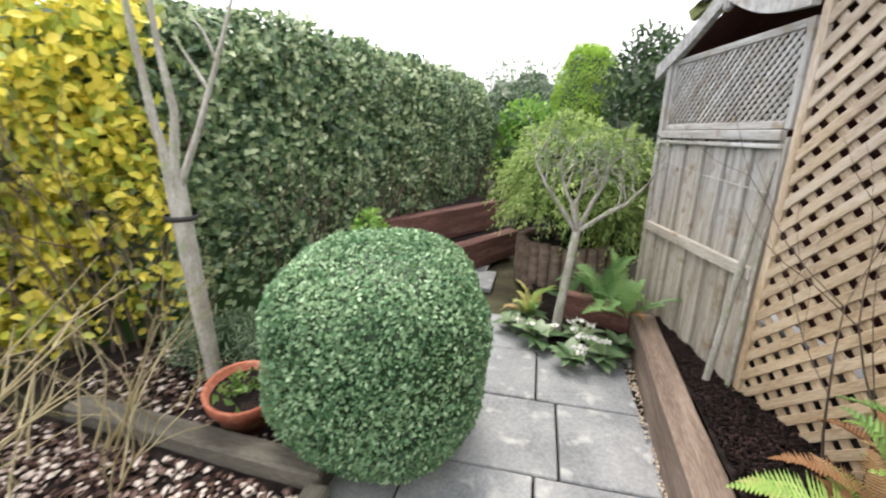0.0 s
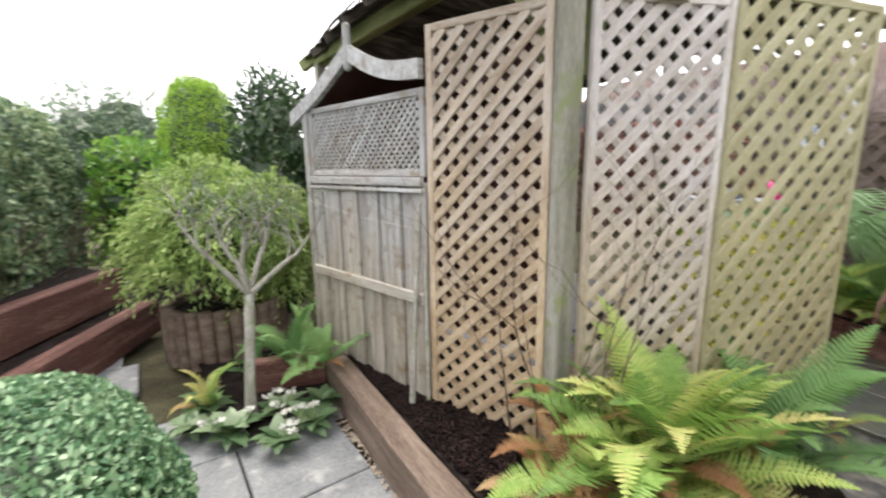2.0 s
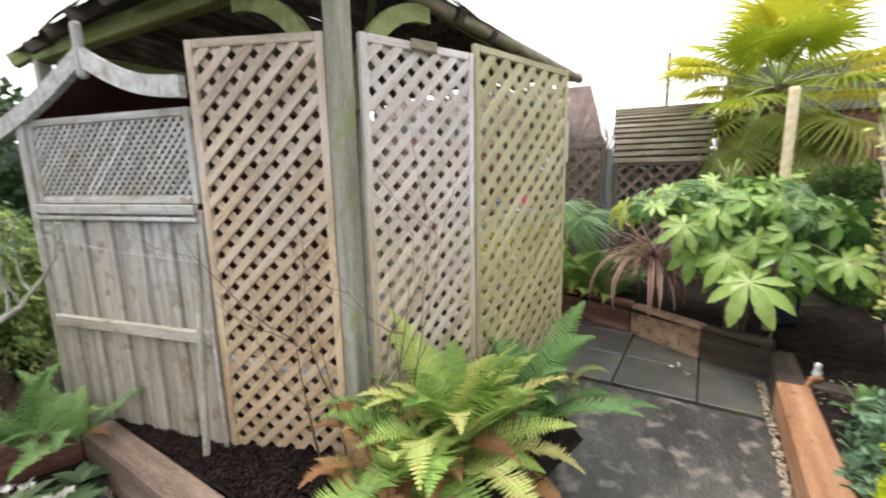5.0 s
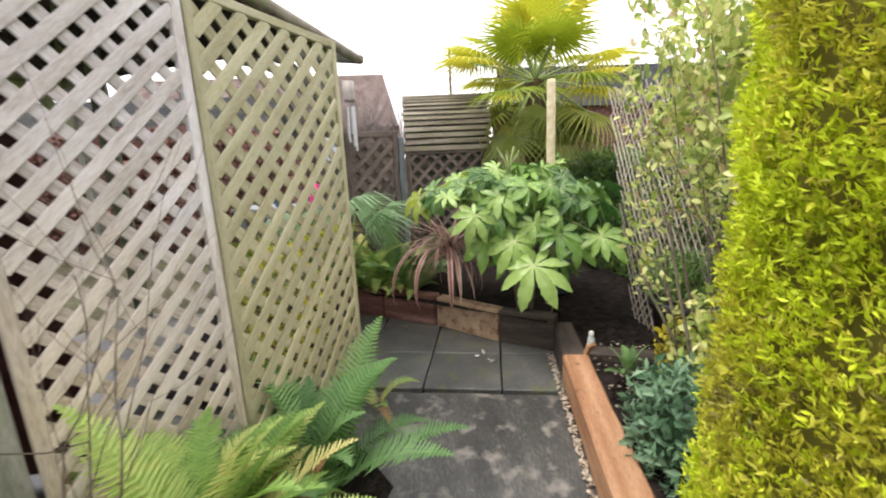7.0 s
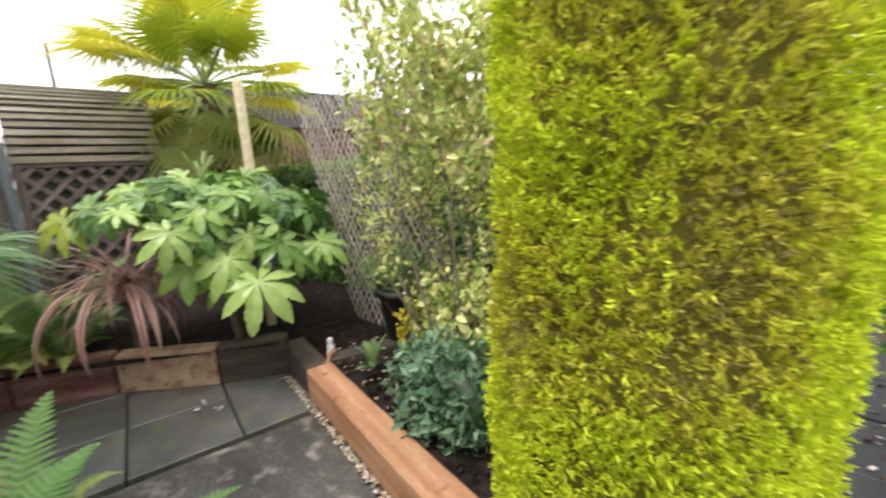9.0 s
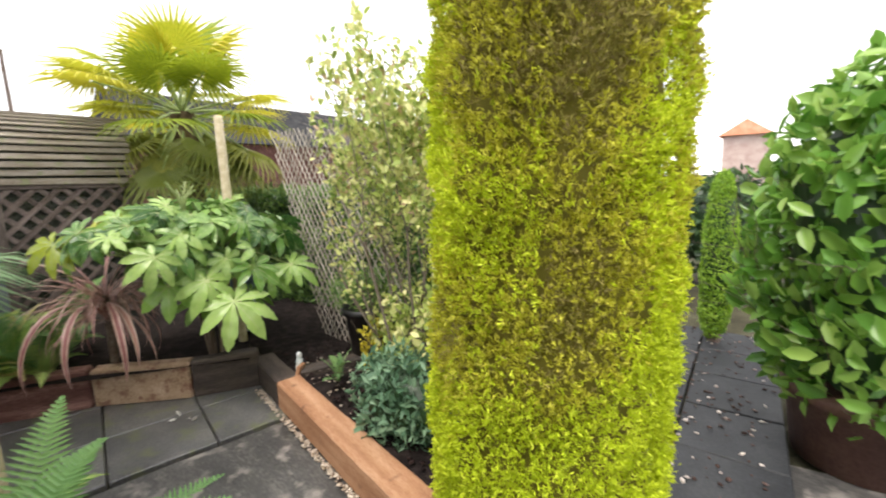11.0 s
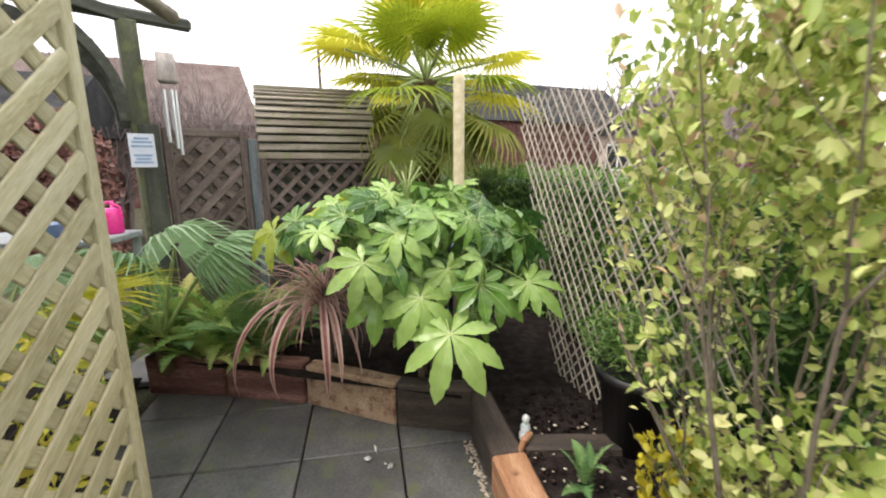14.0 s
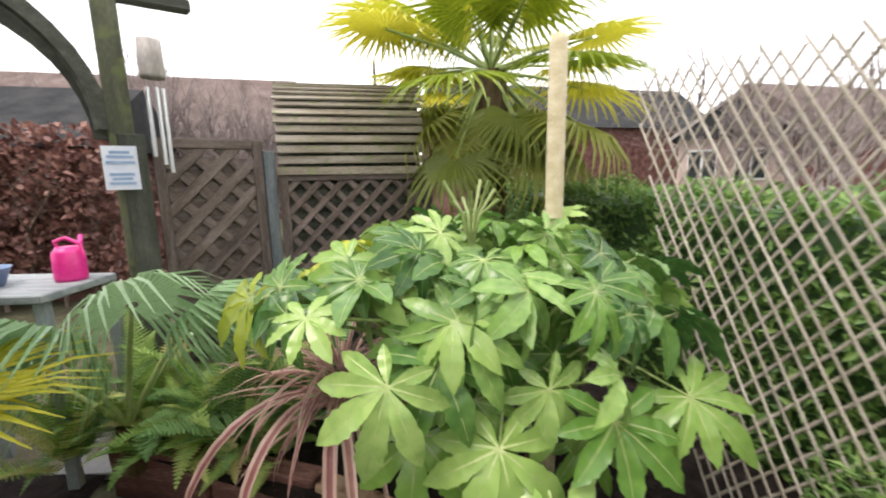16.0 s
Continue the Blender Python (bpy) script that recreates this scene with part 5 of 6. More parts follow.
bare = thing("bare_tree", 16, -14, 0, "leafless grey tree beyond the gardens", "tree")
lines = []
branch_lines((16, -14, 0), (0, 0, 1), 3.2, 0.16, 4, lines, split=4, shrink=0.68, up=0.1)
tagged(tubes("branching", lines, "bare", bare, sides=5), kind="stuff")
for q in ((1.2, 13, 0), (0.2, 14.5, 0)):
    t_ = thing("bare_tree", *q, "leafless hazy tree beyond the hedge", "tree")
    lines = []
    branch_lines(q, (0, 0, 1), 1.6, 0.07, 4, lines, split=4, shrink=0.72, up=0.15)
    tagged(tubes("branching", lines, "bare", t_, sides=5), kind="stuff")


# twiggy trees beyond the fences
random.seed(62)
for x, y, h, r in ((10.4, -11.0, 1.9, 0.11), (11.3, -10.4, 1.8, 0.1), (9.2, -11.2, 1.9, 0.11), (8.6, -9.6, 1.6, 0.09)):
    t_ = thing("bare_tree", x, y, -0.06, "leafless grey tree above the willow screen", "tree")
    lines = []
    branch_lines((x, y, -0.06), (0, 0, 1), h, r, 3, lines, bend=0.2, split=6, shrink=0.76, up=0.3)
    tagged(tubes("branching", lines, "bare", t_, sides=4), kind="stuff")
for x, y, h in ((12.5, 1.4, 0.95), (12.8, 2.4, 1.0), (12.3, 3.3, 1.0), (13.0, 0.6, 0.8), (13.5, -0.3, 0.75)):
    t_ = thing("bare_shrub", x, y, -0.06, "leafless pinkish twiggy shrub beyond the gate", "shrub")
    lines = []
    for k in range(5):
        a = 1.26 * k
        branch_lines((x + 0.2 * math.cos(a), y + 0.2 * math.sin(a), -0.06), (0.25 * math.cos(a), 0.25 * math.sin(a), 1), h * 1.6, 0.075, 3, lines, bend=0.2, split=5, shrink=0.75, up=0.35)
    tagged(tubes("branching", lines, "bare", t_, sides=4), kind="stuff")
beech = thing("copper_beech_hedge", 8.8, 4.2, -0.06, "dense copper-brown beech hedge beyond the gate", "hedge")
N = 9000
p = np.stack([RNG.uniform(8.6, 9.1, N), RNG.uniform(2.2, 7.5, N), RNG.uniform(0.3, 2.3, N)], 1)
p[:, 2] -= 0.5 * np.clip((2.7 - p[:, 1]) / 0.5, 0, 1) ** 2
p[:, 0] += lumps(p, 3.0, 0.08)
leaves("foliage", p, np.tile([-1.0, 0, 0.4], (N, 1)), 0.11, "copper", beech, aspect=0.6, spread=0.8, kind="stuff", flat=0.4)
lines = []
for k in range(16):
    branch_lines((8.85, 2.35 + 0.33 * k, -0.06), (0, 0, 1), 1.1, 0.03, 2, lines, up=0.3)
tagged(tubes("branching", lines, "dark_bark", beech, sides=5), kind="stuff")

# hedge behind the willow screen
back_hedge = thing("conifer_hedge", 3.6, -2.5, 0.0, "clipped dark green conifer hedge behind the willow screen", "hedge")
N = 16000
p = np.stack([RNG.uniform(2.2, 8.5, N), np.full(N, -2.2), RNG.uniform(0.1, 1.5, N)], 1)
o = np.tile(np.array([0, 1.0, 0.25]), (N, 1))
top = RNG.uniform(0, 1, N) < 0.25
p[top, 1], p[top, 2] = RNG.uniform(-2.9, -2.2, top.sum()), 1.5
o[top] = (0, 0.2, 1)
p += o * (lumps(p, 3.5, 0.05)[:, None] + RNG.uniform(-0.08, 0.02, (N, 1)))
leaves("foliage", p, o, 0.075, "lowshrub", back_hedge, aspect=0.35, spread=0.6, kind="stuff", flat=0.55)
# Dark box coloured as the shade inside this hedge.
part("inner_growth", box_bm(6.3, 0.6, 1.42, 0.05), "dark_leaf_and_shade", back_hedge, "", along((2.2, -2.58, 0.71), (8.5, -2.58, 0.71)))

# rosemary-like shrub in a black pot
pot = thing("black_plant_pot", 2.83, -1.62, 0.17, "large black plastic pot standing on the soil", "plant pot")
lathe("pot_body", [(0.0, 0.0), (0.15, 0.0), (0.2, 0.38), (0.225, 0.38), (0.225, 0.43), (0.21, 0.43), (0.2, 0.39), (0.0, 0.39)], "black_pot", pot, m=Matrix.Translation((2.83, -1.62, 0.17)))
shrub("potted_evergreen", (2.86, -1.66, 0.72), (0.38, 0.3, 0.22), "lowshrub", "bushy fine-leaved evergreen in the black pot", 2600, 0.05, 0.2, 12, core=False, inner=0.3)

# terracotta pot
tp = thing("terracotta_pot", -1.04, 1.56, 0.0, "terracotta pot with a few seedlings, tilted on the soil edge", "plant pot")
tm = pose(-1.04, 1.6, 0.05, 10, 6, 0)
lathe("pot_body", [(0.0, 0.0), (0.11, 0.0), (0.145, 0.15), (0.164, 0.15), (0.172, 0.205), (0.166, 0.212), (0.152, 0.205), (0.142, 0.165), (0.0, 0.165)], "terracotta", tp, m=tm)
lathe("soil_fill", [(0.0, 0.172), (0.146, 0.17)], "soil", tp, m=tm)
p = np.array([-1.04, 1.56, 0.215]) + np.stack([RNG.normal(0, 0.06, 60), RNG.normal(0, 0.06, 60), RNG.uniform(0.0, 0.06, 60)], 1)
seed_ = leaves("seedlings", p, np.tile([0, 0, 1.0], (60, 1)), 0.045, "lowshrub", None)
tagged(seed_, "sparse green seedlings in the terracotta pot", "seedlings", kind="stuff")

# young staked sapling
sap = thing("sapling_tree", -1.4, 1.9, 0.0, "pale bare sapling with upright limbs tied to a thick stake", "tree")
tubes("trunk", [([(-1.37, 1.87, 0.0), (-1.43, 1.9, 0.5), (-1.46, 1.9, 0.95), (-1.47, 1.9, 1.18)], [0.042, 0.044, 0.047, 0.045])], "pale_bark", sap, sides=10)
tubes("support_stake", [([(-1.41, 1.93, 0.0), (-1.5, 1.95, 0.9), (-1.525, 1.95, 1.28), (-1.526, 1.95, 1.285)], [0.04, 0.04, 0.038, 0.004])], "pale_bark", sap, "grey round stake bound to the trunk", sides=10)
lines = []
fk = Vector((-1.465, 1.9, 1.15))
limbs = [([fk, fk + Vector((-0.06, 0, 0.22)), fk + Vector((-0.1, 0, 0.6)), fk + Vector((-0.13, 0.0, 1.0))], [0.024, 0.02, 0.016, 0.01]),
         ([fk, fk + Vector((0.03, 0.02, 0.3)), fk + Vector((-0.03, 0.05, 0.6)), fk + Vector((-0.05, 0.05, 1.1))], [0.024, 0.019, 0.015, 0.009]),
         ([fk + Vector((0.02, 0, -0.05)), fk + Vector((0.13, 0.02, 0.2)), fk + Vector((0.24, 0.05, 0.5)), fk + Vector((0.36, 0.08, 0.85))], [0.019, 0.015, 0.012, 0.006]),
         ([fk + Vector((0.2, 0.04, 0.4)), fk + Vector((0.12, 0.05, 0.52)), fk + Vector((0.06, 0.05, 0.62))], [0.01, 0.008, 0.004]),
         ([fk + Vector((0.25, 0.05, 0.52)), fk + Vector((0.2, 0.05, 0.65)), fk + Vector((0.14, 0.05, 0.72))], [0.008, 0.006, 0.003])]
for k, lm in enumerate(limbs[:3]):
    tubes("limb", [lm], "pale_bark", sap, sides=8)
for lm in limbs[3:]:
    tubes("twig", [lm], "pale_bark", sap)
lathe("tie", [(0.072, 0.0), (0.078, 0.005), (0.078, 0.022), (0.072, 0.028)], "black", sap, "black rubber tie", m=Matrix.Translation((-1.478, 1.92, 0.93)))

# dry twigs before the golden privet
dry = thing("dry_twiggy_shrub", -1.55, 1.0, 0.0, "tangle of dry straw-coloured twigs over the stone chips", "shrub")
lines = []
for k in range(22):
    a = random.uniform(0, 6.28)
    branch_lines((-1.6 + 0.3 * math.cos(a), 1.05 + 0.3 * math.sin(a), 0.02), (0.5 * math.cos(a), 0.5 * math.sin(a), 1), random.uniform(0.3, 0.6), 0.006, 2, lines, bend=0.35)
tagged(tubes("branching", lines, "straw", dry, sides=4), kind="stuff")
random.seed(47)
for k in range(11):
    a = Vector((-1.95 + random.uniform(-0.3, 0.25), 0.85 + random.uniform(-0.2, 0.35), 0.02))
    d = Vector((random.uniform(0.1, 0.75), random.uniform(0.1, 0.7), 1.0)) * random.uniform(0.55, 0.95)
    pts = [a + d * t + Vector((0.12 * t * t, 0.06 * t * t, -0.12 * t * t)) + Vector((random.gauss(0, 0.012), random.gauss(0, 0.012), 0)) for t in (0, 0.25, 0.5, 0.75, 1.0)]
    cane_ = [(pts, [0.007, 0.0065, 0.0055, 0.0045, 0.002])]
    for t in (1, 2, 3):
        q = pts[t]
        w = Vector((random.uniform(-0.2, 0.35), random.uniform(-0.2, 0.3), random.uniform(0.05, 0.25)))
        cane_.append(([q, q + w * 0.5, q + w], [0.004, 0.003, 0.0015]))
    tubes("cane", cane_, "straw", dry, sides=5)

# little grey tree before the planter
lt = thing("pruned_fruit_tree", 0.55, 2.62, 0.0, "small pruned tree with lichen-grey branching limbs", "tree")
fork = Vector((0.66, 2.8, 0.76))
tubes("trunk", [([(0.56, 2.68, 0.0), (0.58, 2.7, 0.25), (0.62, 2.75, 0.5), fork], [0.036, 0.031, 0.029, 0.03])], "pale_bark", lt, sides=8)
lines = []
random.seed(11)
for q, m_ in (((1.02, 2.72, 1.08), (0.84, 2.75, 0.9)), ((0.36, 2.9, 1.22), (0.52, 2.85, 0.94)), ((0.68, 2.84, 1.12), (0.64, 2.82, 0.94)), ((0.86, 2.9, 1.2), (0.76, 2.85, 0.96)), ((0.5, 2.72, 1.16), (0.6, 2.76, 0.95))):
    q, m_ = Vector(q), Vector(m_)
    tubes("limb", [([fork, m_ + Vector((0, 0, 0.015)), m_.lerp(q, 0.5) - Vector((0, 0, 0.02)), q], [0.018, 0.014, 0.011, 0.007])], "pale_bark", lt, sides=7)
    for k in range(4):
        branch_lines(m_.lerp(q, 0.25 + 0.25 * k), (random.uniform(-0.8, 0.8), random.uniform(-0.6, 0.6), 0.9), 0.17, 0.008, 2, lines, bend=0.4, split=3, shrink=0.68, up=0.05)
tagged(tubes("branching", lines, "pale_bark", lt, sides=5), kind="stuff")
tips = np.array([list(pts[-1]) for pts, r in lines])
tp_ = tips + RNG.normal(0, 0.04, (len(tips), 3))
leaves("leaves", tp_, np.tile([0, 0, 1.0], (len(tp_), 1)), 0.045, "sage", lt, aspect=0.3, spread=0.9, kind="stuff")

# log-roll planter under the thuja
planter = thing("log_planter", 0.84, 4.0, 0.0, "round planter of upright brown half logs", "planter")
for k in range(26):
    a = 2 * math.pi * k / 26
    x, y = 0.84 + 0.42 * math.cos(a), 4.0 + 0.42 * math.sin(a)
    h = 0.44 + random.uniform(-0.01, 0.01)
    tubes("log", [([(x, y, 0.0), (x, y, h - 0.01), (x, y, h), (x, y, h + 0.001)], [0.052, 0.052, 0.045, 0.001])], "sleeper", planter, sides=8)
lathe("soil_fill", [(0.0, 0.4), (0.4, 0.38)], "soil", planter, m=Matrix.Translation((0.84, 4.0, 0)))

# figurine
gx, gy = 3.04, -1.09
fig = [(0.8 * r_, 0.8 * z_) for r_, z_ in [(0.0, 0.0), (0.032, 0.0), (0.04, 0.02), (0.038, 0.05), (0.026, 0.06), (0.034, 0.085), (0.03, 0.11), (0.018, 0.125), (0.024, 0.14), (0.024, 0.16), (0.015, 0.175), (0.0, 0.18)]]
g = lathe("garden_ornament", fig, "figure", None, sides=14, m=Matrix.Translation((gx, gy, 0.185)))
tagged(g, "small painted pale ornament on the dark soil", "ornament")
blk = part("ornament_block", box_bm(0.1, 0.03, 0.085, 0.008, True), "sleeper_new", None, "", pose(gx - 0.05, gy + 0.03, 0.215, 12, 8, -55))
tagged(blk, "small tilted brown block before the ornament", "block")


# ---- ferns ----
def frond_mesh(name, length, arch, material, seed):
    """An arching fern frond with toothed side leaflets."""
    rng = np.random.default_rng(seed)
    verts, faces = [], []
    n = 32

    def spine(t):
        return np.array([length * (t - 0.18 * arch * t * t), 0.0, length * (1.0 * t - arch * 0.8 * t * t)])

    for i in range(n):
        t = 0.12 + 0.88 * i / n
        o = spine(t)
        d = unit(spine(min(1, t + 0.02)) - spine(t - 0.02))
        upv = unit(np.cross(d, np.array([0, 1.0, 0])) * -1)
        ln = length * 0.155 * math.sin(math.pi * min(1, 0.12 + 0.9 * t) ** 0.8) * rng.uniform(0.88, 1.08) + 0.012
        for sgn in (-1, 1):
            w = unit(np.array([0, sgn * 1.0, 0]) + d * 0.35 - upv * rng.uniform(-0.05, 0.22))
            wide = length * 0.0115 * rng.uniform(0.85, 1.1)
            cut = (0.0, 0.13, 0.26, 0.4, 0.54, 0.68, 0.84, 1.0)
            b = len(verts)
            for j, f0 in enumerate(cut):
                c = o + w * ln * f0 - upv * ln * 0.2 * f0 * f0
                hw = wide * (1 - f0 ** 2.2) * (1.22 if j % 2 else 0.74) + 0.0004
                verts += [c + d * hw - upv * hw * 0.35, c + upv * hw * 0.15, c - d * hw * 0.9 - upv * hw * 0.35]
            for j in range(len(cut) - 1):
                q = b + 3 * j
                faces += [(q, q + 1, q + 4), (q, q + 4, q + 3), (q + 1, q + 2, q + 5), (q + 1, q + 5, q + 4)]
    steps = [spine(k / 10) for k in range(11)]
    for k in range(10):
        b = len(verts)
        wv = np.array([0, 0.004 * (1 - k / 12), 0])
        verts += [steps[k] - wv, steps[k] + wv, steps[k + 1] + wv]
        verts += [steps[k] - wv, steps[k + 1] + wv, steps[k + 1] - wv]
        faces += [(b, b + 1, b + 2), (b + 3, b + 4, b + 5)]
    me = bpy.data.meshes.new(name)
    me.from_pydata([tuple(v) for v in verts], [], faces)
    me.materials.append(M[material])
    return me


FRONDS = {k: [frond_mesh("frond", 1.0, ar, k, s) for s, ar in ((1, 0.6), (2, 0.85), (3, 1.05))] for k in ("fern", "fern_dark", "fern_brown")}


def fern(x, y, z, size, count, mat, label, brown=0, tilt=0.0, seed=1):
    random.seed(seed)
    root = thing("fern", x, y, z, label, "fern")
    for k in range(count + brown):
        kind = mat if k < count else "fern_brown"
        a = 360 * k / count + random.uniform(-18, 18) if k < count else random.uniform(0, 360)
        s = size * random.uniform(0.75, 1.15) * (1 if k < count else 0.7)
        ob = new("frond", random.choice(FRONDS[kind]))
        m = pose(x, y, z, 0, 0, a) @ pose(0, 0, 0, random.uniform(-15, 15), random.uniform(-44, 10) + (0 if k < count else 16), 0) @ Matrix.Scale(s, 4)
        place(ob, m, root)
    return root


fern(1.5, 0.82, 0.2, 0.68, 66, "fern", "large fresh yellow-green fern with rusty dead fronds", 16, seed=3)
fern(1.36, 1.08, 0.22, 0.46, 14, "fern_brown", "rusty dried fern between post and sleeper", 0, seed=23)
fern(1.62, 0.62, 0.1, 0.42, 8, "fern_brown", "rusty dried fern at the path edge", 0, seed=24)
fern(1.08, 1.02, 0.22, 0.32, 9, "fern_brown", "rust-brown fern over the sleeper end", 0, seed=25)
fern(1.22, 0.98, 0.22, 0.5, 9, "fern", "smaller yellow-green fern at the sleeper's end", 7, seed=9)
fern(2.0, 0.58, 0.12, 0.72, 24, "fern_dark", "dark green fern at the trellis foot", 0, seed=5)
fern(1.0, 2.62, 0.24, 0.4, 9, "fern_dark", "broad dark fern at the sleeper's far end", 1, seed=18)
fern(0.42, 3.0, 0.03, 0.36, 9, "fern", "light green fern beside the little tree", 2, seed=19)
fern(0.9, 2.85, 0.2, 0.46, 12, "fern_dark", "broad dark fern under the little tree", 0, seed=6)
fern(0.75, 3.1, 0.1, 0.38, 8, "fern_dark", "dark fern beside the log planter", 0, seed=7)
fern(4.55, 0.35, 0.22, 0.55, 12, "fern_dark", "dark fern by the stone edging", 0, seed=8)
fern(4.62, 1.1, 0.2, 0.62, 16, "fern", "broad green fern under the potting bench", 0, seed=41)
fern(4.8, 0.75, 0.22, 0.6, 12, "fern_dark", "tall dark fern by the gate", 0, seed=12)
fern(4.55, 0.1, 0.2, 0.7, 14, "fern_dark", "upright green fern over the red-brown edging", 0, seed=26)
fern(4.7, 0.62, 0.2, 0.7, 14, "fern", "green fern under the young palm", 0, seed=27)
fern(4.85, 0.85, 0.2, 0.7, 14, "fern", "dark fern between the palms", 0, seed=16)
fern(4.4, 0.12, 0.22, 0.42, 12, "fern", "light green fern between edging and strap plant", 0, seed=33)
fern(4.58, 0.35, 0.2, 0.62, 16, "fern", "fresh green fern under the palm fans", 0, seed=34)
fern(4.75, 0.3, 0.2, 0.75, 16, "fern", "green fern behind the edging stones", 0, seed=17)
fern(4.5, 0.55, 0.22, 0.45, 11, "fern", "light green fern on the stone edging", 1, seed=13)
fern(2.65, -1.15, 0.18, 0.25, 7, "fern_dark", "small dark fern in the shrub bed", 0, seed=14)
fern(2.8, 0.4, 0.02, 0.34, 5, "fern", "pale fern frond poking past the trellis", 2, seed=15)


# ---- big palmate shrub ----
def palmate_mesh(name, r, seed, lobes=8, material="fatsia"):
    """A lobed hand-shaped leaf with arching, toothed lobes: its stalk end at the origin, tip along X."""
    rng = np.random.default_rng(seed)
    verts, faces = [], []
    spread = 140
    half = math.radians(spread / (lobes - 1))
    sag = rng.uniform(0.3, 0.75)

    def put(x, y, z):
        d = math.hypot(x, y)
        verts.append((x, y, z + 0.1 * d - sag * d * d / r))
        return len(verts) - 1

    c = put(0, 0, 0)
    ribs = []
    for i in range(lobes):
        a = math.radians(-spread + 2 * spread * i / (lobes - 1) + rng.uniform(-6, 6))
        ln = r * (1.0 - 0.42 * abs(2 * i / (lobes - 1) - 1) ** 1.5) * rng.uniform(0.84, 1.1)
        ribs.append((a, ln))
        ca, sa = math.cos(a), math.sin(a)
        prev = None
        twist = rng.uniform(-0.35, 0.35)
        for j, (t, w) in enumerate(((0.0, 0.0), (0.2, 0.2), (0.34, 0.335), (0.42, 0.34), (0.5, 0.4), (0.55, 0.375), (0.62, 0.425), (0.67, 0.38), (0.74, 0.38), (0.79, 0.3), (0.86, 0.26), (0.92, 0.15), (1.0, 0.0))):
            q = ln * t
            w = 1.1 * math.tan(half) * ln * min(w, 0.9 * t) * (1 + 0.07 * rng.uniform(-1, 1))
            lift = 0.32 * w + 0.022 * r * rng.uniform(-1, 1)
            mid = put(q * ca, q * sa, 0.0) if t else c
            lft = put(q * ca - w * sa, q * sa + w * ca, lift + twist * w) if w else mid
            rgt = put(q * ca + w * sa, q * sa - w * ca, lift - twist * w) if w else mid
            if prev:
                pm, pl, pr = prev
                for quad in ((pm, mid, lft, pl), (pm, pr, rgt, mid)):
                    ring = list(dict.fromkeys(quad))
                    if len(ring) > 2:
                        faces.append(ring)
            prev = (mid, lft, rgt)
    blade = len(faces)
    for a, ln in ribs:
        ca, sa = math.cos(a), math.sin(a)
        ring = []
        for t in (0.0, 0.25, 0.5, 0.75, 0.92):
            w, q = 0.013 * r * (1 - 0.8 * t), ln * t
            ring.append((put(q * ca - sa * w, q * sa + ca * w, 0.008 * r), put(q * ca + sa * w, q * sa - ca * w, 0.008 * r)))
        for p, q in zip(ring, ring[1:]):
            faces.append((p[0], p[1], q[1], q[0]))
    me = bpy.data.meshes.new(name)
    me.from_pydata(verts, [], faces)
    me.materials.append(M[material])
    me.materials.append(M["stem"])
    for k, f in enumerate(me.polygons):
        f.use_smooth = True
        f.material_index = 1 if k >= blade else 0
    return me


def leaf_pose(p, out, tip, scale=1.0):
    """A pose whose Z is the leaf's face and X points to its tip."""
    z = Vector(out).normalized()
    x = Vector(tip) - z * z.dot(Vector(tip))
    x.normalize()
    y = z.cross(x)
    return Matrix(((x.x, y.x, z.x, p[0]), (x.y, y.y, z.y, p[1]), (x.z, y.z, z.z, p[2]), (0, 0, 0, 1))) @ Matrix.Scale(scale, 4)


random.seed(21)
FX, FY = 3.72, -0.8
fatsia = thing("fatsia_shrub", FX, FY, 0.2, "large glossy shrub with hand-shaped green leaves", "shrub")
HAND = {m_: [palmate_mesh("leaf", 0.22, k, lobes=(8, 7, 9, 8, 7, 9, 8)[k], material=m_) for k in range(7)] for m_ in ("fatsia", "fatsia_lit", "fatsia_yellow")}


def fatsia_leaf(q, r, face, tip, kind, crown):
    """One leaf at q on a long stalk from the stem top at crown."""
    q, crown = Vector(q), Vector(crown)
    place(new("leaf", random.choice(HAND[kind])), leaf_pose(q, face, tip, r / 0.22), fatsia)
    mid = crown.lerp(q, 0.5) + Vector((0, 0, 0.09 * (q - crown).length))
    tubes("leaf_stalk", [([crown, mid, q], [0.0065, 0.0055, 0.0045])], "stem", fatsia, sides=5)


# the low skirt of large leaves turned to the path, in the lit green
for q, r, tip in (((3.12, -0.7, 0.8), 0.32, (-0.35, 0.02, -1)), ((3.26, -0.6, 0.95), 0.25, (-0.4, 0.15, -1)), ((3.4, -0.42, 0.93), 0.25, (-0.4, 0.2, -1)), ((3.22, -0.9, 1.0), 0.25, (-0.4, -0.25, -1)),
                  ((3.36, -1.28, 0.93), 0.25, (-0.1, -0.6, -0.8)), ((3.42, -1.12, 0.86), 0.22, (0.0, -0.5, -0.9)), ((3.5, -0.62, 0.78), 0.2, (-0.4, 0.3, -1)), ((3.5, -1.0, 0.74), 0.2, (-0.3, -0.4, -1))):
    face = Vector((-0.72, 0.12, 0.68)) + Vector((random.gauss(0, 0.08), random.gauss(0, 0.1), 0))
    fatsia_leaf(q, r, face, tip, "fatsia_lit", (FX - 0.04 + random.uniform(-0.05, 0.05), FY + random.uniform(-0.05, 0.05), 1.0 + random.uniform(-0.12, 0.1)))
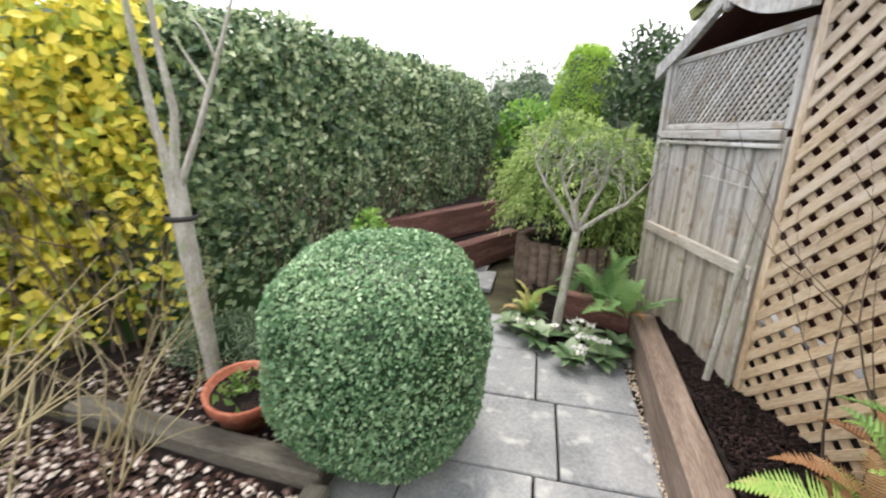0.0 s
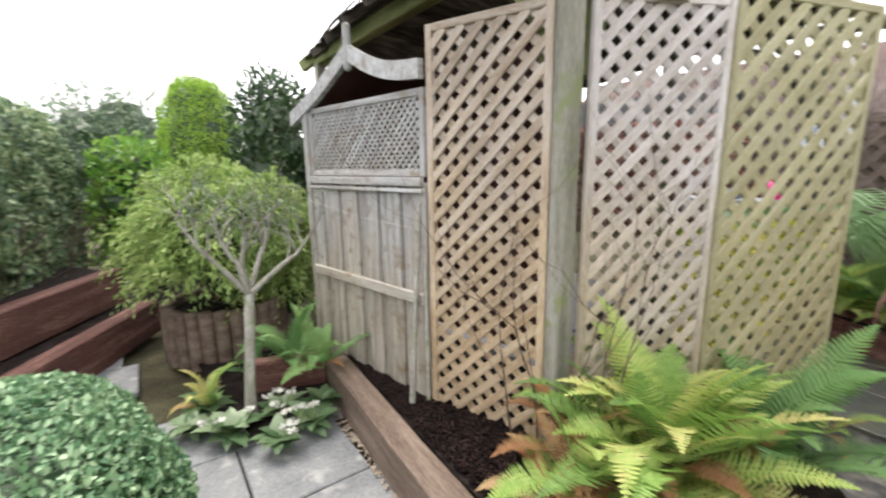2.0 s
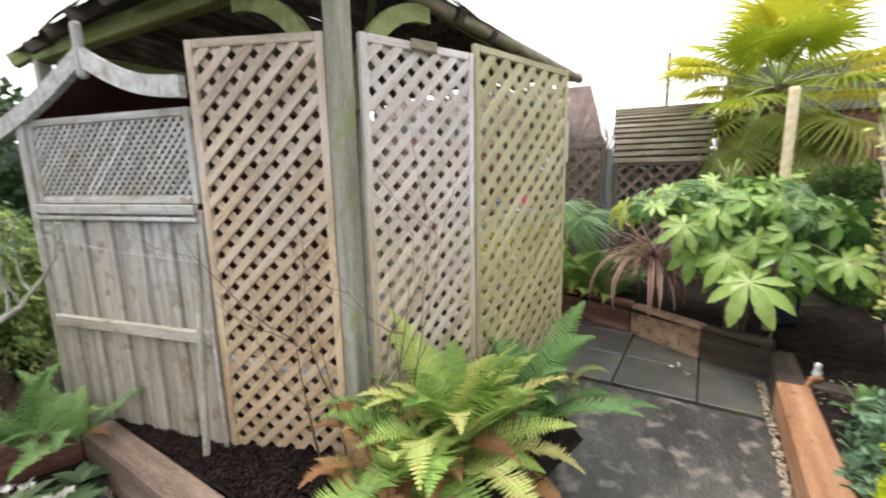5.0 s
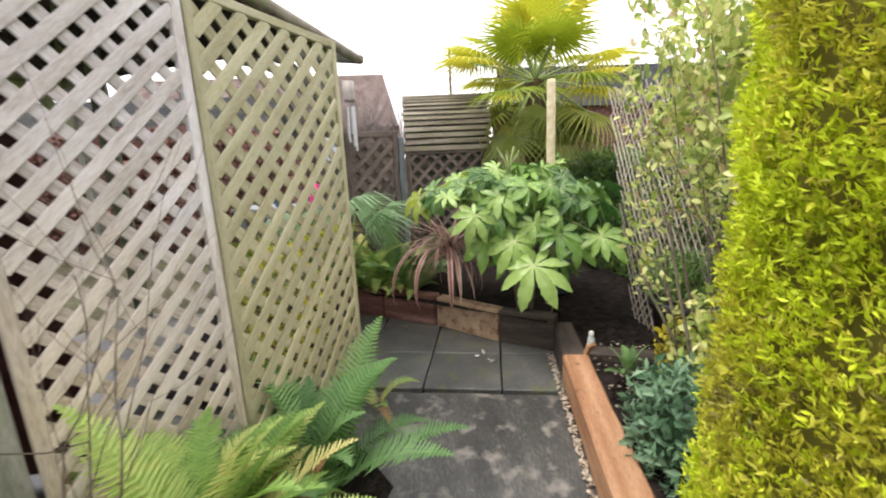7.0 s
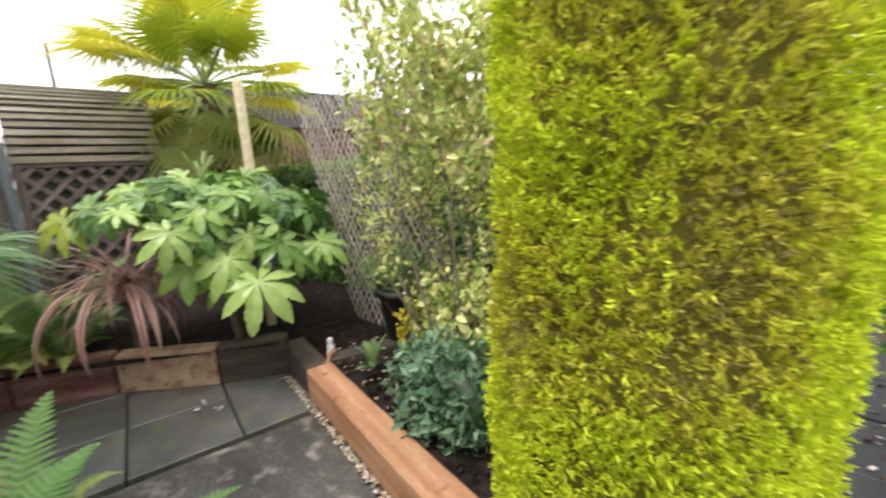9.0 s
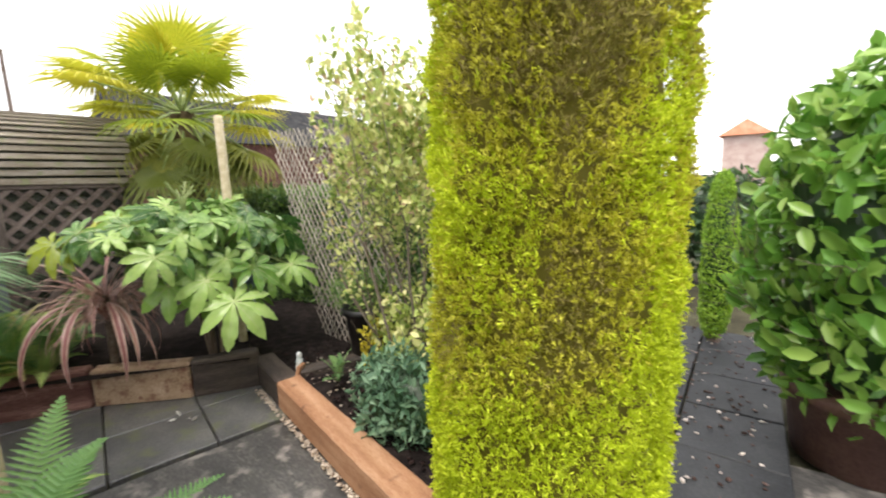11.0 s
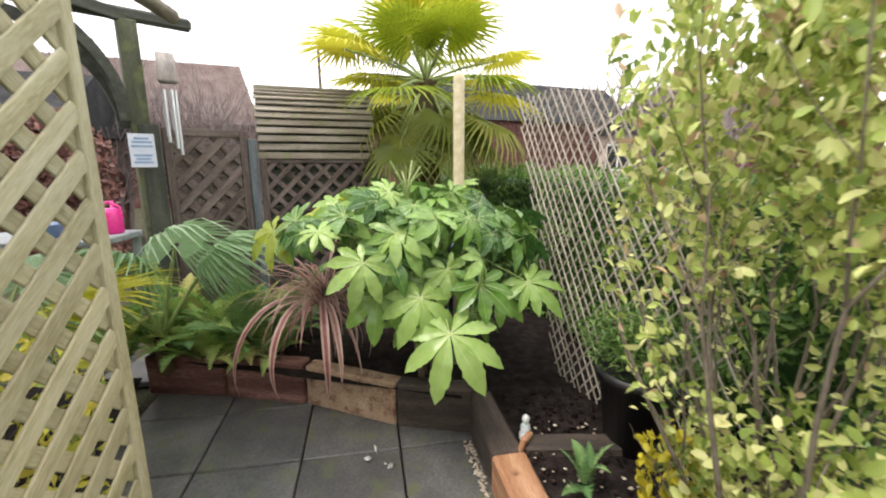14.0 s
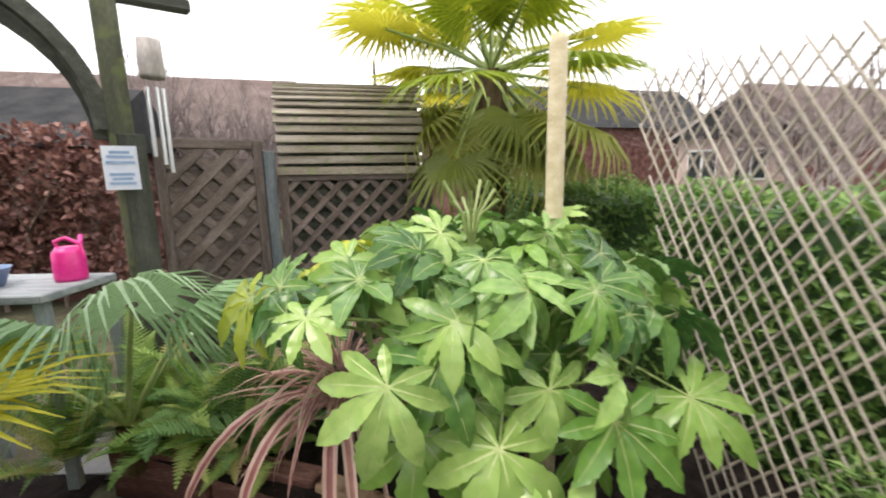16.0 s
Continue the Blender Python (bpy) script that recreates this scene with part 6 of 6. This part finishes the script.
# the flat-topped crown above
for k in range(112):
    az = 2.39996 * k
    rr = math.sqrt((k + 0.5) / 112)
    q = Vector((FX + 0.06 + 0.52 * rr * math.cos(az), FY + 0.09 + 0.72 * rr * math.sin(az), 1.43 - 0.24 * rr * rr + random.uniform(-0.12, 0.08))) + Vector((random.gauss(0, 0.05), random.gauss(0, 0.06), 0))
    if q.y > -0.2 and q.z < 1.24:
        q.z += 0.08
    out = Vector((math.cos(az), math.sin(az), 0))
    face = Vector((0, 0, 0.9)) + out * (0.15 + 0.4 * rr) + Vector((-0.15 + random.gauss(0, 0.48), random.gauss(0, 0.5), 0))
    tip = out * (0.5 + rr) + Vector((random.gauss(0, 0.4), random.gauss(0, 0.4), -0.4 - 0.5 * rr))
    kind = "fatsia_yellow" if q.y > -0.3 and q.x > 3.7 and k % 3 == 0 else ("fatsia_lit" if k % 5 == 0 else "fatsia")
    fatsia_leaf(q, random.uniform(0.14, 0.23), face, tip, kind, (FX + 0.3 * (q.x - FX), FY + 0.3 * (q.y - FY), q.z - random.uniform(0.22, 0.34)))
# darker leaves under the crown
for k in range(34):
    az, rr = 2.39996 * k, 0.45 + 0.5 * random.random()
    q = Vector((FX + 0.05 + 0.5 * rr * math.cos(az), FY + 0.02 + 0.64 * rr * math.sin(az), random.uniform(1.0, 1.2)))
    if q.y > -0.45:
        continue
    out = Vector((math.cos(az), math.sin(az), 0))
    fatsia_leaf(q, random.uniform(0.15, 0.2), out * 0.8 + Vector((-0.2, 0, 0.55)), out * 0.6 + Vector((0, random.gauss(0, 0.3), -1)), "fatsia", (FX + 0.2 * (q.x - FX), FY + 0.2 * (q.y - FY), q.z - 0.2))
main = []
for k in range(6):
    a = k * 1.05
    main.append(([(FX + 0.04 * math.cos(a), FY + 0.04 * math.sin(a), 0.15), (FX + 0.1 * math.cos(a), FY + 0.1 * math.sin(a), 0.6), (FX + 0.14 * math.cos(a), FY + 0.16 * math.sin(a), 1.1)], [0.016, 0.014, 0.009]))
for ln in main:
    tubes("stem", [ln], "dark_bark", fatsia)
fl = []
for k in range(9):
    a = k * 0.7
    fl.append(([(3.67, -0.66, 1.38), (3.67 + 0.03 * math.cos(a), -0.66 + 0.03 * math.sin(a), 1.5), (3.67 + 0.09 * math.cos(a), -0.66 + 0.09 * math.sin(a), 1.55 + 0.03 * (k % 3))], [0.005, 0.004, 0.007]))
tubes("flower_spike", fl, "stem", fatsia, "pale green budding flower spike", sides=5)


# ---- palms ----
def fan_mesh(name, r, segs, spread, material, droop, seed):
    """A pleated fan leaf: stalk end at the origin, middle along X."""
    rng = np.random.default_rng(seed)
    verts, faces = [], []
    for i in range(segs):
        a = math.radians(-spread + 2 * spread * (i + 0.5) / segs)
        ln = r * (1 - 0.25 * abs(2 * (i + 0.5) / segs - 1) ** 2) * rng.uniform(0.92, 1.05)
        half = math.radians(spread / segs) * 1.02
        dz = rng.uniform(0.8, 1.3) * droop
        rows = []
        for t in (0.06, 0.45, 0.75, 1.0):
            w = math.tan(half) * ln * t if t <= 0.46 else math.tan(half) * ln * 0.45 * (1 - (t - 0.45) / 0.6)
            q = ln * t
            z = -dz * r * max(0, t - 0.35) ** 2 * 1.6
            q *= 1 - 0.25 * dz * max(0, t - 0.35)
            c, s = math.cos(a), math.sin(a)
            b = len(verts)
            verts += [(q * c - w * s, q * s + w * c, z + 0.25 * w), (q * c, q * s, z - 0.35 * w), (q * c + w * s, q * s - w * c, z + 0.25 * w)]
            rows.append(b)
        for p, q in zip(rows, rows[1:]):
            faces += [(p, p + 1, q + 1, q), (p + 1, p + 2, q + 2, q + 1)]
    me = bpy.data.meshes.new(name)
    me.from_pydata(verts, [], faces)
    me.materials.append(M[material])
    return me


def palm(x, y, z0, heart, fans, label, trunk_r):
    """fans: (azimuth, lift in degrees, stalk length, fan radius, material)."""
    root = thing("fan_palm", x, y, z0, label, "palm tree")
    if trunk_r:
        pts = [(x, y, z0 + (heart - z0) * k / 12) for k in range(13)]
        tubes("trunk", [(pts, [trunk_r * (1 + 0.14 * (k % 2)) for k in range(13)])], "palm_fibre", root, "shaggy brown fibrous trunk", sides=12)
    for k, (az, lift, stalk, r, mat) in enumerate(fans):
        a, e = math.radians(az), math.radians(lift)
        d = Vector((math.cos(a) * math.cos(e), math.sin(a) * math.cos(e), math.sin(e)))
        o = Vector((x, y, heart))
        tip = o + d * stalk
        tubes("leaf_stalk", [([o, o.lerp(tip, 0.5) + Vector((0, 0, 0.03 * stalk)), tip], [0.016, 0.012, 0.009])], "stem", root, sides=6)
        key = (mat, k % 3)
        if key not in FANS:
            FANS[key] = fan_mesh("fan_leaf", 1.0, 38, 150, mat, {"palm": 0.35, "palm_low": 0.6, "palm_blue": 0.95}[mat], k + 3)
        fwd = (d + Vector((0, 0, -0.25))).normalized()
        out = Vector((-math.cos(a) * math.sin(e), -math.sin(a) * math.sin(e), math.cos(e))) + Vector((0, 0, 0.3))
        place(new("fan_leaf", FANS[key]), leaf_pose(tip, out, fwd, r), root)
    return root


FANS = {}
random.seed(4)
fans = []
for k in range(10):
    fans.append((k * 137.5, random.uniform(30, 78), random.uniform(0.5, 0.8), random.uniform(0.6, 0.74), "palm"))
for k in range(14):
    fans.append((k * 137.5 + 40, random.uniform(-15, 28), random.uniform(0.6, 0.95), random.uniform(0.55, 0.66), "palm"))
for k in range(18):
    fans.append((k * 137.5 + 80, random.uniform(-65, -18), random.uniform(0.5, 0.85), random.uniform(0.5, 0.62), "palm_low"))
palm(5.6, -1.45, 0.1, 2.4, fans, "tall fan palm with yellow-green fans and a shaggy trunk", 0.12)
fans = [(220, 66, 0.72, 0.46, "palm_blue"), (165, 60, 0.66, 0.46, "palm_blue"), (258, 56, 0.7, 0.44, "palm_blue"), (300, 52, 0.62, 0.44, "palm_blue"), (115, 50, 0.6, 0.44, "palm_blue")]
palm(4.58, 0.82, 0.18, 0.44, fans, "young grey-green fan palm with drooping leaf tips", 0.05)

palm(3.75, 1.34, 0.12, 0.62, [(285, 36, 0.5, 0.46, "palm"), (255, 44, 0.48, 0.42, "palm"), (310, 40, 0.5, 0.42, "palm"), (225, 40, 0.45, 0.4, "palm_blue"), (345, 52, 0.5, 0.4, "palm_blue"), (190, 48, 0.42, 0.36, "palm")], "low young fan palm with bright yellow-green leaves", 0.045)


# ---- pink striped strap-leaved plant ----
def strap_mesh(name, length, arch, width, material, edge, seed):
    rng = np.random.default_rng(seed)
    n, verts, faces, cols = 14, [], [], []
    for i in range(n + 1):
        t = i / n
        ang = 1.25 - arch * t
        if i == 0:
            p = np.array([0.0, 0, 0])
        else:
            p = p + np.array([math.cos(ang), 0, math.sin(ang)]) * length / n
        w = width * (0.55 + 0.9 * t) * (1 - t ** 4) if t < 0.5 else width * (1 - ((t - 0.5) / 0.5) ** 2.2)
        w = max(w, 0.0008)
        for k, (f, h) in enumerate(((-1, 0.3), (-0.45, 0.1), (0, 0), (0.45, 0.1), (1, 0.3))):
            verts.append((p[0], f * w, p[2] + h * w))
    for i in range(n):
        for k in range(4):
            faces.append((i * 5 + k, i * 5 + k + 1, (i + 1) * 5 + k + 1, (i + 1) * 5 + k))
            cols.append(1 if k in (0, 3) else 0)
    me = bpy.data.meshes.new(name)
    me.from_pydata(verts, [], faces)
    me.materials.append(M[material])
    me.materials.append(M[edge])
    me.polygons.foreach_set("material_index", cols)
    return me


STRAPS = [strap_mesh("strap_leaf", 1.0, ar, 0.0145, "cordyline", "cordyline_pale", i) for i, ar in enumerate((0.7, 1.3, 1.9, 2.5))]
LONG_STRAPS = [strap_mesh("strap_leaf", 1.0, ar, 0.023, "cordyline", "cordyline_pale", 9 + i) for i, ar in enumerate((2.9, 3.1, 3.3))]
random.seed(8)
cord = thing("striped_cordyline", 4.2, -0.24, 0.2, "arching pink and cream striped strap-leaved plant", "cordyline")
tubes("stem", [([(4.2, -0.24, 0.15), (4.14, -0.23, 0.5), (4.08, -0.22, 0.82)], [0.03, 0.028, 0.02])], "dark_bark", cord, sides=8)
for k in range(120):
    a = k * 137.5 + random.uniform(-15, 15)
    place(new("strap_leaf", random.choice(STRAPS)), pose(4.1, -0.22, 0.6 + 0.0018 * k, 0, random.uniform(0, 48), a) @ Matrix.Scale(random.uniform(0.4, 0.66), 4), cord)
for az, ln, z, k in ((128, 1.0, 0.58, 0), (146, 0.95, 0.58, 1), (176, 0.98, 0.58, 2), (184, 0.84, 0.56, 0)):
    place(new("strap_leaf", LONG_STRAPS[k]), pose(4.08, -0.2, z + 0.08, 0, 8, az) @ Matrix.Scale(ln, 4), cord)

# low flowering plants at the little tree's foot
def broad_leaf_mesh(name, seed):
    """An oval, toothed, channelled leaf: stalk end at the origin, tip along X."""
    rng = np.random.default_rng(seed)
    verts, faces, n = [], [], 9
    for i in range(n + 1):
        t = i / n
        w = 0.27 * math.sin(math.pi * (0.06 + 0.94 * t) ** 0.8) * (1.08 if i % 2 else 0.93) if i < n else 0.004
        z = 0.22 * t - 0.42 * t * t
        verts += [(t, w, z + 0.22 * w + rng.uniform(-0.01, 0.01)), (t, 0, z), (t, -w, z + 0.22 * w + rng.uniform(-0.01, 0.01))]
    for i in range(n):
        for k in range(2):
            faces.append((3 * i + k, 3 * i + k + 1, 3 * i + k + 4, 3 * i + k + 3))
    me = bpy.data.meshes.new(name)
    me.from_pydata(verts, [], faces)
    me.materials.append(M["hellebore"])
    me.polygons.foreach_set("use_smooth", np.ones(len(faces), bool))
    return me


BROAD = [broad_leaf_mesh("leaf", k) for k in range(4)]
random.seed(19)
for x, y, s_, fl in ((0.4, 3.0, 0.17, 0), (0.44, 2.62, 0.18, 3), (0.72, 2.62, 0.16, 7), (0.8, 2.4, 0.16, 3), (0.6, 2.36, 0.14, 5), (0.28, 2.82, 0.14, 0), (0.94, 2.55, 0.15, 0)):
    plant = thing("hellebore", x, y, 0.02, "low hellebore with broad grey-green leaves" + (" and white flowers" if fl else ""), "flowering plant", "hellebores round the little tree")
    for k in range(15):
        place(new("leaf", random.choice(BROAD)), pose(x, y, 0.03 + 0.004 * k, random.uniform(-14, 14), random.uniform(-48, -4), 137.5 * k) @ Matrix.Scale(s_ * random.uniform(0.75, 1.15), 4), plant)
    if fl:
        for k in range(fl):
            c = np.array([x + random.gauss(0, 0.06), y - 0.02 + random.gauss(0, 0.05), 0.14 + random.uniform(0, 0.06)])
            ring = np.array([(math.cos(1.047 * m_), math.sin(1.047 * m_), 0.35) for m_ in range(6)])
            leaves("flower", c + ring * np.array([0.012, 0.012, 0]), ring, 0.034, "white_petal", plant, "small white flower", aspect=0.8, spread=0.15)
            tubes("flower_stalk", [([(x, y, 0.03), (0.5 * (x + c[0]), 0.5 * (y + c[1]), 0.1), tuple(c)], [0.003, 0.0025, 0.002])], "stem", plant, sides=4)

# watering can and blue tray
cw = Vector((4.85, 1.09, 1.13))
can = thing("watering_can", cw.x, cw.y, cw.z, "bright pink plastic watering can", "watering can")
lathe("can_body", [(0.0, 0.0), (0.066, 0.0), (0.07, 0.02), (0.066, 0.14), (0.045, 0.17), (0.04, 0.17), (0.0, 0.165)], "pink", can, sides=20, m=Matrix.Translation(cw))
tubes("can_handle", [([cw + Vector((0, 0.04, 0.16)), cw + Vector((0, 0.05, 0.2)), cw + Vector((0, 0, 0.215)), cw + Vector((0, -0.06, 0.18)), cw + Vector((0, -0.068, 0.1))], [0.009] * 5)], "pink", can)
tubes("spout", [([cw + Vector((0.07, 0.02, 0.06)), cw + Vector((0.16, 0.03, 0.14)), cw + Vector((0.21, 0.04, 0.2))], [0.02, 0.015, 0.013])], "pink", can)
bench = thing("potting_bench", 4.95, 1.2, 0.0, "pale blue-grey wooden potting bench beside the gazebo", "bench")
part("top", box_bm(0.9, 0.45, 0.04, 0.006), "bench", bench, "", along((4.75, 1.0, 1.11), (5.0, 2.0, 1.11)))
for q in ((4.62, 1.1), (5.0, 1.0), (4.85, 1.85), (5.2, 1.75)):
    timber("leg", (*q, 0.0), (*q, 1.09), 0.05, 0.05, "bench", bench)

bowl = thing("blue_bowl", 4.8, 1.42, 1.13, "blue plastic bowl on the potting bench", "bowl")
lathe("bowl_body", [(0.0, 0.0), (0.07, 0.0), (0.1, 0.085), (0.108, 0.09), (0.096, 0.088), (0.066, 0.012), (0.0, 0.012)], "blue", bowl, m=Matrix.Translation((4.8, 1.42, 1.13)))

# climbing twigs on the trellis
climb = thing("bare_climber", 1.4, 1.2, 0.2, "thin bare climber stems against the trellis", "climber")
lines = []
random.seed(31)
for k in range(5):
    x, y = 1.30 + 0.045 * k, 1.38 - 0.1 * k
    branch_lines((x - 0.03, y - 0.04, 0.25), (0.1 * random.uniform(-1, 1), 0.1 * random.uniform(-1, 1), 1), 0.62, 0.0055, 2, lines, bend=0.26, shrink=0.75, up=0.4)
for ln in lines:
    tubes("stem", [ln], "dark_bark", climb, sides=5)

# laurel's pot
lp = thing("dark_red_pot", -0.1, -2.47, 0.0, "dark red-brown planter under the laurel", "plant pot")
lathe("pot_body", [(0.0, 0.0), (0.28, 0.0), (0.33, 0.36), (0.36, 0.36), (0.36, 0.42), (0.32, 0.42), (0.0, 0.38)], "terracotta_dark", lp, m=Matrix.Translation((-0.1, -2.47, 0)))

# blue water tub behind the big shrub
tub = thing("blue_tub", 4.3, -1.2, 0.2, "faded blue plastic tub behind the big-leaved shrub", "tub")
lathe("tub_body", [(0.0, 0.0), (0.17, 0.0), (0.2, 0.75), (0.215, 0.76), (0.19, 0.77), (0.0, 0.72)], "blue", tub, m=Matrix.Translation((4.35, -1.25, 0.2)))


# ---- loose chips ----
def chips(name, n, place_fn, size, material, label, category, slim=1.0):
    pts = np.array([place_fn() for _ in range(n)])
    o = RNG.normal(0, 0.4, (n, 3)) + np.array([0, 0, 0.3])
    d = unit(np.stack([RNG.normal(0, 1, n), RNG.normal(0, 1, n), RNG.normal(0, 0.25, n)], 1))
    side = unit(np.cross(d, np.tile([0, 0, 1.0], (n, 1))))
    upv = np.cross(side, d)
    s = (size * RNG.uniform(0.5, 1.5, n))[:, None]
    corners = []
    for a, b, c in ((-1, -0.6, 0), (0.2, -0.8, 0.05), (1, 0, 0), (0.1, 0.75, 0), (-0.8, 0.5, 0.05), (0.1, 0, 0.22), (0, 0, -0.2)):
        corners.append(pts + d * s * a * 0.5 + side * s * b * 0.5 * slim + upv * s * c * 0.5)
    verts = np.stack(corners, 1).reshape(-1, 3)
    tri = np.array([(0, 1, 5), (1, 2, 5), (2, 3, 5), (3, 4, 5), (4, 0, 5), (1, 0, 6), (2, 1, 6), (3, 2, 6), (4, 3, 6), (0, 4, 6)])
    faces = (np.arange(n)[:, None, None] * 7 + tri[None]).reshape(-1, 3)
    return tagged(raw(name, verts, faces, material), label, category, kind="stuff")


def in_quad(c, z):
    def pick():
        s, t = random.random(), random.random()
        a, b, e, d = [Vector(p) for p in c]
        q = a * (1 - s) * (1 - t) + b * s * (1 - t) + e * s * t + d * (1 - s) * t
        return (q.x, q.y, z + random.uniform(0, 0.012))
    return pick


random.seed(77)
M["bark_bits"] = leafy("bark_bits", [(0.2, (0.008, 0.005, 0.005)), (0.55, (0.014, 0.009, 0.008)), (0.85, (0.05, 0.028, 0.026))], 0.95, 0.0)
chips("bark_mulch", 6500, in_quad([(0.92, 1.0), (1.4, 0.9), (1.3, 2.9), (1.2, 2.7)], 0.233), 0.03, "bark_bits", "dark bark mulch over the trellis bed", "mulch", 0.45)
chips("stone_chips", 4200, in_quad([(-0.66, 0.25), (-0.62, 1.22), (-2.4, 1.55), (-2.4, 0.25)], 0.03), 0.034, "chip", "pink-grey stone chips in the low bed", "stone chips")
chips("bark_litter", 2200, in_quad([(-0.62, 1.4), (-0.5, 2.4), (-1.6, 2.7), (-2.2, 1.75)], 0.04), 0.034, "chip", "bark and stone litter under the sapling", "litter")
chips("shrub_bed_litter", 900, in_quad([(1.5, -0.78), (3.5, -1.15), (3.3, -1.9), (1.3, -1.5)], 0.185), 0.025, "bark_bits", "dark litter on the shrub bed", "litter")
chips("shrub_bed_petals", 90, in_quad([(2.0, -0.85), (3.2, -1.1), (3.0, -1.5), (1.9, -1.3)], 0.195), 0.02, "pale_chip", "pale fallen petals on the shrub bed", "petals")
chips("gravel_strip", 420, in_quad([uv((1.27, -0.62), 0, 0.095)[:2], uv((1.27, -0.62), 2.1, 0.095)[:2], uv((1.27, -0.62), 2.1, 0.14)[:2], uv((1.27, -0.62), 0, 0.12)[:2]], 0.008), 0.022, "pale_chip", "pale gravel along the foot of the new sleeper", "gravel")
chips("gravel_strip_old", 260, in_quad([(0.77, 1.3), (0.8, 1.3), (1.04, 2.6), (0.98, 2.6)], 0.008), 0.018, "pale_chip", "pale gravel along the foot of the old sleeper", "gravel")
chips("path_litter", 420, in_quad([(0.2, -1.6), (1.4, -1.6), (1.5, -4.2), (0.3, -4.2)], 0.03), 0.026, "chip", "scattered brown leaf litter on the black paving", "litter")
chips("fallen_petals", 6, in_quad([(3.2, -0.35), (3.35, -0.2), (3.5, -0.4), (3.3, -0.45)], 0.008), 0.04, "white_petal", "white fallen petals on the dark paving", "petals")


# ---- paving and edging stones, piece by piece ----
def slab_mesh(name, w, d, h, material, seed):
    bm = box_bm(w, d, h, 0.006, True)
    bmesh.ops.subdivide_edges(bm, edges=[e for e in bm.edges if e.calc_length() > 0.2], cuts=3)
    for v in bm.verts:
        v.co += Vector(noise.noise_vector(v.co * 9 + Vector((seed * 3.3, 0, 0)))) * 0.0025
    me = bpy.data.meshes.new(name)
    bm.to_mesh(me)
    bm.free()
    me.materials.append(M[material])
    return me


patio = thing("paving", 0.3, 1.6, 0.0, "grey concrete paving slabs laid in staggered rows", "paving", kind="structure")
PA = math.degrees(math.atan2(-0.13, 0.99))
PU, PV = Vector((0.9915, -0.13, 0)), Vector((0.13, 0.9915, 0))
O = Vector((0.36, 2.0, 0))
light_slabs = [slab_mesh("slab", 0.525, 0.525, 0.045, "slab", s) for s in range(4)]
for j in range(-5, 5):
    off = 0.0 if j % 2 == 0 else 0.105
    for i in range(-3, 1):
        c = O + PU * (0.535 * (i + 0.5) + off) + PV * (0.535 * (j + 0.5))
        if j > 0 and i > -2 + (j < 2):
            continue
        if c.x < -0.62 or c.y < -0.8 or (c.x - (0.85 + (c.y - 1.15) * 0.187)) > -0.1:
            continue
        place(new("slab", random.choice(light_slabs)), pose(c.x, c.y, -0.0225 + random.uniform(-0.002, 0.002), random.uniform(-0.3, 0.3), random.uniform(-0.3, 0.3), PA), patio)
    if j in (0, -1, -2, 1):
        c = O + PU * (0.535 * 0.5 + off) + PV * (0.535 * (j + 0.5))
        place(new("slab", random.choice(light_slabs)), pose(c.x, c.y, -0.0225, 0, 0, PA), patio)

terrace = thing("dark_paving", 3.5, -0.2, 0.0, "dark damp paving slabs at the end of the path", "paving", kind="structure")
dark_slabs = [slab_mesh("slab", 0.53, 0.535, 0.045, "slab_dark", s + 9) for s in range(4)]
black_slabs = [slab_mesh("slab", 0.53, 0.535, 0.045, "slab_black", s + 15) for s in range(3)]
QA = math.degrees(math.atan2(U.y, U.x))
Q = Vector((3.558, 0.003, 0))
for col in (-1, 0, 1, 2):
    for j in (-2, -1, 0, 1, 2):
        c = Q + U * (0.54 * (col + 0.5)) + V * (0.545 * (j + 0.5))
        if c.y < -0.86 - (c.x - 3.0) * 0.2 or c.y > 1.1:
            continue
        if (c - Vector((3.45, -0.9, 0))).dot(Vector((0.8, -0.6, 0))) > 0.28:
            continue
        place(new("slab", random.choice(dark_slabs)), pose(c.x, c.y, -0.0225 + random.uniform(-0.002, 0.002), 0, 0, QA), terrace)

for j in range(5):
    for i in range(2):
        c = Vector((0.42 + 0.545 * i + 0.03 * j, -1.75 - 0.545 * j, 0))
        place(new("slab", random.choice(black_slabs)), pose(c.x, c.y, 0.004 + random.uniform(-0.002, 0.002), 0, 0, 3), terrace)
wall_line = [Vector(p) for p in ((3.42, -0.97, 0), (3.66, -0.56, 0), (4.12, -0.06, 0), (4.42, 0.45, 0), (4.66, 0.98, 0))]
edging = thing("stone_edging", 4.1, -0.1, 0.0, "low edging wall of brown walling stones", "edging wall")
for k, (a, b) in enumerate(zip(wall_line, wall_line[1:])):
    d = (b - a)
    p, q = a + d.normalized() * 0.006, b - d.normalized() * 0.006
    back_way = Vector((d.y, -d.x, 0)).normalized() * 0.055
    bm = box_bm((q - p).length, 0.11, 0.3 + random.uniform(-0.015, 0.015), 0.012)
    bmesh.ops.subdivide_edges(bm, edges=[e for e in bm.edges if e.calc_length() > 0.2], cuts=5, use_grid_fill=True)
    for v in bm.verts:
        v.co += Vector(noise.noise_vector(v.co * 7 + Vector((k * 5.1, 0, 0)))) * 0.006
    part("stone", bm, ("sleeper_dark", "stone", "sleeper_red", "sleeper_red")[k], edging, "", along(p + back_way + Vector((0, 0, 0.14)), q + back_way + Vector((0, 0, 0.14))))
